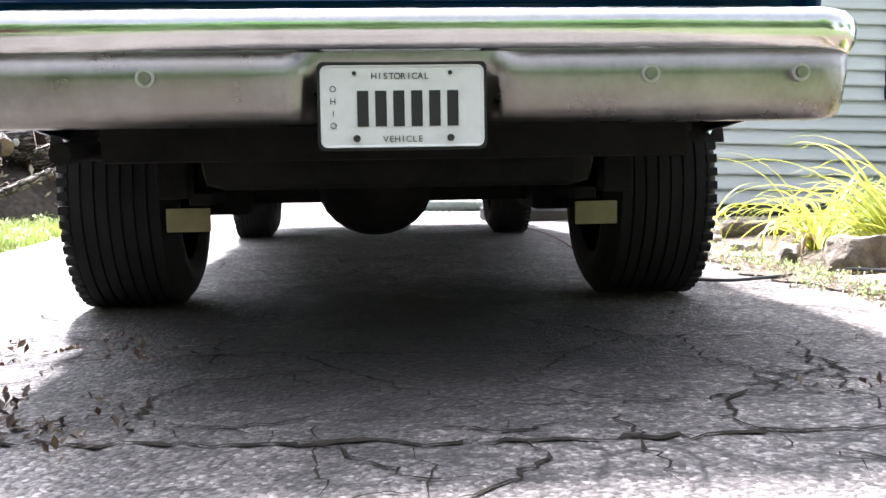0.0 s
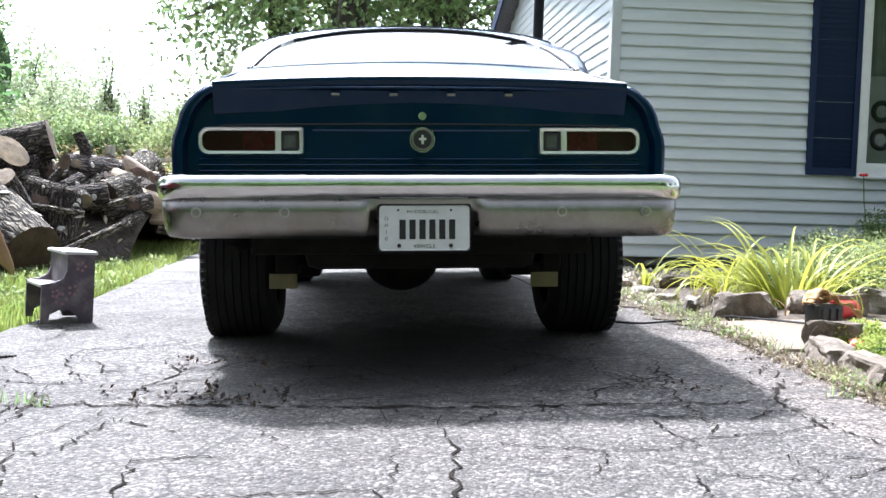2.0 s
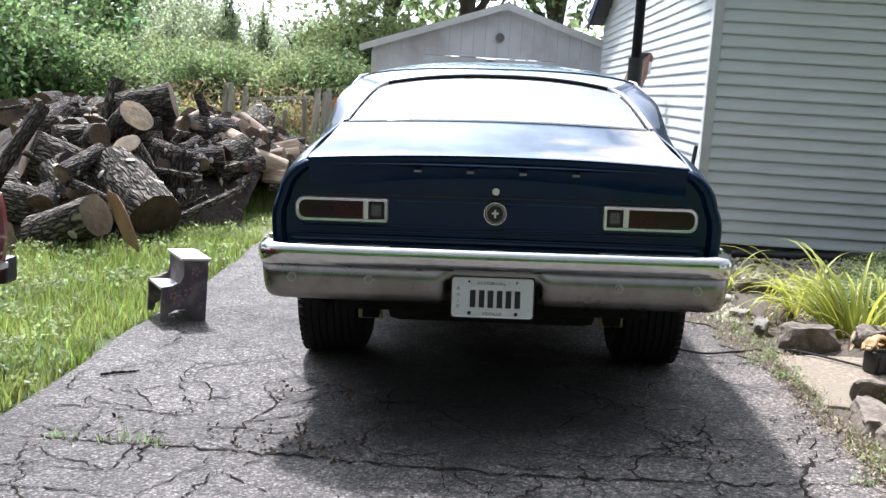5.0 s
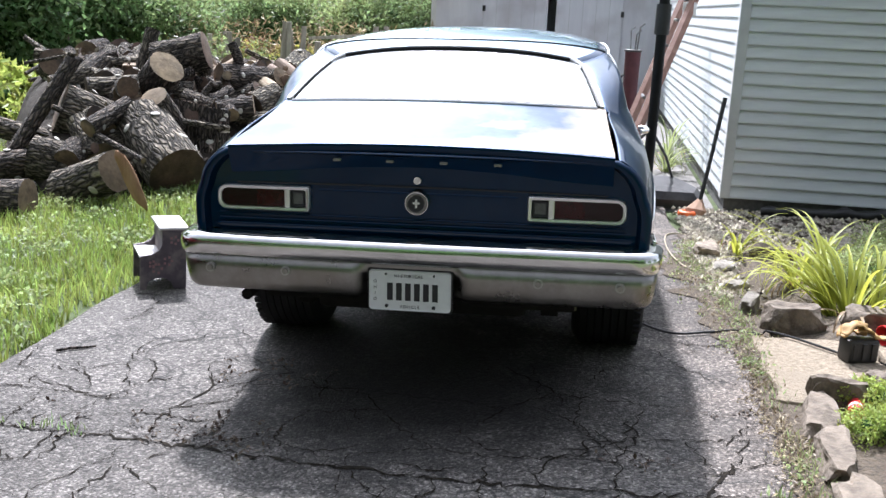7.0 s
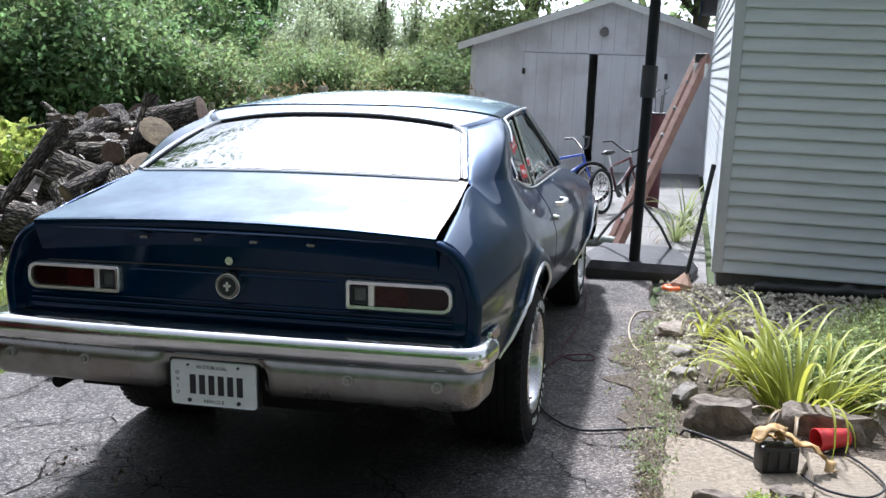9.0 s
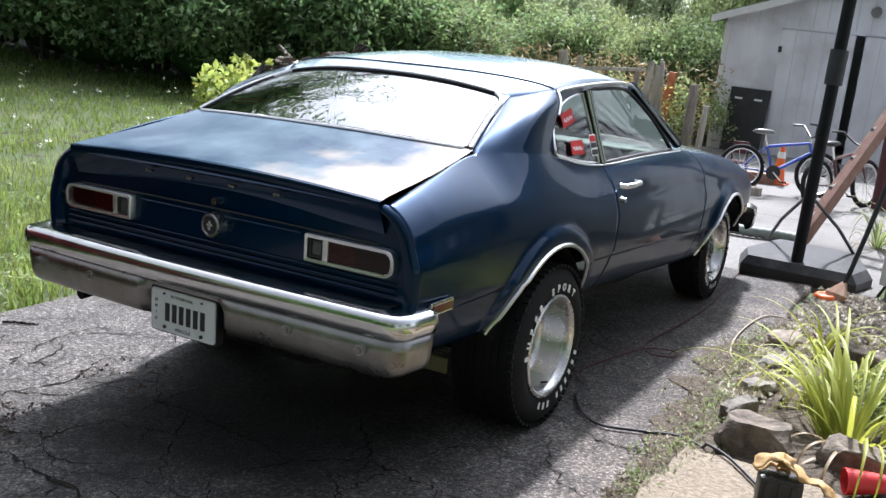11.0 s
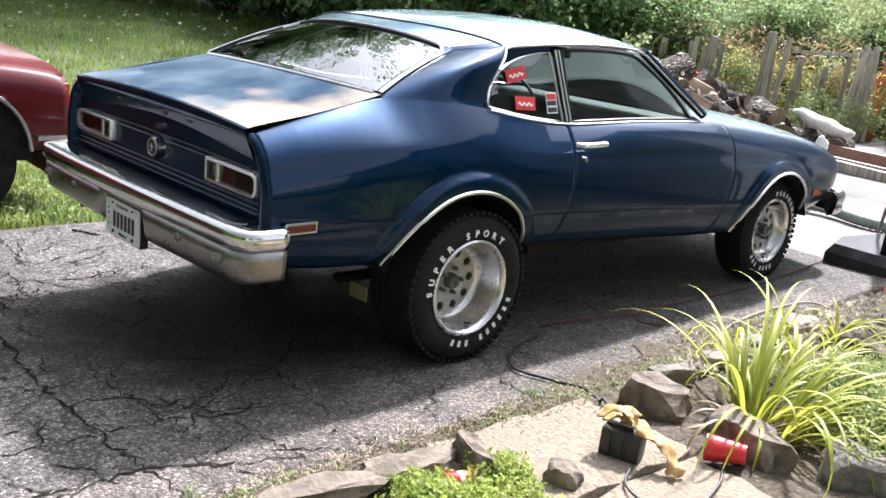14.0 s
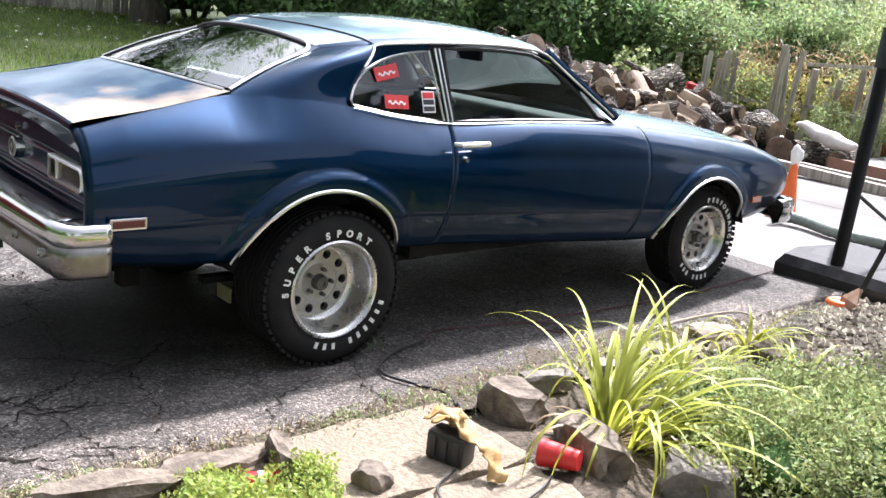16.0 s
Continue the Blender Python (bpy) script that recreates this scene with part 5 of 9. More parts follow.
def crack(pts, width, seed, jag=0.022, step=0.03):
    """A dark, ragged crack lying in the drive."""
    rnd = random.Random(seed)
    path = []
    for (x0, y0), (x1, y1) in zip(pts, pts[1:]):
        n = max(2, int(math.hypot(x1 - x0, y1 - y0) / step))
        for k in range(n):
            t = k / n
            path.append((x0 + (x1 - x0) * t + rnd.uniform(-jag, jag), y0 + (y1 - y0) * t + rnd.uniform(-jag, jag)))
    path.append(pts[-1])
    bm = bmesh.new()
    prev = None
    for k, (x, y) in enumerate(path):
        a, b = path[max(k - 1, 0)], path[min(k + 1, len(path) - 1)]
        d = Vector((b[0] - a[0], b[1] - a[1])).normalized()
        w = 0.72 * width * rnd.uniform(0.15, 1.5) * (0.2 + 0.8 * math.sin(math.pi * min(max(k / len(path), 0.04), 0.96)))
        z = gz(x) + 0.006 * noise.noise(Vector((x * 1.6, y * 1.6, 5))) + 0.0025 * noise.noise(Vector((x * 9, y * 9, 2))) + 0.0035
        cur = (bm.verts.new((x - d.y * w, y + d.x * w, z)), bm.verts.new((x + d.y * w, y - d.x * w, z)))
        if prev:
            bm.faces.new((prev[0], prev[1], cur[1], cur[0]))
        prev = cur
    return part("crack", bm, CRACK, drive)


crack([(-1.86, -0.27), (-1.49, -0.29), (-0.91, -0.33), (-0.37, -0.4), (0.415, -0.46), (1.05, -0.42), (1.42, -0.36)], 0.011, 1, 0.02)
crack([(-0.91, -0.33), (-0.95, -0.1), (-0.86, 0.17), (-0.97, 0.45), (-0.86, 0.62)], 0.006, 2)
crack([(-0.91, -0.33), (-1.1, -0.75), (-1.0, -1.2), (-1.15, -1.8)], 0.005, 3)
crack([(1.27, 0.16), (1.2, -0.1), (1.05, -0.4), (1.1, -0.8)], 0.008, 4)
crack([(1.27, 0.16), (1.4, 0.28)], 0.006, 5)
crack([(0.77, -0.24), (0.85, 0.0), (0.8, 0.22)], 0.006, 6)
crack([(-0.86, 0.62), (-0.6, 0.45), (-0.74, 0.3), (-0.86, 0.17)], 0.006, 7)
crack([(0.0, -0.45), (0.03, -0.9), (-0.02, -1.6), (0.05, -2.6)], 0.006, 8, 0.015)
crack([(0.9, 1.25), (1.2, 1.12), (1.4, 1.2)], 0.006, 9)
crack([(0.95, 1.05), (1.1, 0.75), (1.3, 0.62)], 0.005, 10)
crack([(-1.7, 1.55), (-1.55, 1.2), (-1.62, 0.95)], 0.005, 11)
crack([(-1.3, 0.9), (-1.35, 0.55), (-1.2, 0.1), (-1.3, -0.25)], 0.005, 12)
rnd = random.Random(5)
for k in range(80):
    x, y = rnd.uniform(-1.75, 1.3), rnd.choice((rnd.uniform(-2.2, 0.3), rnd.uniform(-1.0, 3.0)))
    a = rnd.uniform(0, math.tau)
    ln = rnd.uniform(0.15, 0.6)
    p = [(x, y)]
    for j in range(3):
        a += rnd.uniform(-0.8, 0.8)
        p.append((max(-1.8, min(1.33, p[-1][0] + ln / 3 * math.cos(a))), p[-1][1] + ln / 3 * math.sin(a)))
    crack(p, 0.005, 40 + k, 0.014, 0.022)

# the old surface has broken into plates behind the car
knots = {(i, j): (-1.78 + 0.262 * i + rnd.uniform(-0.09, 0.09), -3.0 + 0.3 * j + rnd.uniform(-0.1, 0.1)) for i in range(13) for j in range(12)}
for (i, j), p in knots.items():
    for other, share_of in (((i + 1, j), 0.5), ((i, j + 1), 0.62 if (i + j) % 2 == 0 else 0.0)):
        if other in knots and rnd.random() < share_of and max(p[0], knots[other][0]) < 1.33 and min(p[0], knots[other][0]) > -1.85:
            crack([p, knots[other]], rnd.uniform(0.0035, 0.0065), 500 + i * 20 + j, 0.016, 0.022)

bm = grid(lambda x, y: (x, y, gz(x) - 0.004 - (0.05 if y < 4.69 else 0) + 0.004 * noise.noise(Vector((x, y, 0)))), lin(-2.3, 1.66, 30), [4.65, 4.7] + lin(4.75, 13.3, 40))
pad = tagged(part("concrete_pad", bm, CONCRETE, smooth="all"), "sunlit pale concrete yard in front of the shed", "concrete yard", kind="structure")
for y in (7.4, 10.2):
    part("pad_joint", grid(lambda x, w: (x, y + w, gz(x) + 0.003 + 0.004 * noise.noise(Vector((x, y, 0)))), lin(-2.2, 1.6, 20), [-0.006, 0.006]), CRACK, pad)


# ---------------------------------------------------------------- leaves and grass
def leaf_cloud(name, centres, radii, per, size, material, seed, up=0.4, parent=None, flat=1.0, slim=0.55):
    """Many small bent leaves gathered round clump centres, as one mesh."""
    r = np.random.RandomState(seed)
    c = np.repeat(np.array(centres, float), per, 0)
    rad = np.repeat(np.array(radii, float), per, 0)[:, None]
    n = len(c)
    d = r.normal(size=(n, 3))
    d /= np.linalg.norm(d, axis=1)[:, None]
    pos = c + d * rad * (r.uniform(0.25, 1.0, (n, 1)) ** 0.6) * np.array((1, 1, flat))
    ax = r.normal(size=(n, 3)) + d * 0.6
    ax[:, 2] -= 0.35
    ax /= np.linalg.norm(ax, axis=1)[:, None]
    nrm = r.normal(size=(n, 3)) * 0.7 + d * 0.5 + np.array((0, 0, up))
    sd = np.cross(ax, nrm)
    sd /= np.linalg.norm(sd, axis=1)[:, None] + 1e-9
    nr = np.cross(sd, ax)
    L = size * r.uniform(0.6, 1.3, (n, 1))
    W = L * slim * 0.5
    v = np.stack([pos, pos + ax * L * 0.5 + sd * W + nr * L * 0.08, pos + ax * L, pos + ax * L * 0.5 - sd * W + nr * L * 0.08], 1).reshape(-1, 3)
    f = np.arange(4 * n).reshape(-1, 4)
    me = bpy.data.meshes.new(name)
    me.from_pydata(v.tolist(), [], f.tolist())
    me.materials.append(material)
    ob = new(name, me)
    if parent:
        ob.parent = parent
    return ob


def lump(rx, ry, rz, seed, rough=0.35, sub=3):
    """A lumpy, closed form."""
    bm = bmesh.new()
    bmesh.ops.create_icosphere(bm, subdivisions=sub, radius=1)
    for v in bm.verts:
        k = 1 + rough * noise.noise(v.co * 1.4 + Vector((seed * 3.7, seed, 0))) + rough * 0.5 * noise.noise(v.co * 3.5 + Vector((0, seed, 2)))
        v.co = Vector((v.co.x * rx, v.co.y * ry, v.co.z * rz)) * k
    return bm


def shell_points(n, rx, ry, rz, r, low=-0.25, fill=0.55):
    """Clump centres over an uneven dome."""
    out = []
    while len(out) < n:
        d = Vector((r.gauss(0, 1), r.gauss(0, 1), r.gauss(0, 1))).normalized()
        if d.z < low:
            continue
        k = r.uniform(fill, 1.0) * (1 + 0.25 * noise.noise(d * 2.1 + Vector((n, rx, 0))))
        out.append((d.x * rx * k, d.y * ry * k, d.z * rz * k))
    return out


def bush(name, label, size, material, seed, clumps=60, per=80, leaf=0.09, core=0.72, group="bushes round the yard", category="bush", low=-0.3):
    rx, ry, rz = size
    r = random.Random(seed)
    e = thing(name, Matrix.Identity(4), label, category, group)
    cs = [(x, y, z + rz * 0.75) for x, y, z in shell_points(clumps, rx, ry, rz, r, low=low)]
    leaf_cloud("crown", cs, [rx * r.uniform(0.16, 0.3) for _ in cs], per, leaf, material, seed, parent=e)
    # solid dark lump added inside the bush to block light through the leaves
    if core:
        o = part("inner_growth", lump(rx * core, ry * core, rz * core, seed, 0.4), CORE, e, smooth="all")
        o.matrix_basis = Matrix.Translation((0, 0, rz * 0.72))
    bm = bmesh.new()
    for k in range(4):
        a = k * math.tau / 4 + 0.4
        cyl(bm, (0.1 * math.cos(a), 0.1 * math.sin(a), -0.1), (rx * 0.4 * math.cos(a), ry * 0.4 * math.sin(a), rz * 0.8), 0.035 * rz, 0.012 * rz, 6)
    part("stem", bm, TRUNK, e)
    return e


def put(src, x, y, rot=0.0, z=None, s=1.0):
    o = copy_thing(src, Matrix.Translation((x, y, (gz(x) - 0.03) if z is None else z)) @ Matrix.Rotation(radians(rot), 4, "Z"))
    if s != 1.0:
        o.scale = (s, s, s)
    return o


def tree(name, label, height, trunk_r, crown_z, size, material, seed, clumps=150, per=70, leaf=0.16, limbs=7, core=0.0, category="tree", crad=(0.14, 0.26)):
    """A tapered trunk with limbs and an uneven crown."""
    r = random.Random(seed)
    e = thing(name, Matrix.Identity(4), label, category, "trees behind the yard")
    bm = bmesh.new()
    pts = [(0.15 * math.sin(k * 0.9 + seed), 0.12 * math.cos(k * 0.7 + seed), -0.3 + (height * 0.85 + 0.3) * k / 9) for k in range(10)]
    tube_bm(pts, [trunk_r * (1.15 - 0.95 * k / 9) for k in range(10)], 10, bm=bm)
    rx, ry, rz = size
    cs = [(x, y, z + crown_z) for x, y, z in shell_points(clumps, rx, ry, rz, r, low=-0.8, fill=0.35)]
    for k in range(limbs):
        t = cs[r.randrange(len(cs))]
        b = pts[3 + k % 5]
        mid = Vector(b).lerp(Vector(t), 0.5) + Vector((0, 0, 0.3))
        tube_bm([b, mid, t], [trunk_r * 0.45, trunk_r * 0.25, trunk_r * 0.08], 6, bm=bm)
    part("trunk", bm, TRUNK, e, smooth=60)
    leaf_cloud("crown", cs, [rx * r.uniform(*crad) for _ in cs], per, leaf, material, seed, parent=e)
    # dark lump added within the crown, standing in for its inner shade
    if core:
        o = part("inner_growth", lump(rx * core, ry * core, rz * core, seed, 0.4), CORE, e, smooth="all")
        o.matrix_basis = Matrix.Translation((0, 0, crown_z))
    return e


def place(e, x, y, rot=0.0, z=None):
    e.matrix_basis = Matrix.Translation((x, y, (gz(x) - 0.03) if z is None else z)) @ Matrix.Rotation(radians(rot), 4, "Z")
    return e


# bushes along the far side of the lawn and behind the wood pile
b1 = place(bush("dark_bush", "dense dark green bush at the edge of the lawn", (1.9, 1.7, 1.6), LEAF_DARK, 11, 150, 110, 0.12, core=0.6), -10.2, 10.6)
b2 = place(bush("green_bush", "mid green leafy bush behind the wood pile", (1.8, 1.6, 1.7), LEAF_MID, 12, 130, 100, 0.11, core=0.6), -6.9, 13.0)
b2.scale = (0.75, 0.75, 0.66)
b3 = place(bush("pale_bush", "pale green feathery bush behind the wood pile", (1.5, 1.4, 1.5), LEAF_PALE, 13, 110, 100, 0.09, core=0.6), -4.7, 15.2)
b3.scale = (0.8, 0.8, 0.72)


def keep_low(x, y, s, h):
    """Growth in the gap beside the poplar stays below the sky line."""
    d = math.hypot(x + 0.2, y + 3.6)
    az = math.degrees(math.atan2(x + 0.2, y + 3.6))
    return min(s, (1.05 + d * 0.05) / h) if -26 < az < -8 else s


for x, y, rot, s in ((-12.3, 10.2, 70, 1.1), (-14.6, 10.6, 200, 1.15), (-8.3, 11.8, 140, 1.0), (-17.0, 10.4, 20, 1.2), (-11.5, 13.2, 250, 1.4), (-14.5, 13.8, 300, 1.6),
                     (-10.2, 15.8, 30, 1.5), (-18.5, 12.5, 100, 1.5), (-20.5, 10.5, 310, 1.4)):
    put(b1, x, y, rot, s=keep_low(x, y, s, 2.8))
for x, y, rot, s in ((-9.4, 13.0, 80, 1.2), (-5.2, 14.3, 200, 0.9), (-8.2, 16.0, 10, 0.8), (-3.4, 16.4, 150, 1.1), (-13.0, 12.0, 220, 1.2), (-2.9, 14.6, 260, 0.75)):
    put(b2, x, y, rot, s=keep_low(x, y, s, 3.0))
for x, y, rot, s in ((-7.4, 14.2, 100, 1.15), (-3.6, 14.4, 210, 0.8), (-5.9, 18.0, 40, 1.5), (-10.8, 12.0, 300, 0.9), (-2.9, 18.5, 130, 1.3), (-6.2, 15.6, 20, 1.0)):
    put(b3, x, y, rot, s=keep_low(x, y, s, 2.7))
wild = place(bush("rusty_shrub", "rust-coloured dry shrub by the old fence", (0.6, 0.5, 0.6), LEAF_RUST, 21, 22, 50, 0.045, core=0), -5.0, 12.9)
put(wild, -3.2, 12.6, 120, s=0.9)
gold = place(bush("golden_shrub", "yellow-leaved shrub by the old fence", (0.7, 0.5, 0.55), LEAF_GOLD, 22, 22, 50, 0.05, core=0), -4.3, 12.6)
put(gold, -3.0, 12.9, 200, s=0.8)
put(gold, -5.6, 12.4, 60, s=0.7)
lime = place(bush("lime_bush", "bright lime-green broad-leaved bush behind the logs", (0.85, 0.6, 0.45), LEAF_LIME, 23, 34, 50, 0.13, core=0.6), -6.0, 8.5)
put(lime, -6.6, 7.6, 90, s=1.0)
put(lime, -5.3, 6.9, 200, s=0.55)
weedy = place(bush("weed_clump", "tall pale green weeds growing through the old fence", (0.55, 0.4, 0.5), LEAF_PALE, 25, 34, 60, 0.045, core=0, category="weeds"), -4.65, 12.45)
for x, y, rot, q in ((-3.2, 11.85, 110, 0.8), (-2.5, 11.75, 200, 0.7), (-2.2, 12.6, 20, 1.3), (-3.4, 12.7, 260, 1.3), (-4.9, 12.6, 70, 1.2), (-6.4, 11.9, 150, 1.1)):
    put(weedy, x, y, rot, s=q)
sap = place(bush("sapling", "young pale-leaved sapling behind the wood pile", (0.3, 0.3, 0.42), LEAF_PALE, 24, 14, 26, 0.085, core=0, category="sapling"), -4.1, 8.6, z=0.42)

# trees
maple = tree("maple_tree", "tall broadleaved tree with several limbs behind the shed", 11.0, 0.26, 7.0, (5.4, 4.2, 4.4), LEAF_MID, 31, 230, 52, 0.2, 16, crad=(0.1, 0.22))
place(maple, -0.8, 21.5)
put(maple, 1.6, 23.5, 130)
put(maple, -3.0, 25.5, 220)
poplar = tree("poplar_tree", "slim upright pale poplar in the distance", 6.2, 0.1, 3.1, (0.6, 0.6, 2.9), LEAF_OLIVE, 32, 80, 24, 0.13, 6, crad=(0.2, 0.36))
place(poplar, -9.2, 31)
put(poplar, -8.1, 31.8, 90, s=0.86)
put(poplar, -8.7, 32.4, 200, s=0.74)
spruce = tree("dark_tree", "dense dark evergreen tree beyond the lawn", 10.0, 0.2, 5.0, (2.6, 2.4, 4.6), LEAF_DARK, 33, 150, 80, 0.16, 4, core=0.7)
place(spruce, -13.6, 26)
put(spruce, -10.1, 21, 60, s=0.66)
put(spruce, -16.5, 20, 140, s=0.9)
big = tree("lawn_tree", "large dark tree with a stout trunk at the lawn's edge", 14.0, 0.42, 8.4, (5.2, 4.8, 5.6), LEAF_DARK, 34, 230, 60, 0.2, 11, core=0.3, crad=(0.09, 0.17))
place(big, -18.6, 8.6)
put(big, -25, 14, 80)
put(big, -19.8, 2.6, 40)
put(big, -20.5, 13.8, 250, s=1.6)
put(big, -15.5, 17, 170, s=0.55)
thin = tree("grey_tree", "hazy grey-green tree in the distance", 6.0, 0.14, 3.8, (2.0, 1.8, 2.4), LEAF_OLIVE, 35, 80, 50, 0.16, 8, crad=(0.16, 0.3))
place(thin, -12.2, 33)
put(thin, -7.4, 37, 100, s=0.7)
put(thin, -7.7, 19.9, 50, s=0.52)
put(thin, -9.1, 20.6, 170, s=0.5)
put(thin, -10.6, 30, 10, s=0.72)
put(thin, -15.5, 31, 200, s=1.2)
put(thin, -12.0, 32.7, 20, s=0.74)
put(thin, -10.1, 29.7, 70, s=0.66)
put(thin, -10.6, 33.7, 130, s=0.74)
put(thin, -9.0, 30.7, 190, s=0.60)
put(thin, -8.0, 32.7, 250, s=0.62)
put(thin, -6.6, 29.7, 310, s=0.60)
put(thin, -6.7, 33.7, 15, s=0.66)
put(thin, -13.3, 30.7, 99, s=0.85)
put(thin, -16.0, 32.7, 160, s=0.95)

# far woods that close the view
r = random.Random(77)
cs, rr = [], []
for k in range(420):
    a = radians(r.uniform(-120, 62))
    dist = r.uniform(44, 62)
    x, y = dist * math.sin(a), dist * math.cos(a)
    h = r.uniform(0.4, 5.2) if not -24 < math.degrees(a) < -8 else r.uniform(-0.6, 1.0)
    cs.append((x, y, h))
    rr.append(r.uniform(1.2, 2.4))
far = leaf_cloud("far_woods", cs, rr, 40, 0.7, LEAF_MID, 78)
tagged(far, "distant band of green woods beyond the lawn", "woods", kind="stuff")
bm = bmesh.new()
prev = None
for k in range(61):
    a = radians(-150 + 250 * k / 60)
    h = 1.6 + 1.0 * noise.noise(Vector((k * 0.5, 0, 0)))
    cur = [bm.verts.new((70 * math.sin(a), 70 * math.cos(a), z)) for z in (-1, h)]
    cur.append(bm.verts.new((74 * math.sin(a), 74 * math.cos(a), h)))
    if prev:
        bm.faces.new((prev[0], cur[0], cur[1], prev[1]))
        bm.faces.new((prev[1], cur[1], cur[2], prev[2]))
    prev = cur
tagged(part("backdrop", bm, CORE), "dark line of far woodland", "woodland", kind="structure")


# unseen trees and hedge added behind the viewer to cut low sky light
rear_screen = tree("street_tree", "broad leafy tree added out of view behind the viewer", 10.0, 0.3, 5.6, (4.4, 3.8, 4.4), LEAF_DARK, 36, 110, 60, 0.3, 6, core=0.72)
for x in range(-18, 20, 3):
    put(b1, x + 0.8 * math.sin(x), -16.5 + 0.05 * abs(x) + 0.7 * math.cos(x * 1.7), x * 37, s=1.1)
place(rear_screen, -2.0, -16.5)
for x, y, rot in ((5.5, -16.5, 60), (12.5, -14, 120), (-9, -17, 200), (-16, -14, 300), (-23, -8, 20), (18, -7, 90), (2.0, -22, 150), (-6, -23, 10), (19, 2, 240), (9.5, -21, 33)):
    put(rear_screen, x, y, rot, s=1.0 if y < -10 else 0.72)


def blades(name, spots, h, w, material, seed, label, category):
    """Single grass blades."""
    r = np.random.RandomState(seed)
    p = np.array(spots, float)
    n = len(p)
    a = r.uniform(0, math.tau, n)
    hh = h * r.uniform(0.45, 1.3, n)
    lean = r.uniform(0.1, 0.7, n) * hh
    b = r.uniform(0, math.tau, n)
    side = np.stack([np.cos(a), np.sin(a), 0 * a], 1) * (w * r.uniform(0.6, 1.3, n))[:, None]
    mid = p + np.stack([np.cos(b) * lean * 0.35, np.sin(b) * lean * 0.35, hh * 0.6], 1)
    top = p + np.stack([np.cos(b) * lean, np.sin(b) * lean, hh], 1)
    v = np.stack([p - side, p + side, mid + side * 0.7, mid - side * 0.7, top], 1).reshape(-1, 3)
    k = np.arange(n) * 5
    f = [q for i in k.tolist() for q in ((i, i + 1, i + 2, i + 3), (i + 3, i + 2, i + 4))]
    me = bpy.data.meshes.new(name)
    me.from_pydata(v.tolist(), [], f)
    me.materials.append(material)
    return tagged(new(name, me), label, category, kind="stuff")


r = random.Random(8)
spots = []
while len(spots) < 42000:
    y = r.uniform(-1.5, 9.0)
    x = edge_left(y) - 0.02 - abs(r.gauss(0, 1)) * 2.0
    if x < -7.5 or (r.random() < 0.3 and noise.noise(Vector((x * 1.5, y * 1.5, 0))) < -0.1):
        continue
    spots.append((x, y, gz(x) - 0.035))
blades("lawn_grass", spots, 0.1, 0.0045, GRASS, 9, "long green grass blades beside the drive", "grass")
spots = []
for k in range(60000):
    x, y = r.uniform(-22, -6.0), r.uniform(-2, 11.0)
    spots.append((x, y, gz(x) - 0.04))
blades("far_lawn_grass", spots, 0.085, 0.007, GRASS_FAR, 10, "green lawn grass further off", "grass")
spots = []
for k in range(700):
    y = r.uniform(-0.8, 3.4)
    x = edge_right(y) + abs(r.gauss(0, 0.07)) - 0.03
    if noise.noise(Vector((y * 2.5, 0, 4))) > -0.15:
        spots.append((x, y, gz(x) - 0.01))
blades("edge_weeds", spots, 0.05, 0.003, LEAF_PALE, 11, "thin weeds along the edge of the asphalt", "weeds")
spots = [(x + r.gauss(0, 0.03), y + r.gauss(0, 0.02), gz(x)) for x, y in ((-1.55, -0.28), (-1.35, -0.29), (-1.2, -0.3), (1.3, -0.38), (0.76, 1.45), (0.74, 1.4)) for _ in range(22)]
blades("crack_weeds", spots, 0.035, 0.003, LEAF_MID, 12, "small weeds growing in the joint", "weeds")
cs, rr = [], []
for k in range(1500):
    y = r.uniform(-1.2, 5.5)
    x = edge_left(y) - 0.05 - abs(r.gauss(0, 1)) * 1.3
    if noise.noise(Vector((x * 2.2, y * 2.2, 7))) > -0.05:
        cs.append((x, y, gz(x) + r.uniform(0.0, 0.06)))
        rr.append(r.uniform(0.03, 0.08))
wd = leaf_cloud("lawn_weeds", cs, rr, 12, 0.035, LEAF_PALE, 16, up=1.2, flat=0.6)
tagged(wd, "broad-leaved weeds and clover among the grass", "weeds", kind="stuff")
cs = [(x, y, gz(x) + r.uniform(0.12, 0.3)) for x, y in ((r.uniform(-21, -5), r.uniform(0.5, 9.8)) for _ in range(300))]
fl = leaf_cloud("white_wildflowers", cs, [0.03] * len(cs), 6, 0.026, PETAL, 14, up=2.0, flat=0.25, slim=0.9)
tagged(fl, "small white wildflower heads over the lawn", "wildflowers", kind="stuff")
# dirt and debris creeping over the edge of the asphalt
def creep(y, k):
    w = 0.05 + 0.16 * max(0.0, math.sin((y - 0.9) / 2.3 * math.pi)) * (1 if 0.9 < y < 3.2 else 0)
    w *= 1 + 0.9 * noise.noise(Vector((y * 6, 1.7, 0)))
    x = edge_right(y) + 0.12 - k * (0.12 + max(0.01, w))
    return (x, y, gz(x) + 0.006 + 0.006 * noise.noise(Vector((x * 1.6, y * 1.6, 5))) + 0.0025 * noise.noise(Vector((x * 9, y * 9, 2))) + 0.004 * noise.noise(Vector((x * 30, y * 30, 4))) * (1 if k < 0.99 else 0))


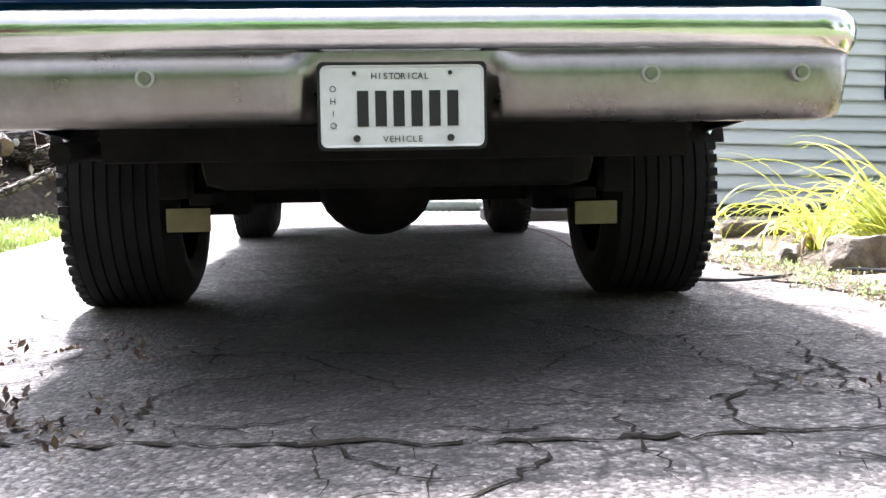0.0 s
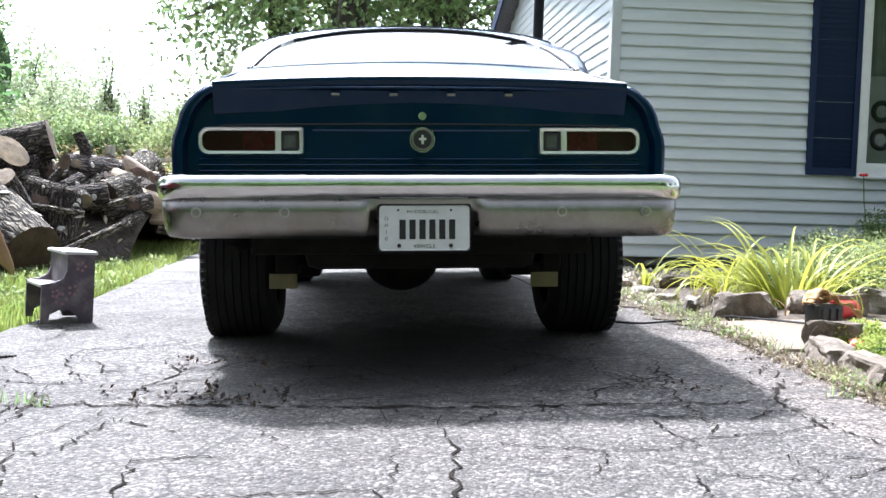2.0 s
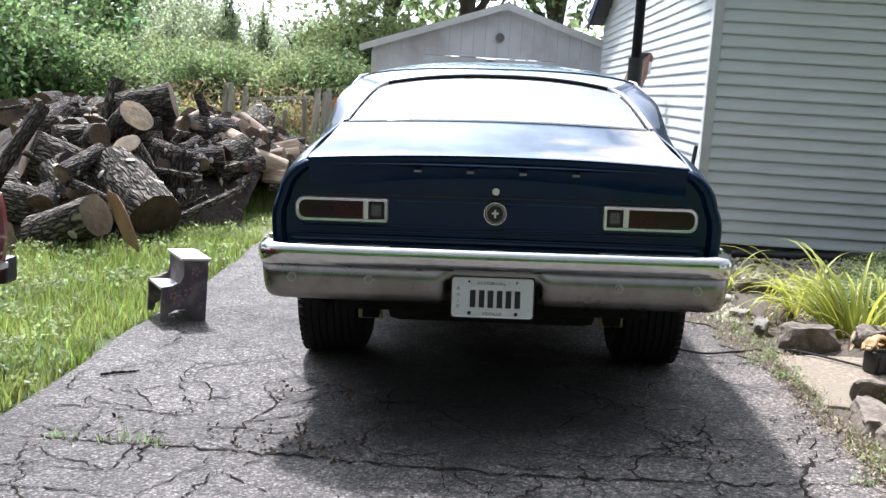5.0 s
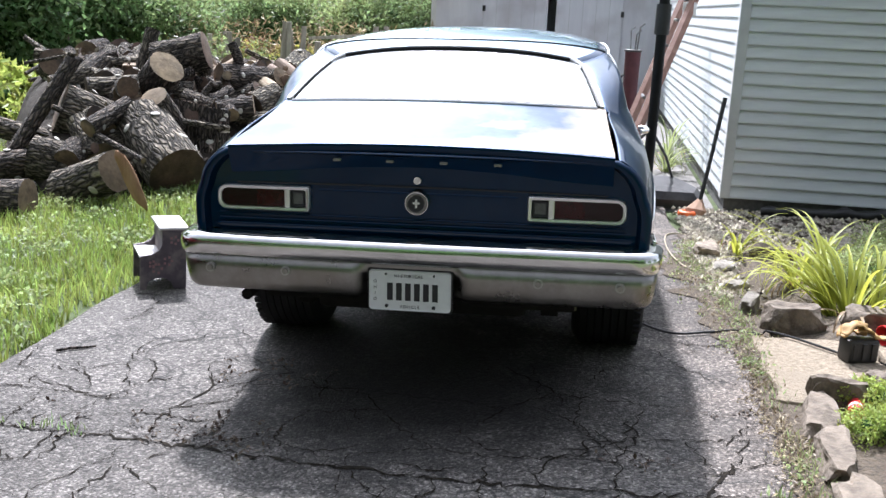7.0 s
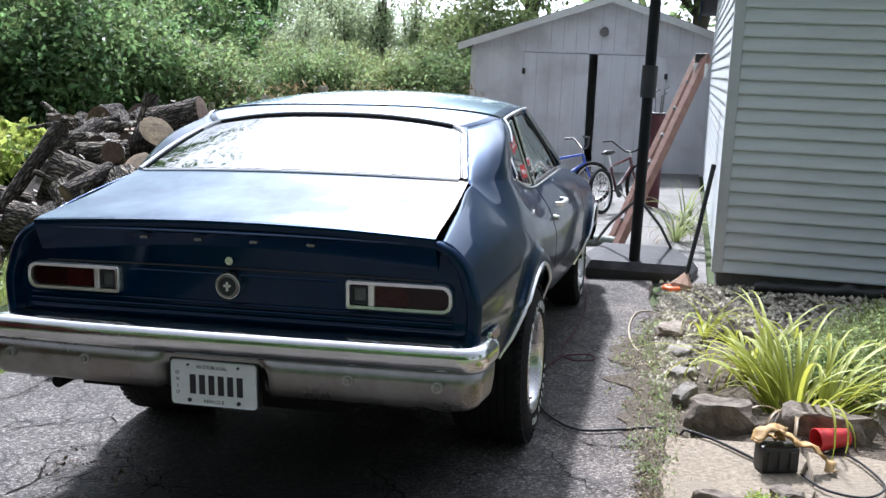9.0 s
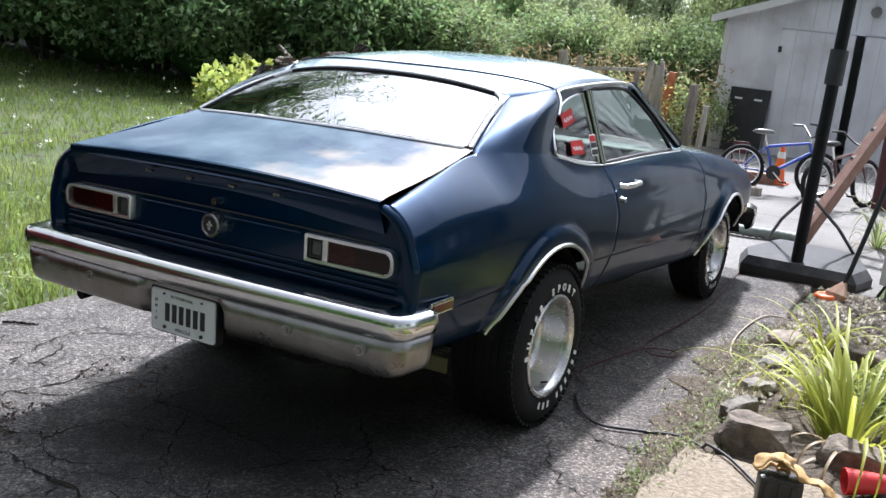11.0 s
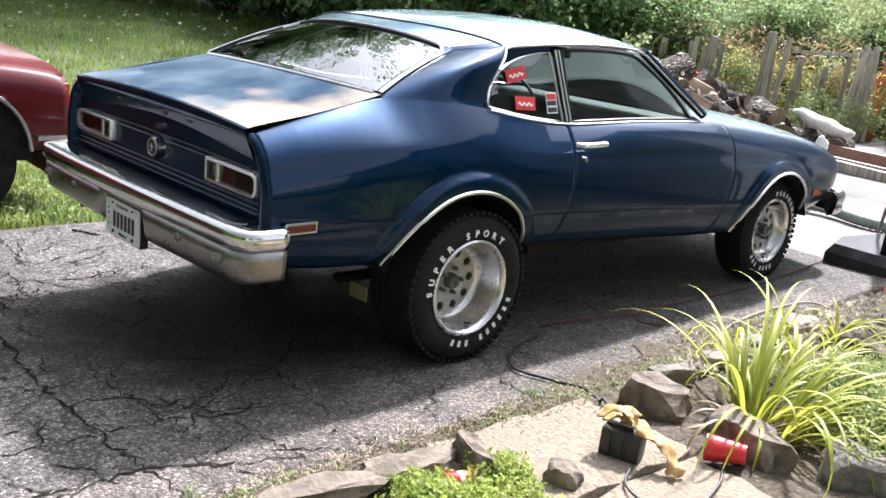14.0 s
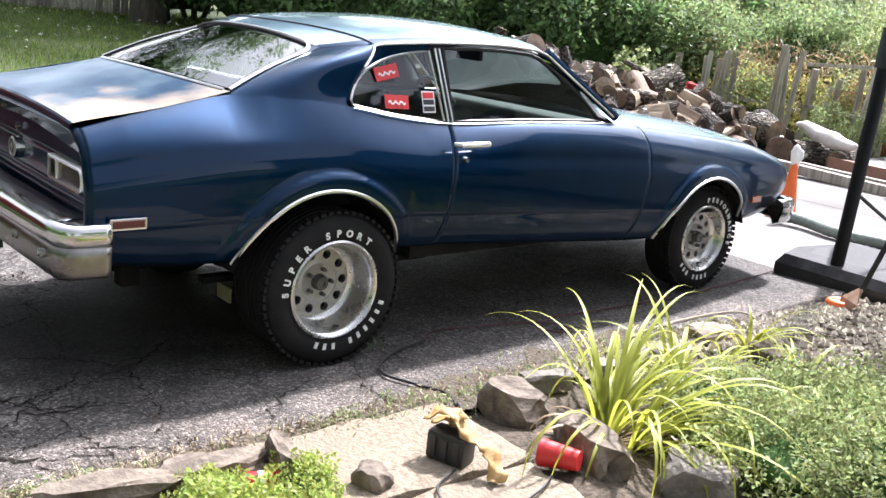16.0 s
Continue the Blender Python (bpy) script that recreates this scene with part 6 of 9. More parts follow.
dirt = part("edge_dirt", grid(lambda k, y: creep(y, k), lin(0, 1, 9), lin(-1.3, 3.6, 180), flip=True), SOIL, smooth="all")
tagged(dirt, "dry dirt creeping over the edge of the asphalt", "dirt", kind="stuff")
cs, gs = [], []
for k in range(900):
    y = r.uniform(-0.6, 3.4)
    x = edge_right(y) + r.gauss(-0.02, 0.075 if y > 1 else 0.035)
    (cs if r.random() < 0.62 or (y < 0.9 and noise.noise(Vector((y * 3.1, 8, 0))) < 0.1) else gs).append((x, y, gz(x) + 0.014))
tagged(leaf_cloud("edge_litter", cs, [0.035] * len(cs), 5, 0.024, leaf_mat("straw_litter", (0.16, 0.12, 0.07), (0.36, 0.3, 0.2), trans=0.1), 17, up=2.0, flat=0.3, slim=0.3), "dry stalks and leaf bits along the drive", "leaf litter", kind="stuff")
tagged(leaf_cloud("low_weeds", gs, [0.035] * len(gs), 9, 0.018, LEAF_PALE, 18, up=1.2, flat=0.7), "tiny green weeds along the asphalt edge", "weeds", kind="stuff")
# leaf litter on the drive
cs, rr = [], []
for x, y, q, n in ((-0.72, 0.38, 0.16, 16), (-0.75, -0.2, 0.2, 22), (-0.55, -0.28, 0.15, 12), (-1.4, -0.27, 0.2, 7), (0.8, -0.24, 0.1, 5), (1.25, 0.3, 0.2, 5)):
    for k in range(n):
        px, py = x + r.gauss(0, q), y + r.gauss(0, q * 0.5)
        cs.append((px, py, gz(px) + 0.008))
        rr.append(0.03)
lit = leaf_cloud("leaf_litter", cs, rr, 7, 0.022, DRY, 15, up=2.5, flat=0.2)
tagged(lit, "dry brown leaf litter on the asphalt", "leaf litter", kind="stuff")
tw = thing("twig", pose(-1.63, 0.53, gz(-1.63) + 0.006, 0, 0, 35), "short dark twig lying on the asphalt", "twig")
part("stem", tube_bm([(-0.08, 0, 0.002), (-0.02, 0.008, 0.004), (0.04, 0, 0.003), (0.09, 0.006, 0.002)], [0.006, 0.007, 0.006, 0.004], 6), BARK, tw)

# ---------------------------------------------------------------- house
HX, HY, HZ0, HZ1, HEND, HRIGHT = 1.69, 4.6, 0.17, 2.43, 12.9, 8.0
RIDGE_Y, RIDGE_Z = (HY + HEND) / 2, 3.6
ROW = 0.1
house = thing("house", Matrix.Identity(4), "single-storey house with pale grey siding and navy shutters", "house")


def cut_wall_bm(x0, x1, z0, z1, y0, y1, hole):
    hx0, hz0, hx1, hz1 = hole
    bm = bmesh.new()
    for a in ((x0, z0, hx0, z1), (hx1, z0, x1, z1), (hx0, z0, hx1, hz0), (hx0, hz1, hx1, z1)):
        box(bm, a[0], y0, a[1], a[2], y1, a[3])
    return bm


WIN = (3.82, 0.95, 4.66, 2.36)
wall_s = part("wall_front", cut_wall_bm(HX + 0.02, HRIGHT, HZ0 - 0.01, 2.64, HY + 0.02, HY + 0.16, WIN), CORNER, house, "shaded wall of pale grey lap siding")
wall_w = part("wall_side", box_bm(HX + 0.02, HY + 0.16, HZ0 - 0.01, HX + 0.16, HEND, 2.5), CORNER, house, "sunlit gable wall of pale lap siding")
part("wall_back", box_bm(HX + 0.16, HEND - 0.14, HZ0 - 0.01, HRIGHT, HEND, 2.5), CORNER, house)
part("wall_far", box_bm(HRIGHT - 0.14, HY + 0.16, HZ0 - 0.01, HRIGHT, HEND - 0.14, 2.5), CORNER, house)
part("foundation", box_bm(HX + 0.03, HY + 0.04, -0.3, HRIGHT - 0.02, HEND - 0.02, HZ0 - 0.01), FOUND, house, "low dark block foundation")
part("inside_floor", box_bm(HX + 0.2, HY + 0.2, HZ0, HRIGHT - 0.2, HEND - 0.2, HZ0 + 0.02), VOID, house)


def board_bm(length, q=1.0):
    """A lap board, running along x, face towards -y; q scales how far it stands out."""
    bm = bmesh.new()
    prof = ((0.0, 0.014), (-0.022, 0.014), (-0.024, -0.008), (-0.03, -0.008), (-0.032, -0.003), (-0.0315, 0.008), (-0.006, ROW + 0.012), (0.0, ROW + 0.012))
    ends = [[bm.verts.new((x, y * q, z)) for y, z in prof] for x in (0, length)]
    for i in range(8):
        j = (i + 1) % 8
        bm.faces.new((ends[0][i], ends[1][i], ends[1][j], ends[0][j]))
    bm.faces.new(ends[0])
    bm.faces.new(ends[1][::-1])
    bmesh.ops.recalc_face_normals(bm, faces=bm.faces)
    return bm


def boards(parent, spans, m, q=1.0):
    """Boards with shared meshes; spans are (start, length, z)."""
    made = {}
    for a, ln, z in spans:
        key = round(ln, 2)
        if key not in made:
            made[key] = part("siding_board", board_bm(key, q), SIDING, parent)
            made[key].matrix_basis = m @ Matrix.Translation((a, 0, z))
        else:
            share("siding_board", made[key], parent, m @ Matrix.Translation((a, 0, z)))


spans = []
for k in range(23):
    z = HZ0 + k * ROW
    if z + ROW < 0.9 or z > 2.4:
        spans.append((HX + 0.065, HRIGHT - HX - 0.065, z))
    else:
        spans += [(HX + 0.065, 3.75 - HX - 0.065, z), (4.73, HRIGHT - 4.73, z)]
boards(wall_s, spans, Matrix.Translation((0, HY + 0.02, 0)))
spans = []
for k in range(35):
    z = HZ0 + k * ROW
    cut = max(0, (z - 2.42) / ((RIDGE_Z - 2.45) / (RIDGE_Y - HY)))
    ln = HEND - HY - 0.1 - 2 * cut
    if ln > 0.2:
        spans.append((-(HEND - 0.02 - cut), ln, z))
SIDE = Matrix.Translation((HX + 0.02, 0, 0)) @ Matrix.Rotation(radians(-90), 4, "Z")
boards(wall_w, spans, SIDE, 0.5)
# gable backing
bm = bmesh.new()
a = [bm.verts.new((x, y, z)) for x in (HX + 0.021, HX + 0.1) for y, z in ((HY, 2.45), (HEND, 2.45), (RIDGE_Y, RIDGE_Z))]
for f in ((0, 2, 1), (3, 4, 5), (0, 1, 4, 3), (1, 2, 5, 4), (2, 0, 3, 5)):
    bm.faces.new([a[i] for i in f])
part("gable", bm, CORNER, wall_w)
part("corner_post", box_bm(HX - 0.012, HY - 0.014, HZ0 - 0.01, HX + 0.065, HY + 0.02, 2.63, bevel=0.004), CORNER, house, "grey corner board")
part("corner_post", box_bm(HX - 0.012, HY + 0.02, HZ0 - 0.01, HX + 0.02, HY + 0.09, 2.63, bevel=0.004), WHITE_TRIM, house)
part("soffit", box_bm(HX - 0.2, HY - 0.22, 2.63, HRIGHT + 0.2, HY + 0.1, 2.66), WHITE_TRIM, house, "plain soffit under the eave")
part("frieze", box_bm(HX + 0.1, HY - 0.02, 2.47, HRIGHT, HY + 0.018, 2.63), CORNER, house, "plain grey board under the eave")
part("gutter", box_bm(HX - 0.22, HY - 0.3, 2.66, HRIGHT + 0.2, HY - 0.22, 2.78, bevel=0.015), NAVY, house, "dark gutter")
sl = (RIDGE_Z - 2.5) / (RIDGE_Y - HY)
for sgn in (1, -1):
    ye = HY - 0.25 if sgn > 0 else HEND + 0.3
    ze = 2.67 if sgn > 0 else RIDGE_Z + 0.06 - sl * abs(ye - RIDGE_Y)
    bm = bmesh.new()
    v = [bm.verts.new((x, y, z + dz)) for dz in (0, 0.09) for x in (HX - 0.2, HRIGHT + 0.2) for y, z in ((ye, ze), (RIDGE_Y, RIDGE_Z + 0.06))]
    for f in ((0, 1, 3, 2), (4, 6, 7, 5), (0, 4, 5, 1), (2, 3, 7, 6), (0, 2, 6, 4), (1, 5, 7, 3)):
        bm.faces.new([v[i] for i in f])
    bmesh.ops.recalc_face_normals(bm, faces=bm.faces)
    part("roof_slope", bm, SHINGLE, house)
    bm = bmesh.new()
    v = [bm.verts.new((x, y, z + dz)) for dz in (-0.09, 0.1) for x in (HX - 0.225, HX - 0.2) for y, z in ((ye, ze), (RIDGE_Y, RIDGE_Z + 0.06))]
    for f in ((0, 1, 3, 2), (4, 6, 7, 5), (0, 4, 5, 1), (2, 3, 7, 6), (0, 2, 6, 4), (1, 5, 7, 3)):
        bm.faces.new([v[i] for i in f])
    bmesh.ops.recalc_face_normals(bm, faces=bm.faces)
    part("barge_board", bm, NAVY, house, "navy barge board")

# window with shutter
win = part("window_1", cut_wall_bm(3.755, 4.725, 0.87, 2.42, HY - 0.025, HY + 0.06, WIN), WHITE_TRIM, house, "white-framed window with a fan standing in it")
part("sill", box_bm(3.74, HY - 0.05, 0.85, 4.74, HY + 0.02, 0.872, bevel=0.005), WHITE_TRIM, win)
part("mullion", box_bm(4.215, HY - 0.01, 0.95, 4.265, HY + 0.05, 2.36, bevel=0.004), WHITE_TRIM, win)
for a, b in ((3.82, 4.215), (4.265, 4.66)):
    part("sash", cut_wall_bm(a, b, 0.95, 2.36, HY + 0.01, HY + 0.045, (a + 0.03, 0.98, b - 0.03, 2.33)), WHITE_TRIM, win)
    p = part("pane", box_bm(a + 0.03, HY + 0.024, 0.98, b - 0.03, HY + 0.028, 2.33), WGLASS, win)
    p.visible_shadow = False
part("curtain", grid(lambda u, z: (3.9 + u * 0.75, HY + 0.2 + 0.02 * math.sin(u * 40), z), lin(0, 1, 60), [1.6, 2.36]), mat("grey_curtain", (0.2, 0.2, 0.19), (0.28, 0.28, 0.27), rough=0.9), win)
fan = thing("window_fan", pose(3.99, HY + 0.1, 0.98), "grey twin window fan with two round grilles", "fan")
part("casing", box_bm(-0.12, -0.03, 0, 0.12, 0.03, 0.72, bevel=0.01), FAN, fan)
for z in (0.2, 0.43):
    g = part("grille_ring", tube_bm([(0.072 * math.cos(a), -0.034, z + 0.072 * math.sin(a)) for a in lin(0, math.tau * 27 / 28, 28)], 0.022, 8, closed=True, up=(0, 1, 0)), BLACK, fan, smooth=True)
    part("hub", cyl_bm((0, -0.03, z), (0, -0.042, z), 0.028, seg=16), FAN, fan)
sh = part("shutter", cut_wall_bm(3.33, 3.75, 0.87, 2.42, HY - 0.032, HY - 0.002, (3.375, 0.93, 3.705, 2.36)), NAVY, house, "navy louvred shutter")
for k in range(34):
    z = 0.94 + k * 0.042
    s1 = part("slat", box_bm(3.376, -0.022, -0.002, 3.704, 0.022, 0.002), NAVY, sh) if k == 0 else None
    m = Matrix.Translation((0, HY - 0.017, z)) @ Matrix.Rotation(radians(-68), 4, "X")
    if s1:
        slat0 = s1
        s1.matrix_basis = m
    else:
        share("slat", slat0, sh, m)
sh2 = part("shutter", box_bm(4.73, HY - 0.03, 0.87, 5.15, HY - 0.002, 2.42, bevel=0.004), NAVY, house)

# ---------------------------------------------------------------- shed
SY = 13.3
shed = thing("shed", Matrix.Identity(4), "white-painted gabled shed with double doors standing ajar", "shed")
SX0, SX1, SZ, SA, AX = -2.08, 2.35, 1.93, 2.68, 0.14
bm = bmesh.new()
for a in ((SX0, -0.15, -1.22, 1.86), (1.04, -0.15, SX1, 1.86), (SX0, 1.86, SX1, SZ)):
    box(bm, a[0], SY, a[1], a[2], SY + 0.08, a[3])
v = [bm.verts.new((x, y, z)) for y in (SY, SY + 0.08) for x, z in ((SX0, SZ), (SX1, SZ), (AX, SA))]
for f in ((0, 1, 2), (3, 5, 4), (0, 2, 5, 3), (1, 4, 5, 2)):
    bm.faces.new([v[i] for i in f])
part("front_wall", bm, SHED, shed, "chalky white boarded gable")
for x in (SX0, SX1 - 0.08):
    part("side_wall", box_bm(x, SY + 0.08, -0.15, x + 0.08, SY + 3.2, SZ), SHED, shed)
part("back_wall", box_bm(SX0 + 0.08, SY + 3.12, -0.15, SX1 - 0.08, SY + 3.2, SZ), SHED, shed)
part("head_trim", box_bm(SX0 - 0.01, SY - 0.025, 1.855, SX1 + 0.01, SY - 0.002, 1.885), SHED, shed)
for x in (SX0 - 0.01, SX1 - 0.07):
    part("corner_trim", box_bm(x, SY - 0.024, -0.14, x + 0.08, SY - 0.002, 1.855), WHITE_TRIM, shed)
for x in lin(-2.0, 2.2, 22):
    part("batten_groove", box_bm(x - 0.004, SY - 0.006, 1.9, x + 0.004, SY - 0.001, 1.93 + (SA - 1.96) * (1 - abs(x - AX) / 2.25)), CORNER, shed)
for x0, x1, rot, hinge in ((-1.215, -0.165, -3, -1.215), (-0.035, 1.035, 4, 1.035)):
    d = part("door", box_bm(x0 - hinge, -0.03, -0.1, x1 - hinge, 0.01, 1.845, bevel=0.004), SHED, shed, "white boarded shed door")
    d.matrix_basis = Matrix.Translation((hinge, SY, 0)) @ Matrix.Rotation(radians(rot), 4, "Z")
    for z in (0.25, 1.5):
        part("hinge", box_bm(-0.02 if hinge < 0 else -0.03, -0.045, z, 0.03 if hinge < 0 else 0.02, -0.029, z + 0.09), BLACK, d)
    for k in range(1, 5):
        x = (x0 - hinge) + (x1 - x0) * k / 5
        part("groove", box_bm(x - 0.003, -0.034, -0.08, x + 0.003, -0.029, 1.83), CORNER, d)
part("lamp", cyl_bm((0.04, SY, 2.22), (0.04, SY - 0.1, 2.19), 0.06, 0.075, 16), GREY_PL, shed, "small grey wall lamp")
for sgn in (1, -1):
    ex = AX + sgn * 2.42
    bm = bmesh.new()
    zz = SA + 0.02 - (SA - SZ) / 2.25 * 2.42
    v = [bm.verts.new((x, y, z + dz)) for dz in (0, 0.07) for y in (SY - 0.16, SY + 3.3) for x, z in ((ex, zz), (AX, SA + 0.02))]
    for f in ((0, 1, 3, 2), (4, 6, 7, 5), (0, 4, 5, 1), (2, 3, 7, 6), (0, 2, 6, 4), (1, 5, 7, 3)):
        bm.faces.new([v[i] for i in f])
    bmesh.ops.recalc_face_normals(bm, faces=bm.faces)
    part("roof_slope", bm, SHINGLE, shed)
    bm = bmesh.new()
    v = [bm.verts.new((x, y, z + dz)) for dz in (-0.05, 0.06) for y in (SY - 0.185, SY - 0.16) for x, z in ((ex, zz), (AX, SA + 0.02))]
    for f in ((0, 1, 3, 2), (4, 6, 7, 5), (0, 4, 5, 1), (2, 3, 7, 6), (0, 2, 6, 4), (1, 5, 7, 3)):
        bm.faces.new([v[i] for i in f])
    bmesh.ops.recalc_face_normals(bm, faces=bm.faces)
    part("barge_board", bm, WHITE_TRIM, shed)
bb = thing("black_board", pose(-1.53, SY - 0.2, gz(-1.5) - 0.005, -9), "black board leaning against the shed", "board")
part("sheet", box_bm(-0.3, -0.015, 0, 0.3, 0.015, 0.98, bevel=0.004), BLACK, bb)
for x in (-0.16, 0.14):
    part("label_strip", box_bm(x - 0.06, -0.018, 0.8, x + 0.06, -0.0155, 0.83), WHITE_PL, bb)

# ---------------------------------------------------------------- old fence
fence = thing("old_fence", Matrix.Identity(4), "broken weathered grey picket fence overgrown with weeds", "fence")
r = random.Random(3)
for x0, n, h in ((-6.5, 3, 0.8), (-5.55, 7, 1.06), (-4.33, 5, 1.3), (-3.45, 2, 0.9), (-2.95, 6, 1.22), (-2.1, 2, 1.0)):
    for k in range(n):
        x = x0 + k * 0.088
        p = part("picket", box_bm(-0.04, -0.01, -0.25, 0.04, 0.01, h * r.uniform(0.9, 1.05), bevel=0.003), OLD_WOOD, fence)
        p.matrix_basis = pose(x, 12.1 + r.uniform(-0.04, 0.04), gz(x), r.uniform(-4, 4), r.uniform(-4, 5), r.uniform(-8, 8))
for x, h in ((-6.2, 0.95), (-3.77, 1.02), (-1.9, 0.7)):
    p = part("post", box_bm(-0.045, -0.045, -0.3, 0.045, 0.045, h, bevel=0.006), OLD_WOOD, fence)
    p.matrix_basis = pose(x, 12.2, gz(x), 2, 3, 10)
for z in (0.36, 1.0):
    p = part("rail", box_bm(-0.5, -0.02, -0.025, 0.5, 0.02, 0.025, bevel=0.003), OLD_WOOD, fence)
    p.matrix_basis = pose(-3.35, 12.14, z, 0, -5 if z > 0.5 else 2.0, 0)
p = part("rail", box_bm(-1.1, -0.02, -0.03, 1.1, 0.02, 0.03, bevel=0.003), OLD_WOOD, fence)
p.matrix_basis = pose(-4.9, 12.16, 0.3, 0, 1.5, 0)
orp = thing("orange_post", pose(-2.7, 12.4, gz(-2.7) - 0.1, 3, 4, 0), "faded orange boards standing among the weeds", "boards")
for dx, h in ((0, 1.0), (0.13, 1.25)):
    part("plank", box_bm(dx - 0.06, -0.015, 0, dx + 0.06, 0.015, h, bevel=0.003), ORANGE_BOARD, orp)
gw = thing("plank_fence", pose(-22.5, 5.5, -0.15, 0, 0, 62), "grey plank fence in shade beyond the lawn", "fence")
for k in range(40):
    part("plank", box_bm(-4 + k * 0.2, -0.02, 0, -4 + k * 0.2 + 0.185, 0.02, 1.75 + 0.05 * math.sin(k * 2.3), bevel=0.004), OLD_WOOD, gw)
part("rail", box_bm(-4, -0.06, 1.25, 4, -0.021, 1.33), OLD_WOOD, gw)

# ---------------------------------------------------------------- wood pile
def log(rad, ln, seed, material, split=False, branch=False):
    """A log along its own z axis with ragged bark and cut faces."""
    rnd = random.Random(seed)
    bm = bmesh.new()
    seg, nz = 40, 9
    rings = []
    for j in range(nz):
        z = -ln / 2 + ln * j / (nz - 1)
        ring = []
        for k in range(seg):
            a = k * math.tau / seg
            rr = rad * (1 + 0.1 * noise.noise(Vector((math.cos(a) * 1.6, math.sin(a) * 1.6, z * 2 + seed))) + 0.07 * abs(noise.noise(Vector((math.cos(a) * 6, math.sin(a) * 6, z * 2.5 + seed)))) + 0.03 * noise.noise(Vector((math.cos(a) * 14, math.sin(a) * 14, z * 9 + seed))))
            if split and math.sin(a) < -0.15:
                rr *= 0.35 / max(0.35, -math.sin(a))
            ring.append(bm.verts.new((rr * math.cos(a) + 0.05 * rad * math.sin(z * 3 + seed), rr * math.sin(a), z)))
        rings.append(ring)
    for a, b in zip(rings, rings[1:]):
        for k in range(seg):
            bm.faces.new((a[k], a[(k + 1) % seg], b[(k + 1) % seg], b[k]))
    ends = []
    for ring, s in ((rings[0], -1), (rings[-1], 1)):
        eb = bmesh.new()
        vs = [eb.verts.new(v.co * 1.0) for v in ring]
        inner = [eb.verts.new((v.co.x * 0.5, v.co.y * 0.5, v.co.z + s * 0.006)) for v in ring]
        for k in range(seg):
            eb.faces.new((vs[k], vs[(k + 1) % seg], inner[(k + 1) % seg], inner[k]))
        eb.faces.new(inner)
        bmesh.ops.recalc_face_normals(eb, faces=eb.faces)
        ends.append(eb)
    if branch:
        tube_bm([(0, 0, 0), (rad * 1.5, 0.02, 0.05), (rad * 2.3, 0.05, 0.12)], [rad * 0.4, rad * 0.34, rad * 0.3], 8, bm=bm)
    o = part("log", bm, material, smooth=70)
    for eb in ends:
        part("cut_end", eb, CUT, o, "pale sawn end")
    return tagged(o, "rough-barked cut log in the wood pile", "log", "logs in the wood pile")


SPLIT = mat("grey_split_wood", (0.22, 0.16, 0.11), (0.44, 0.36, 0.27), scale=16, rough=0.9, bump=0.6, stretch=(1, 1, 0.12), vary=0.4)
KINDS = {}
for nm, (rad, ln, m, sp, br) in {"huge": (0.2, 0.62, BARK_PALE, False, False), "stump": (0.21, 0.4, BARK, False, False), "mid": (0.13, 0.5, BARK, False, False),
                                 "pale": (0.14, 0.42, BARK_PALE, False, False), "dark": (0.19, 0.55, BARK, False, True), "small": (0.085, 0.55, BARK, False, False),
                                 "stick": (0.035, 1.0, BARK_PALE, False, False), "half": (0.13, 0.5, SPLIT, True, False), "long": (0.07, 1.2, BARK, False, False)}.items():
    KINDS[nm] = log(rad, ln, len(nm) * 7 + int(rad * 100), m, sp, br)
    if nm == "stick":
        tagged(KINDS[nm], "long bare stick lying on the wood pile", "stick", "sticks on the wood pile")
    if nm == "half":
        tagged(KINDS[nm], "split log with pale torn wood", "log", "logs in the wood pile")
used = set()
fbm = bmesh.new()
bmesh.ops.create_uvsphere(fbm, u_segments=10, v_segments=6, radius=1)
for v in fbm.verts:
    v.co = (v.co.x * 0.034, v.co.y * 0.028, v.co.z * 0.007 + 0.004 * v.co.y)
FUNGUS = mat("white_bracket_fungus", (0.4, 0.38, 0.33), (0.55, 0.53, 0.48), scale=25, rough=0.8)
fungus = None


def fungi(o, rad, ln, n, seed):
    """Pale bracket fungi standing out of a log's bark."""
    global fungus
    q = random.Random(seed)
    for k in range(n):
        a, z = q.uniform(0, math.tau), q.uniform(-0.4, 0.4) * ln
        m = Matrix.Rotation(a, 4, "Z") @ Matrix.Translation((0, rad * 1.05, z)) @ Matrix.Rotation(radians(q.uniform(60, 110)), 4, "X") @ Matrix.Rotation(q.uniform(-0.5, 0.5), 4, "Z")
        if fungus is None:
            fungus = part("bracket_fungus", fbm, FUNGUS, o, "white bracket fungus", smooth="all")
            fungus.matrix_basis = m
        else:
            share("bracket_fungus", fungus, o, m)


for nm, n in (("huge", 9), ("stump", 4), ("mid", 3), ("pale", 4), ("dark", 5), ("small", 2)):
    rad, ln = {"huge": (0.2, 0.62), "stump": (0.21, 0.4), "mid": (0.13, 0.5), "pale": (0.14, 0.42), "dark": (0.19, 0.55), "small": (0.085, 0.55)}[nm]
    fungi(KINDS[nm], rad, ln, n, len(nm) + n)


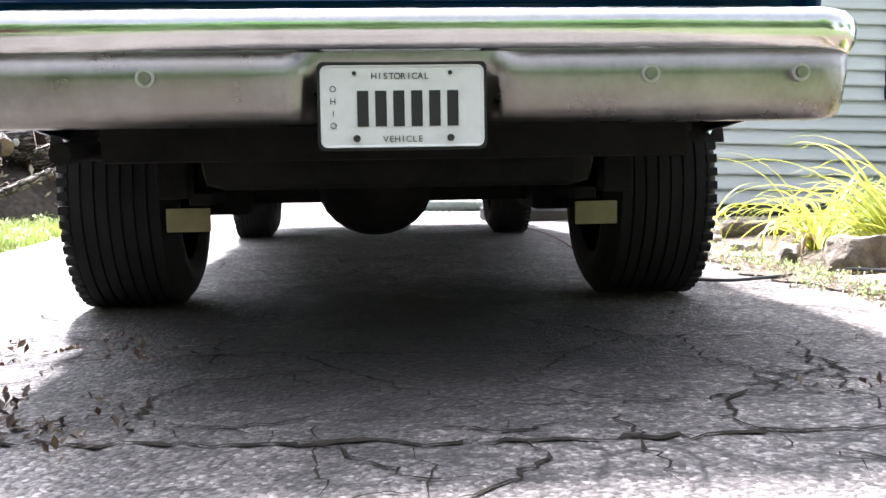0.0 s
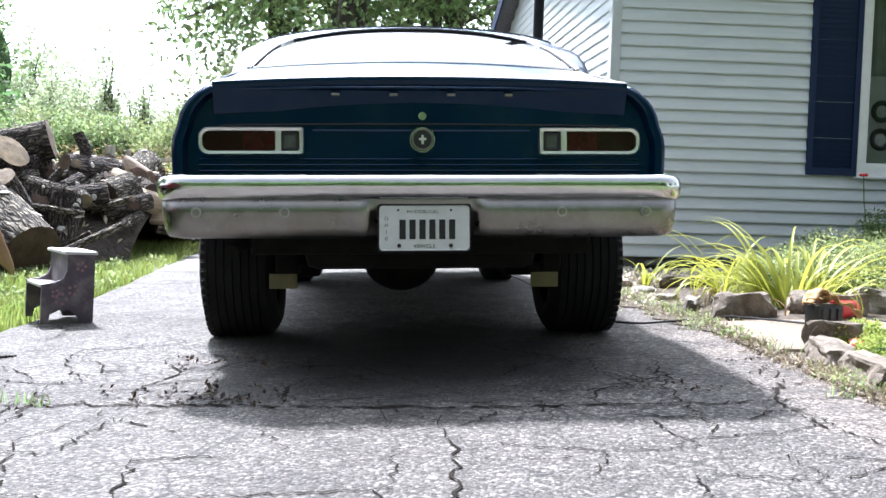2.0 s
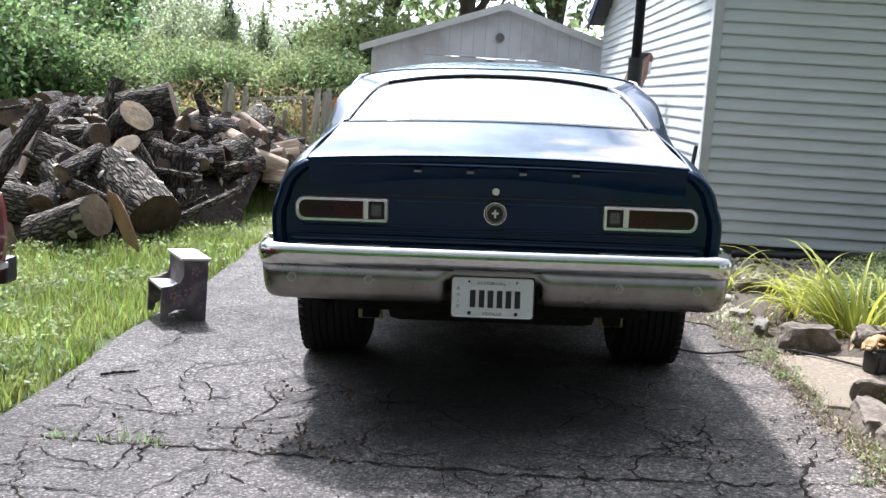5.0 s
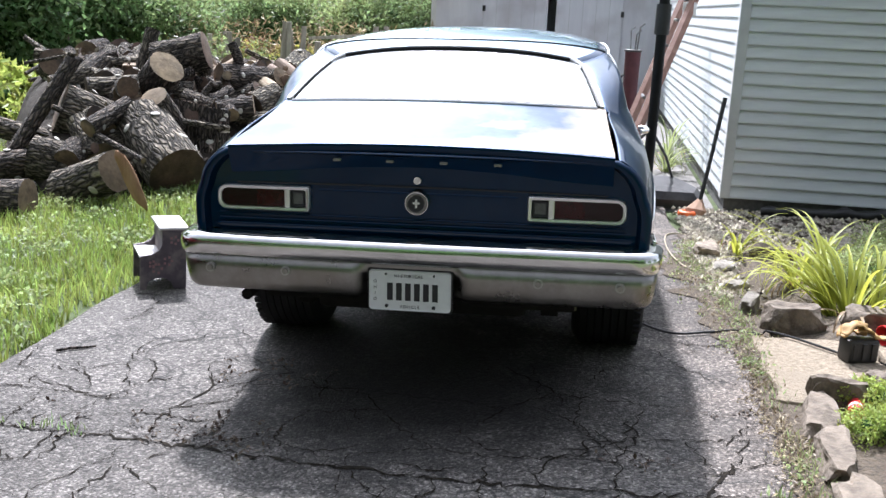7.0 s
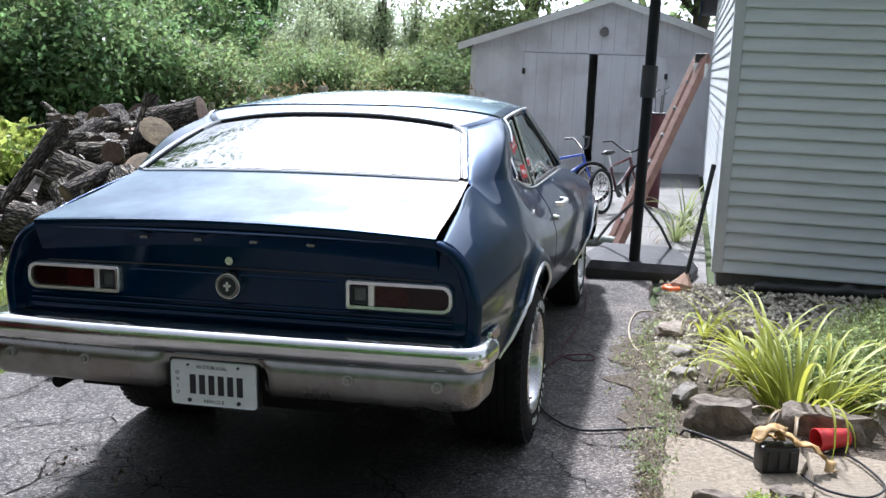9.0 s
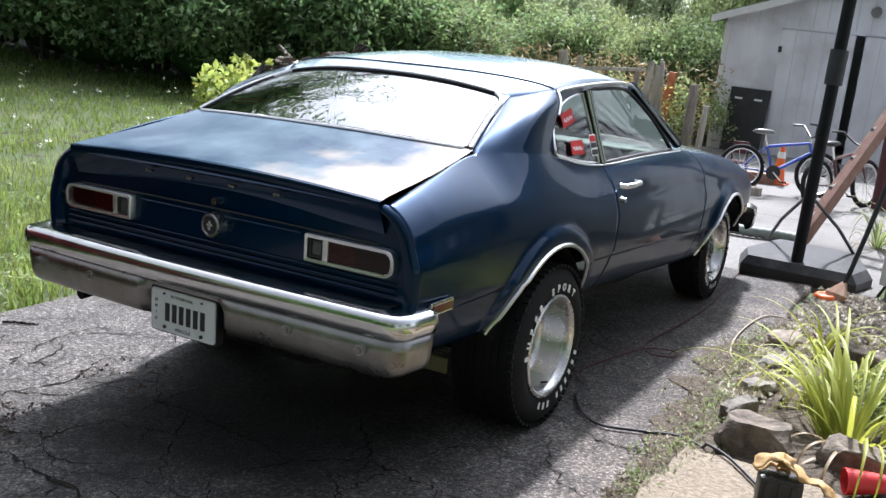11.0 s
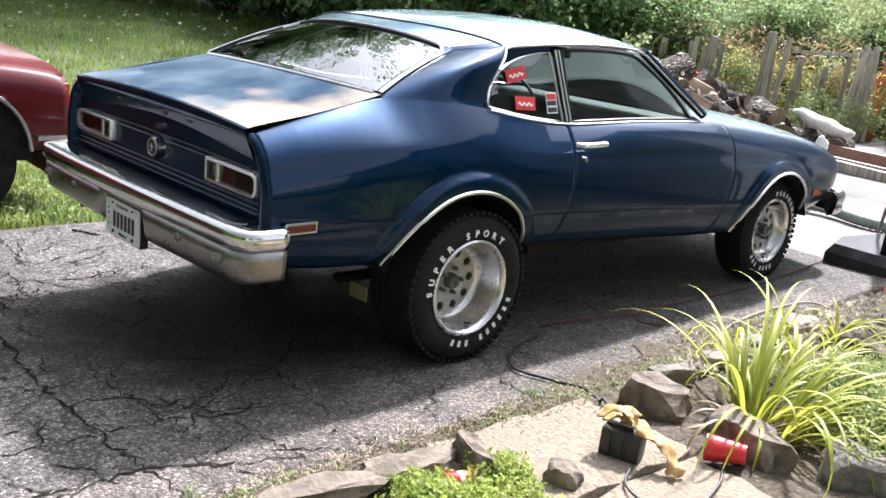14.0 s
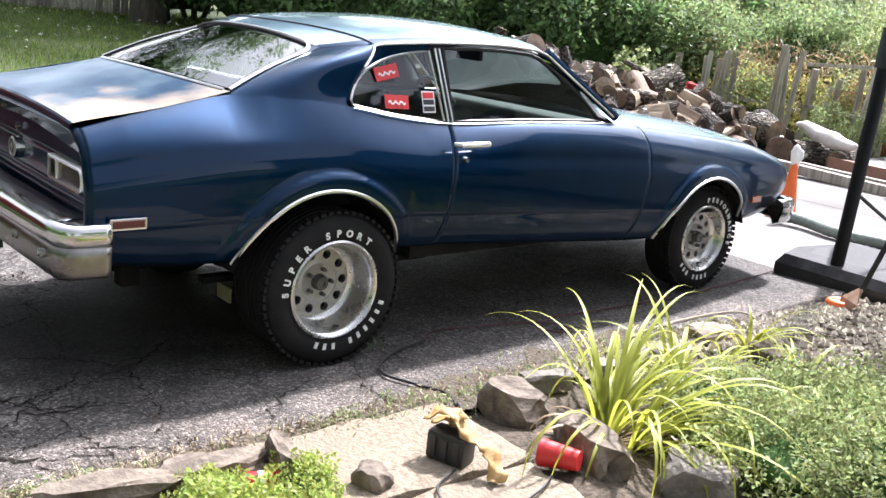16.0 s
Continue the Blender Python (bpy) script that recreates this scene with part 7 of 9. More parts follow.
def lay(kind, x, y, z, az, el, s=1.0, roll=0.0):
    """Lays a log with its axis at azimuth az (from +x) and elevation el."""
    d = Vector((math.cos(radians(az)) * math.cos(radians(el)), math.sin(radians(az)) * math.cos(radians(el)), math.sin(radians(el))))
    m = Matrix.Translation((x, y, z)) @ d.to_track_quat("Z", "Y").to_matrix().to_4x4() @ Matrix.Rotation(radians(roll), 4, "Z")
    if kind not in used:
        used.add(kind)
        o = KINDS[kind]
        o.matrix_basis = m
    else:
        o = copy_thing(KINDS[kind], m)
    o.scale = (s, s, s)
    return o


def heap(x, y):
    """Height of the pile."""
    k = ((x + 4.75) / 2.3) ** 2 + ((y - 6.7) / 3.4) ** 2
    k += 3 * max(0, -4.1 - x - 0.6 * (y - 5)) ** 2
    k2 = ((x + 2.95) / 1.05) ** 2 + ((y - 7.1) / 2.2) ** 2
    h = max(0.98 * max(0.0, 1 - k) ** 0.7, 0.92 * max(0.0, 1 - k2) ** 0.6)
    return h * (1 + 0.12 * noise.noise(Vector((x * 1.5, y * 1.5, 0)))) - 0.12


lay("huge", -3.05, 4.65, 0.24, -38, -28, 1.25)
lay("stump", -3.85, 4.9, 0.42, 32, -22, 1.15)
lay("mid", -3.52, 5.05, 0.7, -60, 6, 0.72)
lay("mid", -3.75, 5.25, 0.66, 35, 5, 0.9)
lay("pale", -3.15, 5.0, 0.5, -110, 50, 0.9)
lay("small", -3.75, 6.0, 0.98, 60, 70, 0.8)
lay("dark", -3.4, 6.0, 0.95, 10, 15, 0.95)
lay("dark", -3.45, 5.5, 0.72, -30, 40, 0.9)
lay("pale", -2.85, 5.35, 0.3, 80, 78, 1.05)
lay("mid", -3.1, 5.3, 0.3, 60, 75, 1.1)
lay("stump", -3.8, 4.25, 0.14, 12, -12, 0.85)
lay("dark", -4.1, 4.7, 0.2, 20, -8, 0.8)
lay("mid", -4.25, 4.2, 0.06, 40, 4, 1.0)
lay("small", -4.3, 4.6, 0.3, 15, -14, 1.1)
lay("mid", -3.6, 4.5, 0.3, 140, 30, 0.9, 60)
lay("small", -3.45, 4.55, 0.5, 70, 20, 0.9)
lay("mid", -3.3, 3.9, 0.06, -20, 20, 1.25, 200)
lay("long", -4.1, 4.6, 0.5, 60, 52, 0.9)
lay("dark", -3.75, 3.35, -0.03, 5, 3, 0.85)
lay("small", -2.95, 6.4, 0.45, -40, -20, 1.2)
lay("mid", -2.75, 5.9, 0.15, -85, 5, 1.0)
lay("pale", -2.62, 6.3, 0.2, -80, 8, 1.15)
lay("stump", -2.12, 9.08, 0.13, -60, 5, 0.74)
lay("huge", -2.72, 9.72, 0.2, 150, 12, 1.0)
lay("half", -3.4, 8.7, 0.3, 70, 65, 1.0, 40)
lay("stick", -2.55, 4.75, 0.12, 35, 24, 0.9)
lay("stick", -3.0, 5.1, 0.42, 20, -8, 0.8)
lay("stick", -3.2, 4.2, 0.3, 150, 12, 0.7)
lay("stick", -2.6, 5.6, 0.4, -30, 15, 0.8)
rnd = random.Random(12)
n = 0
while n < 340:
    x, y = (rnd.uniform(-7.0, -2.2), rnd.uniform(3.5, 10.0)) if n % 2 else (rnd.uniform(-3.9, -2.0), rnd.uniform(5.4, 9.2))
    h = heap(x, y)
    if h < 0.02 or x + 0.6 * (y - 5) < -4.2:
        continue
    kind = rnd.choice(("mid", "small", "pale", "small", "dark", "stick", "half", "long", "mid", "stump", "small", "stick"))
    if y > 6.2 and x > -4.2 and n % 5 < 2:
        kind = "half"
    lay(kind, x, y, h * rnd.uniform(0.82, 1.02) + 0.03, rnd.uniform(-180, 180), rnd.uniform(-28, 28), rnd.uniform(0.48, 0.88), rnd.uniform(0, 360))
    n += 1
bm = grid(lambda x, y: (x, y, heap(x, y) * 0.82 - 0.06 + 0.05 * noise.noise(Vector((x * 6, y * 6, 1)))), lin(-7.2, -2.3, 50), lin(3.2, 10.3, 64))
tagged(part("wood_debris", bm, mat("bark_debris", (0.015, 0.012, 0.009), (0.06, 0.047, 0.035), scale=18, rough=1.0, bump=1.0, bscale=22), smooth="all"),
       "mound of bark and broken wood under the logs", "wood debris", kind="stuff")
cs, rr = [], []
for k in range(520):
    x, y = rnd.uniform(-6.6, -2.35), rnd.uniform(3.5, 10.0)
    h = heap(x, y)
    if h > 0 and x + 0.6 * (y - 5) > -4.0:
        cs.append((x, y, h * 0.9 + 0.05))
        rr.append(0.15)
tagged(leaf_cloud("wood_chips", cs, rr, 5, 0.08, mat("split_wood_chip", (0.12, 0.09, 0.065), (0.34, 0.3, 0.24), scale=9, rough=0.9, island=0.6), 41, slim=0.35, up=1.2),
       "pale split chips and bark strips in the pile", "wood chips", kind="stuff")
ss = thing("split_slab", pose(-2.54, 3.04, 0.26, 0, 0, 0), "tan split slab of wood leaning on the pile", "split wood")
bm = lump(0.046, 0.016, 0.225, 9, 0.3)
bmesh.ops.transform(bm, matrix=Matrix.Rotation(radians(18), 4, "Z") @ Matrix.Rotation(radians(-24), 4, "Y"), verts=bm.verts)
part("slab", bm, mat("fresh_split_wood", (0.26, 0.14, 0.075), (0.38, 0.24, 0.14), scale=12, rough=0.85, bump=0.5, stretch=(1, 1, 0.2)), ss, smooth="all")
cl = thing("red_cloth", pose(-3.5, 9.15, 0.6, 0, 0, 20), "crumpled red and white cloth on the wood pile", "cloth")
lay("huge", -3.5, 9.2, 0.33, -15, 4, 0.95)
lay("dark", -3.45, 9.25, 0.05, 20, 0, 0.9)
lay("huge", -2.5, 9.2, 0.3, -8, -4, 0.8)
lay("dark", -2.55, 9.3, 0.05, 30, 0, 0.85)
part("red_fold", lump(0.13, 0.1, 0.085, 4, 1.1), mat("red_fabric", (0.3, 0.02, 0.02), (0.4, 0.04, 0.035), scale=9, rough=0.85), cl, smooth="all")
o = part("white_fold", lump(0.07, 0.05, 0.07, 6, 1.0), STOOL_TOP, cl, smooth="all")
o.matrix_basis = Matrix.Translation((-0.14, 0.02, -0.03))
lay("dark", -2.2, 9.8, 0.05, 70, 0, 0.85)
lay("mid", -1.75, 9.85, 0.06, 100, 0, 0.9)
wb = thing("rolled_sheet", pose(-2.03, 9.85, 0.27, 24, 9, -8), "bleached white rolled sheet lying over the logs", "sheet")
part("roll", tube_bm([(-0.44 + 0.88 * k / 8, 0.02 * math.sin(k), 0.03 + 0.02 * math.sin(k * 1.7)) for k in range(9)], [0.035, 0.07, 0.095, 0.11, 0.1, 0.115, 0.1, 0.085, 0.04], 12, flat=0.75), BLEACHED, wb, "bleached white sheet rolled loosely", smooth="all")
for k, (x, y, z, a, ln) in enumerate(((-1.5, 9.25, 0.0, 2, 2.4), (-1.1, 8.75, -0.02, -3, 2.0), (-1.0, 9.7, 0.08, 5, 1.6))):
    bt = thing("timber", pose(x, y, gz(x), 0, 0, a), "old timber lying along the edge of the concrete", "timber", "timbers by the concrete")
    part("beam", box_bm(-ln / 2, -0.05, 0, ln / 2, 0.05, 0.08 + 0.03 * k, bevel=0.006), OLD_WOOD if k != 2 else ORANGE_FG, bt)

# ---------------------------------------------------------------- step stool
stl = thing("step_stool", pose(-1.555, 1.615, gz(-1.56), 0, 1.8, 32), "small worn mauve wooden step stool with painted flowers", "step stool")


def stool_side(x):
    ol = [(-0.3, 0), (-0.26, 0), (-0.25, 0.05), (-0.2, 0.075), (-0.14, 0.075), (-0.1, 0.05), (-0.08, 0), (0.0, 0), (0.0, 0.4), (-0.16, 0.4), (-0.16, 0.3), (-0.18, 0.26), (-0.23, 0.235), (-0.3, 0.225)]
    bm = bmesh.new()
    a = [bm.verts.new((px, x - 0.009, pz)) for px, pz in ol]
    b = [bm.verts.new((px, x + 0.009, pz)) for px, pz in ol]
    bm.faces.new(a[::-1])
    bm.faces.new(b)
    for i in range(len(ol)):
        j = (i + 1) % len(ol)
        bm.faces.new((a[i], a[j], b[j], b[i]))
    bmesh.ops.recalc_face_normals(bm, faces=bm.faces)
    return bm


for y in (0.0, 0.3):
    part("side_panel", stool_side(y), STOOL, stl, "mauve side panel with an arched foot")
part("top_step", box_bm(-0.18, -0.02, 0.4, 0.012, 0.32, 0.418, bevel=0.004), STOOL_TOP, stl, "pale worn top step")
part("lower_step", box_bm(-0.3, 0.01, 0.205, -0.13, 0.29, 0.222, bevel=0.003), STOOL_TOP, stl, "pale worn lower step")
part("back_panel", box_bm(-0.012, 0.01, 0.05, -0.002, 0.29, 0.398), STOOL, stl)
part("riser", box_bm(-0.158, 0.01, 0.223, -0.148, 0.29, 0.398), STOOL, stl)
for px, pz, q in ((-0.19, 0.14, 0.03), (-0.12, 0.19, 0.026), (-0.22, 0.17, 0.02), (-0.08, 0.33, 0.024)):
    for k in range(5):
        a = k * math.tau / 5
        part("painted_petal", box_bm(px + q * math.cos(a) - 0.008, -0.0105, pz + q * math.sin(a) - 0.008, px + q * math.cos(a) + 0.008, -0.0092, pz + q * math.sin(a) + 0.008), mat("faded_pink_paint", (0.28, 0.16, 0.17), rough=0.8) if k == 0 and px == -0.19 else bpy.data.materials["faded_pink_paint"], stl)

stl.scale = (0.82, 0.95, 0.83)

# ---------------------------------------------------------------- hoop stand
stand = thing("hoop_stand", pose(1.1, 4.86, gz(1.1) - 0.004, 0, 0, 4), "black pole on a weighted plastic base", "hoop stand")
bm = bmesh.new()
ol = [(-0.36, -0.2), (0.42, -0.2), (0.5, 0.1), (0.36, 0.72), (-0.26, 0.72), (-0.42, 0.1)]
lv = []
for sc, z in ((1, 0), (1.0, 0.07), (0.95, 0.1), (0.9, 0.13), (0.6, 0.15)):
    lv.append([bm.verts.new((x * sc, 0.2 + (y - 0.2) * sc, z)) for x, y in ol])
bm.faces.new(lv[0][::-1])
bm.faces.new(lv[-1])
for a, b in zip(lv, lv[1:]):
    for i in range(6):
        bm.faces.new((a[i], a[(i + 1) % 6], b[(i + 1) % 6], b[i]))
bmesh.ops.recalc_face_normals(bm, faces=bm.faces)
for f in bm.faces:
    if f.normal.z > 0.4:
        f.material_index = 1
part("base", bm, [BLACK, mat("greyer_black_base", (0.02, 0.02, 0.022), (0.075, 0.075, 0.078), scale=5, rough=0.6, r2=0.85, bump=0.15, spec=0.25)], stand, "black base with a greyer top")
tilt = Vector((0.03, 0.1, 3.38))
POLE = mat("black_pole_paint", (0.004, 0.004, 0.005), (0.009, 0.009, 0.01), scale=8, rough=0.55, spec=0.2)
part("pole", tube_bm([Vector((0, -0.1, 0.0)) + tilt * t for t in lin(0, 1, 5)], 0.042, 14), POLE, stand, "black steel pole", smooth=True)
part("collar", tube_bm([Vector((0, -0.1, 0.0)) + tilt * t for t in (0.405, 0.415, 0.465, 0.475)], 0.06, 14), mat("greyed_black_collar", (0.012, 0.012, 0.013), (0.035, 0.035, 0.035), rough=0.6), stand, smooth=40)
for s in (-1, 1):
    part("brace", tube_bm([(0, -0.1, 0.62), (s * 0.2, 0.3, 0.35), (s * 0.32, 0.62, 0.12)], 0.012, 8), BLACK, stand, smooth=True)

# ladder
lad = thing("ladder", Matrix.Identity(4), "faded orange fibreglass ladder leaning on the house wall", "ladder")
f0, f1 = Vector((0.93, 6.05, gz(0.93) + 0.02)), Vector((1.58, 7.05, 1.76))
for dy in (-0.19, 0.19):
    off = Vector((-0.1 if dy > 0 else -0.03, 0.19 if dy > 0 else -0.19, 0))
    bm = bmesh.new()
    d = f1 - f0
    vs = box(bm, -0.028, -0.045, 0, 0.028, 0.045, d.length, bevel=0.004)
    bmesh.ops.transform(bm, matrix=Matrix.Translation(f0 + off) @ d.to_track_quat("Z", "Y").to_matrix().to_4x4(), verts=bm.verts)
    part("rail", bm, ORANGE_FG, lad)
for k in range(1, 7):
    p = f0.lerp(f1, k / 7)
    part("rung", cyl_bm(p + Vector((-0.1, -0.19, 0)), p + Vector((-0.1, 0.19, 0)), 0.016, seg=10), GREY_PL, lad)
part("end_cap", box_bm(f1.x - 0.14, f1.y - 0.24, f1.z - 0.06, f1.x - 0.02, f1.y - 0.13, f1.z + 0.02, bevel=0.01), BLACK, lad)
part("paper_tag", box_bm(f1.x - 0.15, f1.y - 0.27, f1.z - 0.2, f1.x - 0.02, f1.y - 0.24, f1.z - 0.07, bevel=0.005), WHITE_PL, lad, "white sticker on the rail")

# shovel, orange dish, tube, hose
sv = thing("shovel", Matrix.Identity(4), "long black-handled shovel leaning on the house corner", "shovel")
part("handle", tube_bm([(1.5, 4.35, 0.16), (1.56, 4.44, 0.5), (1.63, 4.55, 0.95)], [0.016, 0.016, 0.018], 8), BLACK, sv, smooth=True)
part("blade", tube_bm([(1.5, 4.35, 0.18), (1.47, 4.3, 0.1), (1.45, 4.27, 0.05)], [0.02, 0.09, 0.05], 8, flat=0.25), mat("rusty_steel", (0.2, 0.11, 0.06), (0.3, 0.2, 0.14), rough=0.6, metal=0.4), sv)
od = thing("orange_disc", pose(1.41, 4.3, gz(1.4) + 0.0) @ Matrix.Scale(0.7, 4), "small round orange plastic reel on the ground", "reel")
part("rim", tube_bm([(0.075 * math.cos(a), 0.075 * math.sin(a), 0.035) for a in lin(0, math.tau * 19 / 20, 20)], 0.034, 10, closed=True), ORANGE, od, smooth=True)
part("hub", cyl_bm((0, 0, 0.0), (0, 0, 0.055), 0.06, seg=20), ORANGE, od)
mt = thing("maroon_bag", pose(1.08, 9.0, gz(1.08) - 0.006), "tall dark maroon golf bag by the shed", "bag")
part("tube", cyl_bm((0, 0, 0), (0, 0, 1.1), 0.085, 0.095, 18), MAROON, mt, smooth=40)
part("top_ring", tube_bm([(0.095 * math.cos(a), 0.095 * math.sin(a), 1.1) for a in lin(0, math.tau * 19 / 20, 20)], 0.014, 8, closed=True), BLACK, mt, smooth=True)
for k, (x, y) in enumerate(((0.02, 0.03), (-0.03, -0.02), (0.04, -0.03))):
    part("club", tube_bm([(x, y, 1.05), (x * 1.5, y * 1.5, 1.3 + 0.04 * k), (x * 1.5 + 0.05, y * 1.5, 1.34 + 0.04 * k)], 0.01, 6), GREY_PL, mt)
hs = thing("drain_hose", Matrix.Identity(4), "grey-green corrugated hose lying on the concrete", "hose")
part("pipe", tube_bm([(-0.25 + 0.026 * k, 6.15 + 0.05 * math.sin(k * 0.2), gz(0.2) + 0.055) for k in range(44)], [0.05 if k % 2 else 0.042 for k in range(44)], 12), HOSE, hs, smooth=60)

# cones
def cone(x, y, h, bag):
    e = thing("traffic_cone", pose(x, y, gz(x) - 0.004), "orange traffic cone on the concrete" if not bag else "orange traffic cone with a white bag over its tip", "cone", "traffic cones")
    s = h / 0.6
    part("body", cyl_bm((0, 0, 0.03 * s), (0, 0, 0.58 * s), 0.1 * s, 0.025 * s, 24), ORANGE, e, smooth=40)
    part("foot", box_bm(-0.14 * s, -0.14 * s, 0, 0.14 * s, 0.14 * s, 0.03 * s, bevel=0.008), ORANGE, e)
    if bag:
        o = part("bag", lump(0.05, 0.045, 0.085, 5, 0.5), WHITE_PL, e, smooth="all")
        o.matrix_basis = Matrix.Translation((0, 0, 0.6 * s))
    else:
        part("band", cyl_bm((0, 0, 0.38 * s), (0, 0, 0.47 * s), 0.062 * s, 0.05 * s, 24), WHITE_PL, e, smooth=40)


cone(-0.32, 6.44, 0.52, True)
cone(-0.2, 9.9, 0.5, False)


# bicycles
def bike(x, y, rot, m, wheel_r, base, label, seat_m):
    e = thing("bicycle", pose(x, y, gz(x) - 0.002, -7, 0, rot), label, "bicycle", "bicycles by the shed")
    for k, wx in enumerate((-base / 2, base / 2)):
        w = part("tyre", tube_bm([(wx + wheel_r * math.cos(a), 0, wheel_r + 0.02 + wheel_r * math.sin(a)) for a in lin(0, math.tau * 35 / 36, 36)], 0.024, 8, closed=True, up=(0, 1, 0)), RUBBER, e, smooth=True)
        part("wheel_rim", tube_bm([(wx + wheel_r * 0.9 * math.cos(a), 0, wheel_r + 0.02 + wheel_r * 0.9 * math.sin(a)) for a in lin(0, math.tau * 35 / 36, 36)], 0.01, 6, closed=True, up=(0, 1, 0)), TRIM, w, smooth=True)
        bm = bmesh.new()
        for j in range(14):
            a = j * math.tau / 14
            cyl(bm, (wx, 0.012 * (-1) ** j, wheel_r + 0.02), (wx + wheel_r * 0.88 * math.cos(a), 0, wheel_r + 0.02 + wheel_r * 0.88 * math.sin(a)), 0.0022, seg=4)
        part("spokes", bm, TRIM, w).name = "spoke_set"
    ax = wheel_r + 0.02
    bb_, st_, hd, hd2 = Vector((-0.08, 0, ax - 0.02)), Vector((-0.17, 0, ax + 0.26)), Vector((base / 2 - 0.13, 0, ax + 0.34)), Vector((base / 2 - 0.1, 0, ax + 0.24))
    for a, b, q in ((bb_, st_, 0.016), (bb_, hd2, 0.02), (st_, hd, 0.017), (bb_, Vector((-base / 2, 0.03, ax)), 0.01), (st_, Vector((-base / 2, 0.03, ax)), 0.009), (hd2, Vector((base / 2, 0, ax)), 0.014), (hd, hd2, 0.02)):
        part("frame_tube", cyl_bm(a, b, q, seg=10), m, e)
    part("seat_post", cyl_bm(st_, st_ + Vector((-0.04, 0, 0.14)), 0.011, seg=8), TRIM, e)
    o = part("saddle", lump(0.12, 0.06, 0.03, 3, 0.2), seat_m, e, smooth="all")
    o.matrix_basis = Matrix.Translation(st_ + Vector((-0.05, 0, 0.16)))
    part("handlebar", tube_bm([hd + Vector(p) for p in ((-0.12, -0.28, 0.2), (-0.02, -0.22, 0.2), (0.02, -0.08, 0.08), (0, 0, 0.06), (0.02, 0.08, 0.08), (-0.02, 0.22, 0.2), (-0.12, 0.28, 0.2))], 0.012, 8), BLACK, e, smooth=True)
    part("stem", cyl_bm(hd, hd + Vector((0, 0, 0.08)), 0.014, seg=8), TRIM, e)
    part("chain_ring", cyl_bm(bb_ + Vector((0, -0.04, 0)), bb_ + Vector((0, -0.046, 0)), 0.08, seg=24), BLACK, e)
    part("crank", tube_bm([bb_ + Vector((0.1, -0.07, -0.1)), bb_ + Vector((0, -0.05, 0)), bb_ + Vector((0, 0.05, 0)), bb_ + Vector((-0.1, 0.07, 0.1))], 0.009, 6), TRIM, e)
    for s in (-1, 1):
        part("pedal", box_bm(s * 0.1 * -1 + bb_.x - 0.03, s * 0.11 - 0.035, bb_.z + s * 0.1 - 0.01, s * 0.1 * -1 + bb_.x + 0.03, s * 0.11 + 0.035, bb_.z + s * 0.1 + 0.01), BLACK, e)
    return e


bike(0.0, 9.0, 30, BLUE_BIKE, 0.235, 0.86, "bright blue small bicycle leaning near the shed", GREY_PL)
bike(0.75, 8.6, 66, RED_BIKE, 0.235, 0.86, "dark red and black bicycle parked near the shed", BLACK)
wc = thing("red_chair", pose(-0.55, 9.35, gz(-0.6) - 0.004, 0, 0, 20), "small dark red chair behind the blue bicycle", "chair")
part("seat", box_bm(-0.1, -0.1, 0.25, 0.1, 0.1, 0.275, bevel=0.01), MAROON, wc)
part("backrest", box_bm(-0.09, 0.08, 0.36, 0.09, 0.1, 0.5, bevel=0.008), MAROON, wc)
for x in (-0.085, 0.085):
    for y in (-0.085, 0.085):
        part("leg", cyl_bm((x, y, 0), (x, y, 0.26 if y < 0 else 0.48), 0.01, seg=8), BLACK, wc)

# ---------------------------------------------------------------- red truck on the lawn
trk = thing("red_truck", pose(-2.22, 0.66, gz(-2.3) - 0.04), "dark red pickup truck with chrome wheel trim on the lawn", "truck")
TW = 1.75


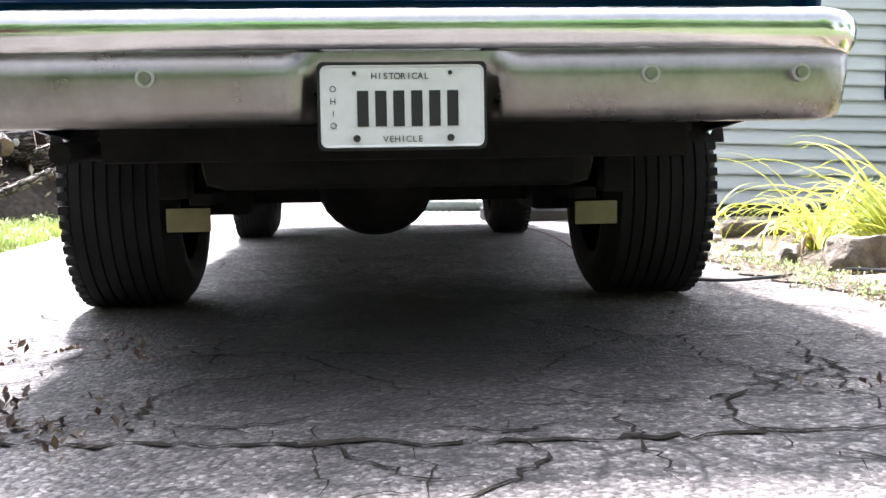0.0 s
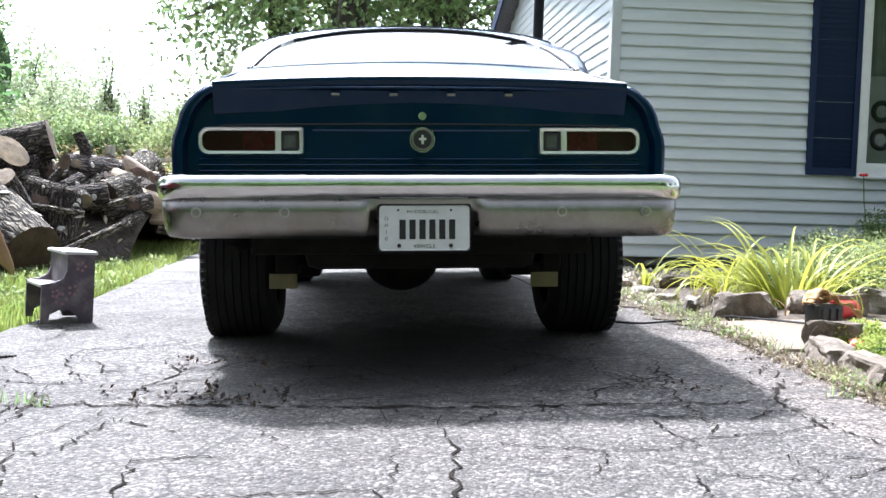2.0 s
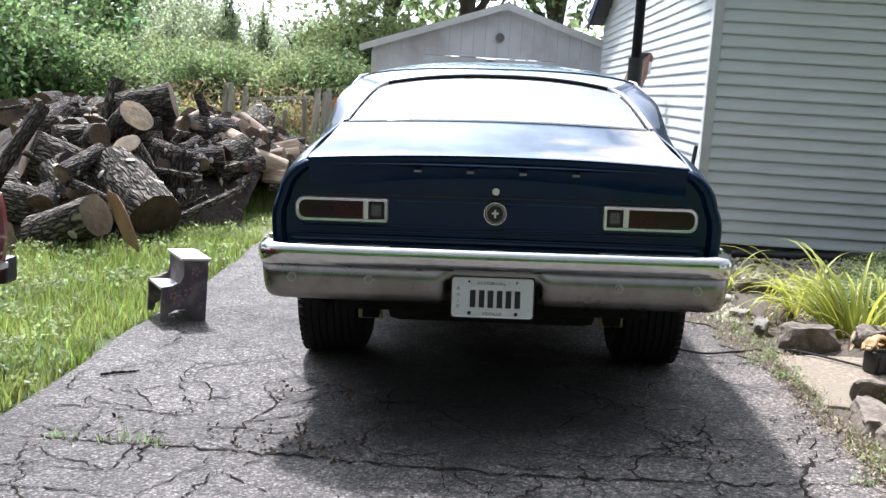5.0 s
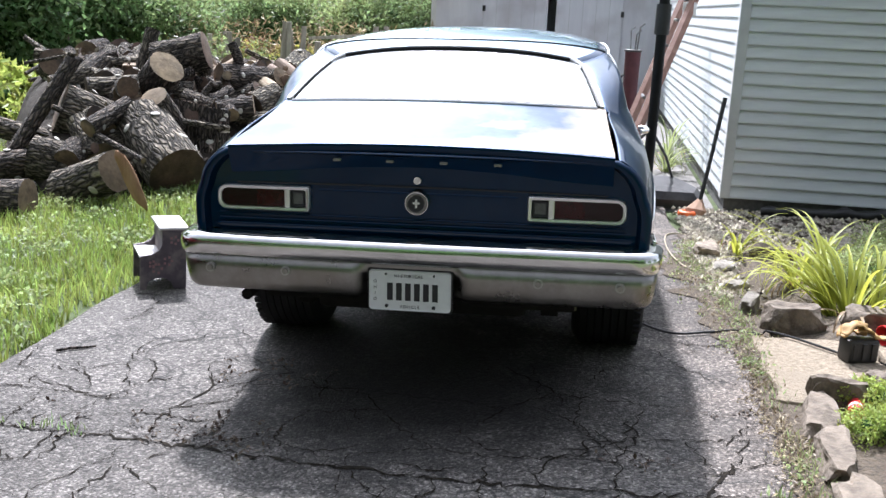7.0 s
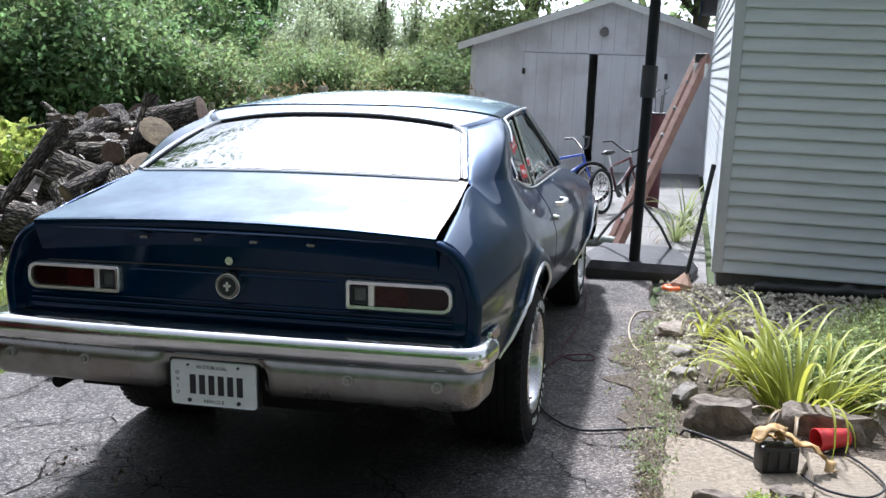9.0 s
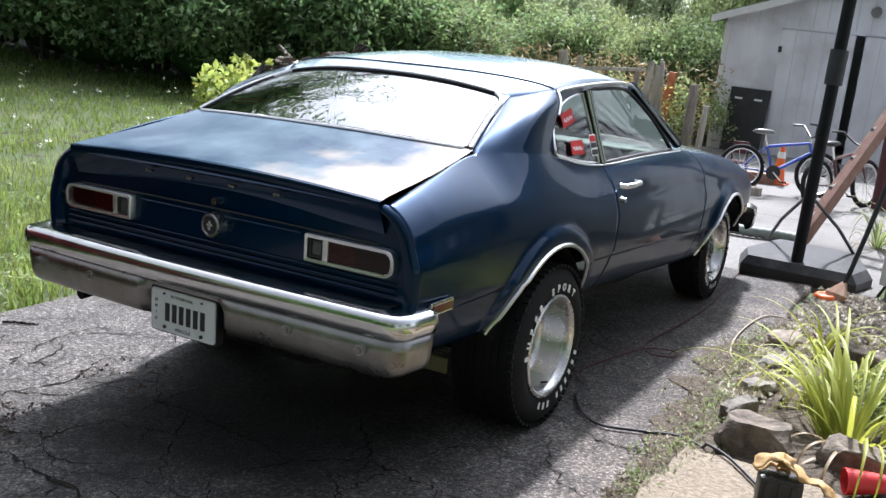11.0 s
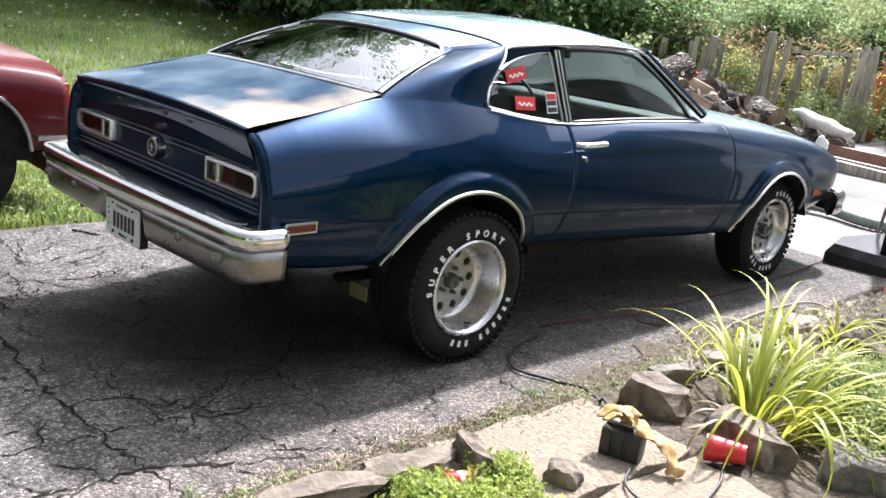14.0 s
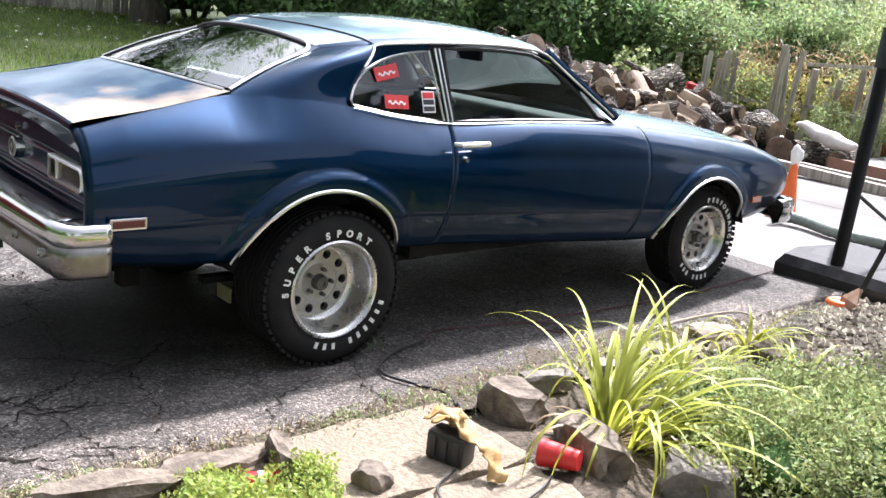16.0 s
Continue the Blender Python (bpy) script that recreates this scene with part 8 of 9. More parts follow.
def truck_side(s):
    x0 = 0 if s > 0 else -TW
    bm = bmesh.new()
    zt = spline((-4.6, 0.98), (-2.0, 0.98), (-1.2, 0.97), (-0.4, 0.93), (-0.1, 0.89), (0.0, 0.86))
    grid(lambda y, v: (x0 + s * (0.03 * math.sin(math.pi * v) - (0.05 * max(0, (v - 0.8) / 0.2) ** 2)), y, 0.42 + (zt(y) - 0.42) * v), lin(-4.6, 0, 120), lin(0, 1, 16), bm=bm)
    for cy in (-0.62, -3.6):
        inside = {v for v in bm.verts if math.hypot(v.co.y - cy, v.co.z - 0.4) < 0.4}
        bmesh.ops.delete(bm, geom=[f for f in bm.faces if all(v in inside for v in f.verts)], context="FACES")
        for v in [v for v in bm.verts if v in inside]:
            d = Vector((v.co.y - cy, v.co.z - 0.4)).normalized()
            v.co.y, v.co.z = cy + d.x * 0.4, 0.4 + d.y * 0.4
    bmesh.ops.delete(bm, geom=[v for v in bm.verts if not v.link_faces], context="VERTS")
    if s < 0:
        bmesh.ops.reverse_faces(bm, faces=bm.faces)
    o = part("body_side", bm, TRUCK_RED, trk, smooth="all")
    sd = o.modifiers.new("thickness", "SOLIDIFY")
    sd.thickness, sd.offset = 0.01, -1
    for cy in (-0.62, -3.6):
        part("arch_trim", tube_bm([(x0 + s * 0.022, cy + 0.405 * math.cos(a), 0.4 + 0.405 * math.sin(a)) for a in lin(0.05, math.pi - 0.05, 30)], 0.014, 6, up=(1, 0, 0)), TRIM, trk, smooth=True)
        xw = x0 - s * 0.13
        t = part("wheel", lathe([(-0.1, 0.19), (-0.11, 0.28), (-0.08, 0.345), (0.08, 0.345), (0.11, 0.28), (0.1, 0.19)], 40), RUBBER, trk, "black truck tyre", smooth=50)
        t.matrix_basis = Matrix.Translation((xw, cy, 0.34))
        part("wheel_disc", lathe([(0.09 * s, 0.2), (0.05 * s, 0.17), (0.06 * s, 0.06), (0.08 * s, 0.0)], 32), TRIM, t, smooth=50)
        part("wheel_house", box_bm(x0 - 0.26 if s > 0 else x0 + 0.01, cy - 0.42, 0.36, x0 - 0.01 if s > 0 else x0 + 0.26, cy + 0.42, 0.82), UNDER, trk)
    part("side_trim", box_bm(x0 - 0.006, -0.18, 0.485, x0 + s * 0.036 if s > 0 else x0 + 0.006, -0.01, 0.51) if s > 0 else box_bm(x0 - 0.036, -0.18, 0.485, x0 + 0.006, -0.01, 0.51), TRIM, trk)


truck_side(1)
truck_side(-1)
part("bonnet", grid(lambda u, v: (-TW / 2 + (TW / 2 - 0.04) * u, -1.6 + 1.6 * v, (0.99 + (0.875 - 0.99) * v ** 1.6) + 0.05 * (1 - abs(u) ** 3) - 0.012), lin(-1, 1, 21), lin(0, 1, 14)), TRUCK_RED, trk, "dark red bonnet", smooth="all")
part("grille", box_bm(-TW + 0.16, -0.03, 0.55, -0.16, 0.015, 0.84, bevel=0.01), BLACK, trk)
for x in (-0.32, -TW + 0.32):
    part("headlamp", box_bm(x - 0.1, -0.02, 0.62, x + 0.1, 0.025, 0.8, bevel=0.01), CLEAR_LENS, trk)
for x in (-0.06, -TW + 0.06):
    part("turn_lamp", box_bm(x - 0.055, -0.07, 0.6, x + 0.062, 0.02, 0.82, bevel=0.008), AMBER, trk, "amber turn lamp")
part("front_bumper", box_bm(-TW - 0.02, 0.0, 0.4, 0.02, 0.12, 0.52, bevel=0.02), BLACK, trk, "black front bumper")
part("lower_apron", box_bm(-TW + 0.02, -0.1, 0.26, -0.02, -0.01, 0.42, bevel=0.01), TRUCK_RED, trk)
part("cab", box_bm(-TW + 0.1, -3.1, 0.98, -0.1, -1.6, 1.58, bevel=0.14), TRUCK_RED, trk, smooth=60)
part("cab_window", box_bm(-0.102, -2.7, 1.08, -0.085, -1.85, 1.45, bevel=0.004), BLACK, trk)
part("bed", box_bm(-TW + 0.03, -4.58, 0.45, -0.03, -3.12, 0.6), TRUCK_RED, trk)
part("tailgate", box_bm(-TW + 0.03, -4.6, 0.45, -0.03, -4.55, 0.97), TRUCK_RED, trk)
part("chassis", box_bm(-TW + 0.3, -4.4, 0.3, -0.3, -0.15, 0.44), UNDER, trk)

# ---------------------------------------------------------------- garden bed
bm = grid(lambda x, y: (x, y, gz(x) - 0.012 + 0.02 * noise.noise(Vector((x * 3, y * 3, 0))) + 0.035 * min(1, max(0, (x - 1.5) / 0.5)) * (1 if 1.3 < y < 3.1 else 0)), lin(1.36, 6.5, 60), lin(-1.2, 4.66, 80))
tagged(part("garden_bed", bm, SOIL, smooth="all"), "dry planting bed between the drive and the house", "garden bed", kind="structure")


def slab(name, pts, z0, th, m, label, cat, kind=""):
    bm = bmesh.new()
    n = len(pts)
    cx, cy = sum(p[0] for p in pts) / n, sum(p[1] for p in pts) / n
    rows = []
    for sc, z in ((1, 0), (1, th * 0.75), (0.985, th * 0.95), (0.96, th), (0.5, th)):
        rows.append([bm.verts.new((cx + (x - cx) * sc, cy + (y - cy) * sc, gz(x) + z0 + z + 0.004 * noise.noise(Vector((x * 5, y * 5, 3))))) for x, y in pts])
    bm.faces.new(rows[0][::-1])
    bm.faces.new(rows[-1])
    for a, b in zip(rows, rows[1:]):
        for i in range(n):
            bm.faces.new((a[i], a[(i + 1) % n], b[(i + 1) % n], b[i]))
    bmesh.ops.recalc_face_normals(bm, faces=bm.faces)
    return tagged(part(name, bm, m, smooth=40), label, cat, kind=kind)


def ragged(x0, y0, x1, y1, n, seed, j=0.03):
    r = random.Random(seed)
    out = []
    for (ax, ay), (bx, by) in zip(((x0, y0), (x1, y0), (x1, y1), (x0, y1)), ((x1, y0), (x1, y1), (x0, y1), (x0, y0))):
        for k in range(n):
            t = k / n
            out.append((ax + (bx - ax) * t + r.uniform(-j, j), ay + (by - ay) * t + r.uniform(-j, j)))
    return out


slab("path_slab", ragged(1.43, 0.44, 1.98, 1.3, 6, 1, 0.02), -0.04, 0.06, SLAB, "flat tan stone paving slab beside the drive", "paving slab")
slab("path_slab", ragged(1.99, 0.42, 2.62, 1.24, 6, 2, 0.02), -0.04, 0.058, SLAB, "flat tan stone paving slab with tools on it", "paving slab")
slab("path_slab", ragged(2.64, 0.35, 3.3, 1.2, 6, 3, 0.02), -0.04, 0.06, SLAB, "flat tan stone paving slab further along", "paving slab")


def rock(x, y, w, d, h, rot, seed, m, label, z=None, sharp=0.3):
    bm = bmesh.new()
    bmesh.ops.create_icosphere(bm, subdivisions=3, radius=1)
    for v in bm.verts:
        n = v.co.normalized()
        k = 1 + sharp * noise.noise(n * 1.5 + Vector((seed * 2.3, 0, 0))) + sharp * 0.35 * noise.noise(n * 4 + Vector((0, seed, 0)))
        c = Vector((max(-0.78, min(0.78, n.x)), max(-0.78, min(0.78, n.y)), max(-0.7, min(0.62, n.z)))) * k
        v.co = Vector((c.x * w * 0.62, c.y * d * 0.62, c.z * h * 0.75))
    o = part("rock", bm, m, smooth=28)
    o.matrix_basis = pose(x, y, (gz(x) + h * 0.36) if z is None else z, 0, 0, rot)
    return tagged(o, label, "rock", "rocks edging the bed")


rock(1.66, 1.47, 0.28, 0.18, 0.155, 4, 1, BROWN_ROCK, "large grey-brown rock beside the daylily")
rock(2.09, 1.46, 0.36, 0.14, 0.15, -16, 2, BROWN_ROCK, "long brown rock behind the red cup")
rock(1.66, 0.46, 0.22, 0.07, 0.14, -12, 3, BROWN_ROCK, "upright dark brown rock by the drive")
rock(2.45, 1.6, 0.26, 0.2, 0.16, 30, 4, PALE_ROCK, "pale rounded rock beside the slab")
rock(1.55, 0.27, 0.34, 0.12, 0.085, 78, 5, BROWN_ROCK, "long weathered piece of edging along the drive", sharp=0.45)
rock(1.53, -0.08, 0.38, 0.12, 0.085, 84, 6, BROWN_ROCK, "long weathered piece of edging along the drive", sharp=0.45)
rock(1.52, -0.47, 0.4, 0.12, 0.085, 88, 7, BROWN_ROCK, "long weathered piece of edging along the drive", sharp=0.45)
rock(1.54, -0.88, 0.4, 0.12, 0.085, 94, 8, BROWN_ROCK, "long weathered piece of edging along the drive", sharp=0.45)
rock(1.88, 0.66, 0.12, 0.1, 0.1, 15, 9, BROWN_ROCK, "rough grey rock among low plants")
rock(2.1, 0.3, 0.24, 0.18, 0.14, 40, 10, BROWN_ROCK, "rough dark rock among low plants")
rock(1.51, 1.8, 0.22, 0.08, 0.09, 70, 11, PALE_ROCK, "pale stone edging the bed")
rock(1.5, 2.2, 0.15, 0.1, 0.06, 50, 12, PALE_ROCK, "pale stone edging the bed")
rock(1.48, 2.62, 0.18, 0.11, 0.06, 80, 13, PALE_ROCK, "pale stone edging the bed")
rock(1.42, 3.05, 0.24, 0.16, 0.08, 85, 14, ROCK, "dark stone edging the bed")
rock(1.85, 3.0, 0.3, 0.12, 0.1, -12, 15, BROWN_ROCK, "dark stone at the edge of the gravel")
rock(2.3, 2.95, 0.34, 0.12, 0.1, -8, 16, BROWN_ROCK, "dark stone at the edge of the gravel")
rock(2.7, 1.95, 0.3, 0.24, 0.2, 20, 17, ROCK, "grey rock beside the ferny bush")
rock(2.55, 0.1, 0.34, 0.26, 0.24, -30, 18, ROCK, "rough grey rock among low plants")

# gravel against the house
r = random.Random(19)
bm = bmesh.new()
me_v, me_f = [], []
for k in range(5200):
    if k < 3800:
        x, y = r.uniform(1.32, 4.6), r.uniform(3.15, 4.62)
    else:
        x, y = r.gauss(1.46, 0.06), r.uniform(2.0, 4.4)
    s = r.uniform(0.012, 0.03)
    b = len(me_v)
    z = gz(x) + 0.01
    a = r.uniform(0, 6.28)
    for dx, dy, dz in ((1, 0, 0), (-0.5, 0.8, 0), (-0.5, -0.8, 0), (0, 0, 0.8), (0, 0, -0.6)):
        me_v.append((x + s * (dx * math.cos(a) - dy * math.sin(a)), y + s * (dx * math.sin(a) + dy * math.cos(a)), z + s * dz * r.uniform(0.6, 1.1)))
    me_f += [(b, b + 1, b + 3), (b + 1, b + 2, b + 3), (b + 2, b, b + 3), (b + 1, b, b + 4), (b + 2, b + 1, b + 4), (b, b + 2, b + 4)]
bm.free()
me = bpy.data.meshes.new("gravel")
me.from_pydata(me_v, [], me_f)
me.materials.append(PEBBLE)
tagged(new("gravel", me), "pale loose gravel along the house", "gravel", kind="stuff")


# daylilies: arching blades
def blade_bm(length, width, arch, seed):
    r = random.Random(seed)
    bm = bmesh.new()
    prev = None
    n = 12
    x = z = 0.0
    ang = radians(r.uniform(74, 86))
    for k in range(n + 1):
        t = k / n
        w = width * (0.55 + 0.9 * math.sin(math.pi * min(t * 0.8 + 0.12, 1))) * (1 - t**3) + 0.0008
        nx, nz = -math.sin(ang), math.cos(ang)
        cur = [bm.verts.new((x, -w, z)), bm.verts.new((x - nx * w * 0.35, 0, z - nz * w * 0.35)), bm.verts.new((x, w, z))]
        if prev:
            for i in (0, 1):
                bm.faces.new((prev[i], prev[i + 1], cur[i + 1], cur[i]))
        prev = cur
        st = length / n
        x += st * math.cos(ang)
        z += st * math.sin(ang)
        ang -= radians(arch) / n * (0.35 + 1.5 * t)
    return bm


STRAW = leaf_mat("withered_blade", (0.26, 0.19, 0.1), (0.38, 0.3, 0.17), trans=0.2)


def daylily(x, y, n, size, seed, label, crowns=((0, 0, 0, 180),), leaf=LEAF_LILY):
    """A clump of blades; each crown is (x, y, heading, spread) and its blades lean that way."""
    e = thing("daylily", pose(x, y, gz(x) + 0.0), label, "daylily", "daylilies in the bed")
    r = random.Random(seed)
    arches = (95, 160, 120, 185, 105, 140, 195, 128, 90)
    kinds = []
    for k in range(n):
        cx, cy, head, spread = crowns[k % len(crowns)] if r.random() > 0.12 else (0, 0, 0, 180)
        a = head + r.triangular(-spread, spread, 0)
        q = r.uniform(0, 0.07) * size
        lean = r.uniform(-4, 34) if spread > 100 else r.triangular(0, 48, 16)
        m = Matrix.Translation((cx + q * math.cos(radians(a)), cy + q * math.sin(radians(a)), -0.01)) @ Matrix.Rotation(radians(a), 4, "Z") @ Matrix.Rotation(radians(lean), 4, "Y") @ Matrix.Rotation(radians(r.uniform(-25, 25)), 4, "Z")
        if k < 9:
            o = part("leaf", blade_bm(size * (0.72 + 0.45 * k / 8), 0.0067, arches[k], seed + k), leaf, e, smooth="all")
            kinds.append(o)
            o.matrix_basis = m
        else:
            o = share("leaf", kinds[r.randrange(9)], e, m)
            q = r.uniform(0.55, 1.05)
            o.scale = (q, q * r.uniform(0.8, 1.25), q)
    for k in range(18 if n > 50 else 6):
        a = r.uniform(0, 360)
        part("dry_leaf", blade_bm(size * r.uniform(0.4, 0.75), 0.005, 215, seed + 50 + k), STRAW, e, "withered brown blade", smooth="all",
             matrix=Matrix.Rotation(radians(a), 4, "Z") @ Matrix.Translation((0.03, 0, 0)) @ Matrix.Rotation(radians(r.uniform(20, 55)), 4, "Y"))
    return e


daylily(2.0, 1.63, 112, 0.78, 100, "large yellow-green daylily clump with long arching blades", ((-0.07, 0.07, 128, 62), (0.09, 0.02, 12, 70), (-0.02, 0.05, 100, 80)))
daylily(2.3, 2.0, 22, 0.55, 200, "yellow-green daylily clump behind the rocks")
daylily(1.84, 2.25, 54, 0.58, 300, "smaller yellow-green daylily clump behind the large one", ((0, 0, 150, 110), (0.05, 0.03, 60, 80)))
daylily(2.1, 2.75, 22, 0.4, 400, "small daylily clump near the gravel")
daylily(1.62, 3.1, 14, 0.4, 500, "sparse daylily tuft beside the gravel")
daylily(1.4, 6.6, 34, 0.62, 600, "green strap-leaved plant against the sunlit wall", leaf=LEAF_PALE)
daylily(1.48, 7.4, 30, 0.75, 650, "taller strap-leaved plant against the sunlit wall", leaf=LEAF_PALE)
fern = place(bush("ferny_bush", "feathery grey-green bush in the bed", (0.42, 0.38, 0.2), LEAF_FERN, 51, 60, 150, 0.022, core=0.55, group="low plants in the bed"), 2.55, 2.35)
put(fern, 2.95, 2.1, 90, s=1.1)
put(fern, 2.2, 2.12, 30, s=0.8)
put(fern, 2.6, 1.92, 310, s=0.9)
put(fern, 2.3, 2.4, 200, s=0.75)
put(fern, 3.2, 2.75, 140, s=1.2)
put(fern, 2.75, 2.9, 240, s=1.0)
low = place(bush("low_shrub", "low yellow-green small-leaved plant by the slab", (0.15, 0.12, 0.09), LEAF_LIME, 52, 44, 70, 0.016, core=0.45, group="low plants in the bed"), 1.8, 0.46)
put(low, 2.05, 0.12, 80, s=1.7)
put(low, 2.3, 0.0, 160, s=1.7)
put(low, 1.72, 0.2, 220, s=0.9)
tall = place(bush("foundation_shrub", "dark green shrub under the window", (0.5, 0.4, 0.38), LEAF_MID, 53, 40, 60, 0.05, core=0.6, group="low plants in the bed"), 4.4, 3.75)
put(tall, 5.1, 3.6, 100, s=1.2)
# loose items on the slab
box_ = thing("battery_tool", pose(1.86, 1.0, gz(1.86) + 0.022, 0, 0, 20), "black battery box with a yellow strap on the slab", "power tool")
part("casing", box_bm(-0.075, -0.045, 0, 0.075, 0.045, 0.105, bevel=0.014), BLACK, box_, smooth=50)
for x in (-0.045, 0.0, 0.045):
    part("rib", box_bm(x - 0.012, -0.052, 0.015, x + 0.012, -0.044, 0.09, bevel=0.003), BLACK, box_)
def ribbon_bm(pts, width, seed):
    """A limp, creased webbing strap along points."""
    rr = random.Random(seed)
    bm = bmesh.new()
    pts = [Vector(p) for p in pts]
    prev = None
    n = len(pts)
    for i, p in enumerate(pts):
        d = (pts[min(i + 1, n - 1)] - pts[max(i - 1, 0)]).normalized()
        sd = d.cross(Vector((0.2 * math.sin(i * 1.3), 0.3 * math.cos(i * 0.9), 1))).normalized()
        up = sd.cross(d)
        w = width * rr.uniform(0.75, 1.1)
        cur = [bm.verts.new(p + sd * w * k + up * (0.25 * w * math.cos(k * 2.5 + i))) for k in (-1, -0.35, 0.35, 1)]
        if prev:
            for k in range(3):
                bm.faces.new((prev[k], prev[k + 1], cur[k + 1], cur[k]))
        prev = cur
    return bm


def wavy(pts, n=5):
    out = []
    for i in range(len(pts) - 1):
        p = [Vector(pts[min(max(i + k, 0), len(pts) - 1)]) for k in (-1, 0, 1, 2)]
        for k in range(n):
            t = k / n
            out.append(0.5 * (2 * p[1] + (p[2] - p[0]) * t + (2 * p[0] - 5 * p[1] + 4 * p[2] - p[3]) * t * t + (3 * p[1] - p[0] - 3 * p[2] + p[3]) * t**3))
    return out + [Vector(pts[-1])]


for nm, path, w, sd_ in (("strap", [(-0.1, -0.01, 0.13), (-0.05, 0.0, 0.17), (0.0, 0.01, 0.165), (0.04, 0.0, 0.14), (0.09, -0.01, 0.11), (0.15, -0.01, 0.095), (0.19, -0.03, 0.05), (0.22, -0.05, 0.012)], 0.034, 4),
                         ("strap_fold", [(-0.09, 0.02, 0.11), (-0.04, 0.03, 0.135), (0.01, 0.02, 0.12), (0.0, -0.01, 0.14), (0.02, 0.03, 0.17)], 0.026, 5)):
    o = part(nm, ribbon_bm(wavy(path), w, sd_), YELLOW, box_, "crumpled yellow webbing strap", smooth="all")
    o.modifiers.new("thickness", "SOLIDIFY").thickness = 0.004
cup = thing("red_cup", pose(2.1, 1.29, gz(2.1) + 0.066, 0, 4, 205), "red plastic cup lying on its side on the slab", "cup")
part("body", lathe([(-0.07, 0.0), (-0.07, 0.035), (0.07, 0.05), (0.072, 0.047), (-0.064, 0.032), (-0.064, 0.0)], 28), RED, cup, smooth=50)
can = thing("red_can", pose(1.7, 0.36, gz(1.7) + 0.034, 0, 0, 75), "crushed red drink can by the brown rock", "can")
part("body", lathe([(-0.055, 0.0), (-0.055, 0.026), (-0.048, 0.032), (0.0, 0.028), (0.048, 0.032), (0.055, 0.026), (0.055, 0.0)], 20), RED, can, smooth=50)
part("band", lathe([(-0.012, 0.0298), (-0.002, 0.029), (0.008, 0.0298)], 20), STICKER_WHITE, can)


def cable(name, pts, rad, m, label):
    """A cord lying on the ground, smoothed through its points."""
    out = []
    for i in range(len(pts) - 1):
        p0, p1, p2, p3 = pts[max(i - 1, 0)], pts[i], pts[i + 1], pts[min(i + 2, len(pts) - 1)]
        for k in range(8):
            t = k / 8
            x, y = (0.5 * (2 * b + (c - a) * t + (2 * a - 5 * b + 4 * c - d) * t * t + (3 * b - a - 3 * c + d) * t**3) for a, b, c, d in zip(p0, p1, p2, p3))
            out.append((x, y, gz(x) + rad + 0.006 + (0.022 if x > 1.5 else 0)))
    e = thing(name, Matrix.Identity(4), label, "cord", "cords on the ground")
    part("cord", tube_bm(out, rad, 6), m, e, smooth=True)


cable("extension_cord", [(0.84, 1.68), (0.88, 1.5), (0.98, 1.34), (1.09, 1.27), (1.24, 1.32), (1.38, 1.375), (1.5, 1.33), (1.61, 1.26), (1.72, 1.14), (1.8, 1.04)], 0.006, BLACK, "black extension cord running over the asphalt")
cable("tool_cord", [(1.95, 0.95), (2.02, 0.82), (2.15, 0.78), (2.24, 0.9), (2.2, 1.1), (2.14, 1.22)], 0.005, BLACK, "thin black cord looped on the slab")
cable("power_cord", [(0.74, 4.73), (0.82, 4.1), (0.87, 3.43), (0.86, 2.9), (0.84, 2.5), (0.92, 2.34), (1.03, 2.38), (1.0, 2.47), (0.88, 2.42), (0.82, 2.25), (0.76, 1.95), (0.75, 1.79), (0.84, 1.68)], 0.004, MAROON, "thin dark red cord lying along the car")

cable("garden_cord", [(1.42, 3.5), (1.28, 3.6), (1.19, 3.5), (1.18, 3.03), (1.26, 2.61), (1.42, 2.46)], 0.005, mat("pale_sisal", (0.36, 0.3, 0.22), (0.48, 0.42, 0.32), scale=60, rough=0.9), "loop of pale cord at the edge of the asphalt")
fab = thing("weed_fabric", Matrix.Identity(4), "black weed fabric bunched along the house foundation", "weed fabric")
part("roll", tube_bm([(1.98 + 0.07 * k, 4.44 + 0.035 * noise.noise(Vector((k * 0.35, 2, 0))), gz(1.98 + 0.07 * k) + 0.04 + 0.02 * noise.noise(Vector((k * 0.5, 0, 5)))) for k in range(40)],
                      [0.03 + 0.022 * abs(noise.noise(Vector((k * 0.6, 7, 0)))) + 0.012 * (k % 2) for k in range(40)], 8), BLACK, fab, smooth=60)

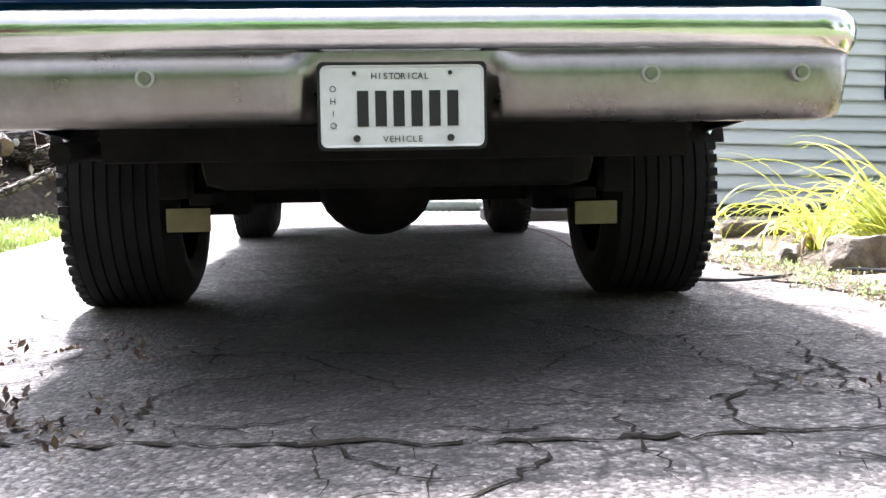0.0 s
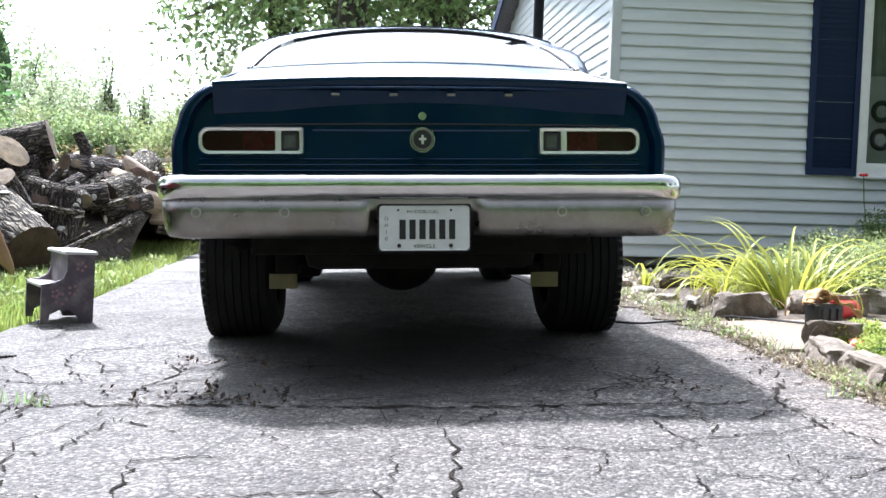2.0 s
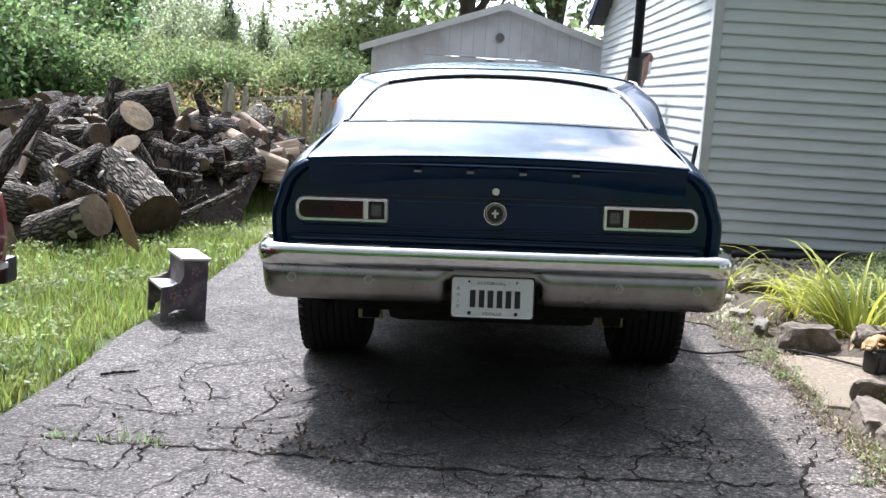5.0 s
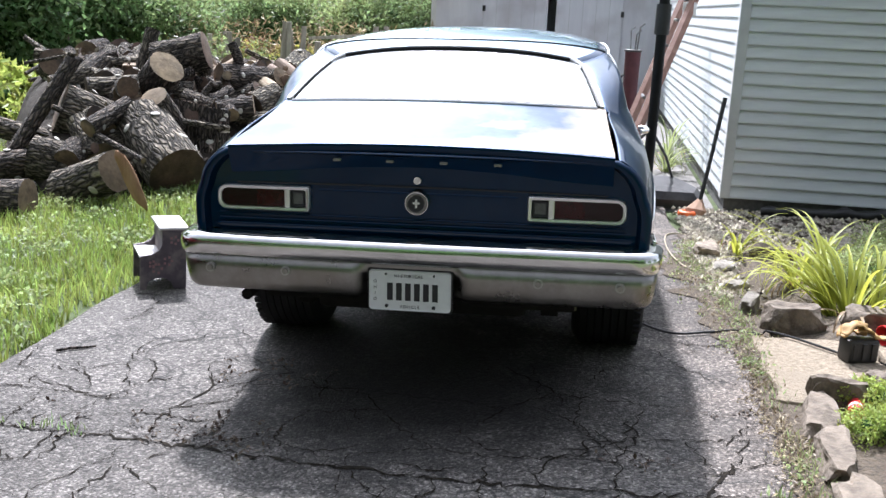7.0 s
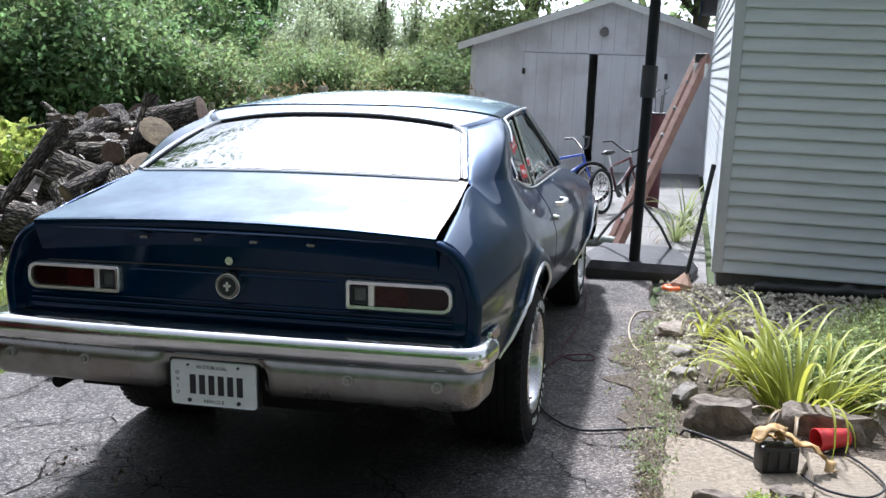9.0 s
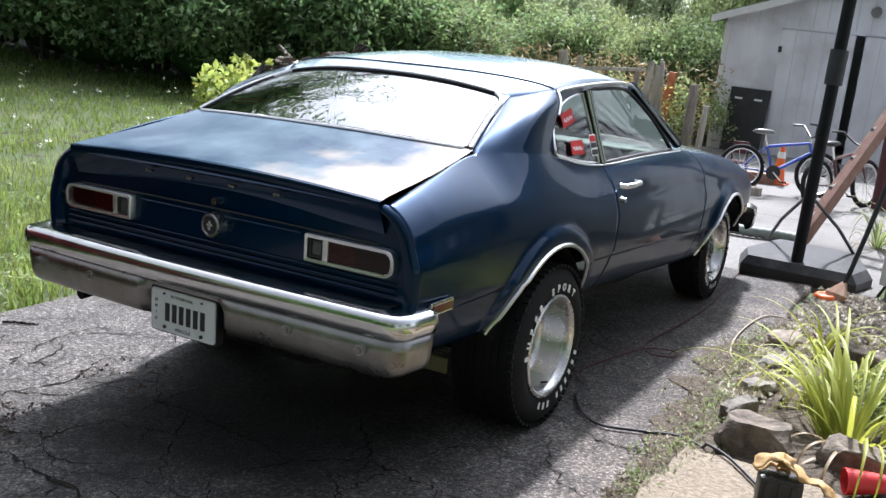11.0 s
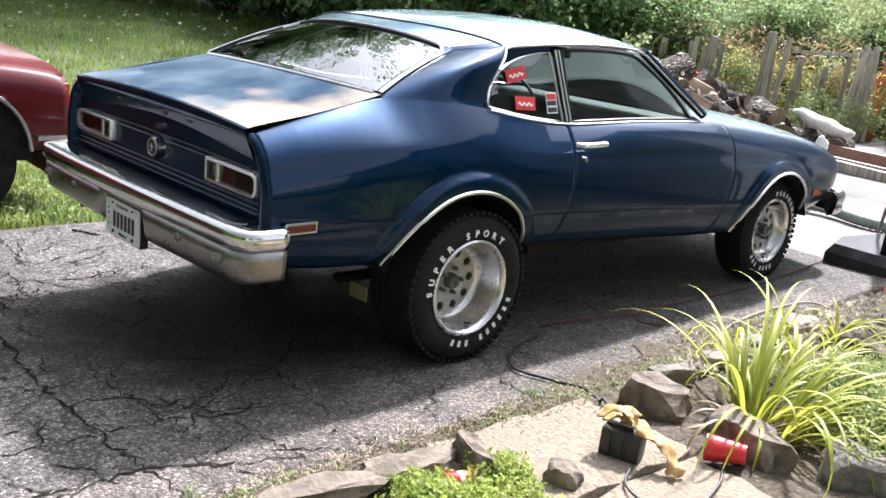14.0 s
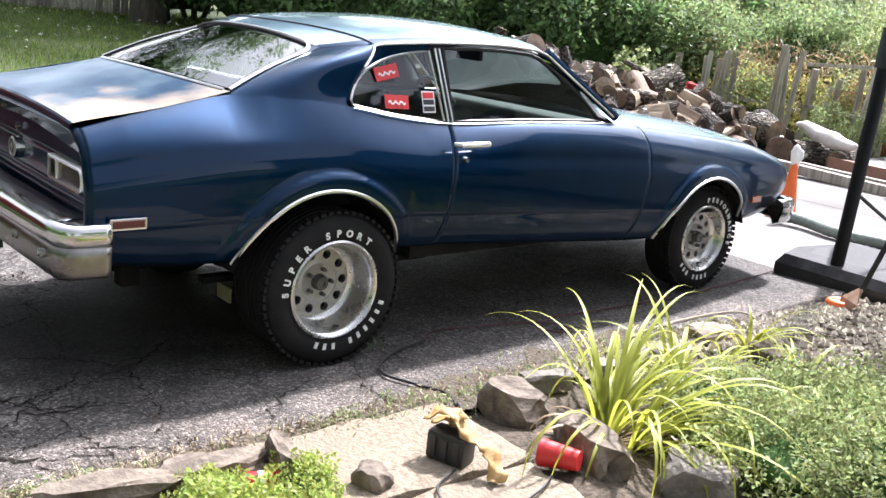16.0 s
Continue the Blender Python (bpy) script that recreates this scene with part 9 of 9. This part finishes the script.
# stone block, vine and a late flower by the wall
sb = thing("stone_block", pose(3.85, 3.32, gz(3.85) + 0.0, 0, 0, 4), "rough grey-brown stone block under the window", "stone block")
bm = box_bm(-0.4, -0.2, -0.02, 0.4, 0.2, 0.36, bevel=0.02)
bmesh.ops.subdivide_edges(bm, edges=bm.edges, cuts=3, use_grid_fill=True)
for v in bm.verts:
    v.co += Vector((noise.noise(v.co * 6), noise.noise(v.co * 6 + Vector((5, 0, 0))), noise.noise(v.co * 6 + Vector((0, 7, 0))))) * 0.018
part("block", bm, FOUND, sb, smooth=30)
put(tall, 4.15, 4.05, 40, z=0.42, s=0.75)
put(tall, 3.75, 3.95, 200, z=0.2, s=0.6)
fl = thing("red_flower", pose(3.2, 3.35, gz(3.0) + 0.02), "single red bloom on a thin tall stem", "flower")
part("stem", tube_bm([(0.08, 0, 0), (0.05, 0, 0.3), (0.01, 0, 0.55), (0, 0, 0.72)], 0.004, 6), LEAF_MID, fl)
for k in range(6):
    part("petal", lump(0.017, 0.01, 0.012, k + 1, 0.4, 1), RED, fl, matrix=Matrix.Translation((0, 0, 0.73)) @ Matrix.Rotation(k * math.tau / 6, 4, "Z") @ Matrix.Translation((0.018, 0, 0)))

# loose scrap between the logs and the fence
r = random.Random(61)
for k in range(16):
    x, y = r.uniform(-4.6, -3.0), r.uniform(9.4, 10.6)
    pl_ = thing("scrap_plank", pose(x, y, 0.24 + r.uniform(0.0, 0.16), r.uniform(-20, 20), r.uniform(-24, 24), r.uniform(0, 180)), "pale splintered scrap board on the wood pile", "scrap board", "scrap boards on the wood pile")
    ln, w = r.uniform(0.12, 0.32), r.uniform(0.03, 0.07)
    part("board", box_bm(-ln, -w, -0.012, ln, w, 0.012, bevel=0.004), (STOOL_TOP, OLD_WOOD, CUT, OLD_WOOD)[k % 4], pl_)

# dry brush and vine tangled behind and over the old fence
r = random.Random(71)
cs = [(r.uniform(-6.3, -1.9), r.uniform(12.3, 13.3), r.uniform(0.05, 1.15)) for _ in range(260)]
tagged(leaf_cloud("dry_brush", cs, [0.16] * len(cs), 9, 0.13, STRAW, 72, up=0.2, slim=0.16), "tangle of sunlit dry stalks behind the fence", "dry brush", kind="stuff")
cs = [(r.uniform(-6.3, -1.9), r.uniform(11.95, 12.6), r.uniform(0.0, 0.9) ** 1.3) for _ in range(110)]
tagged(leaf_cloud("fence_vine", cs, [0.13] * len(cs), 14, 0.06, LEAF_GOLD, 73, up=0.5), "yellowing vine leaves over the old fence", "vine", kind="stuff")
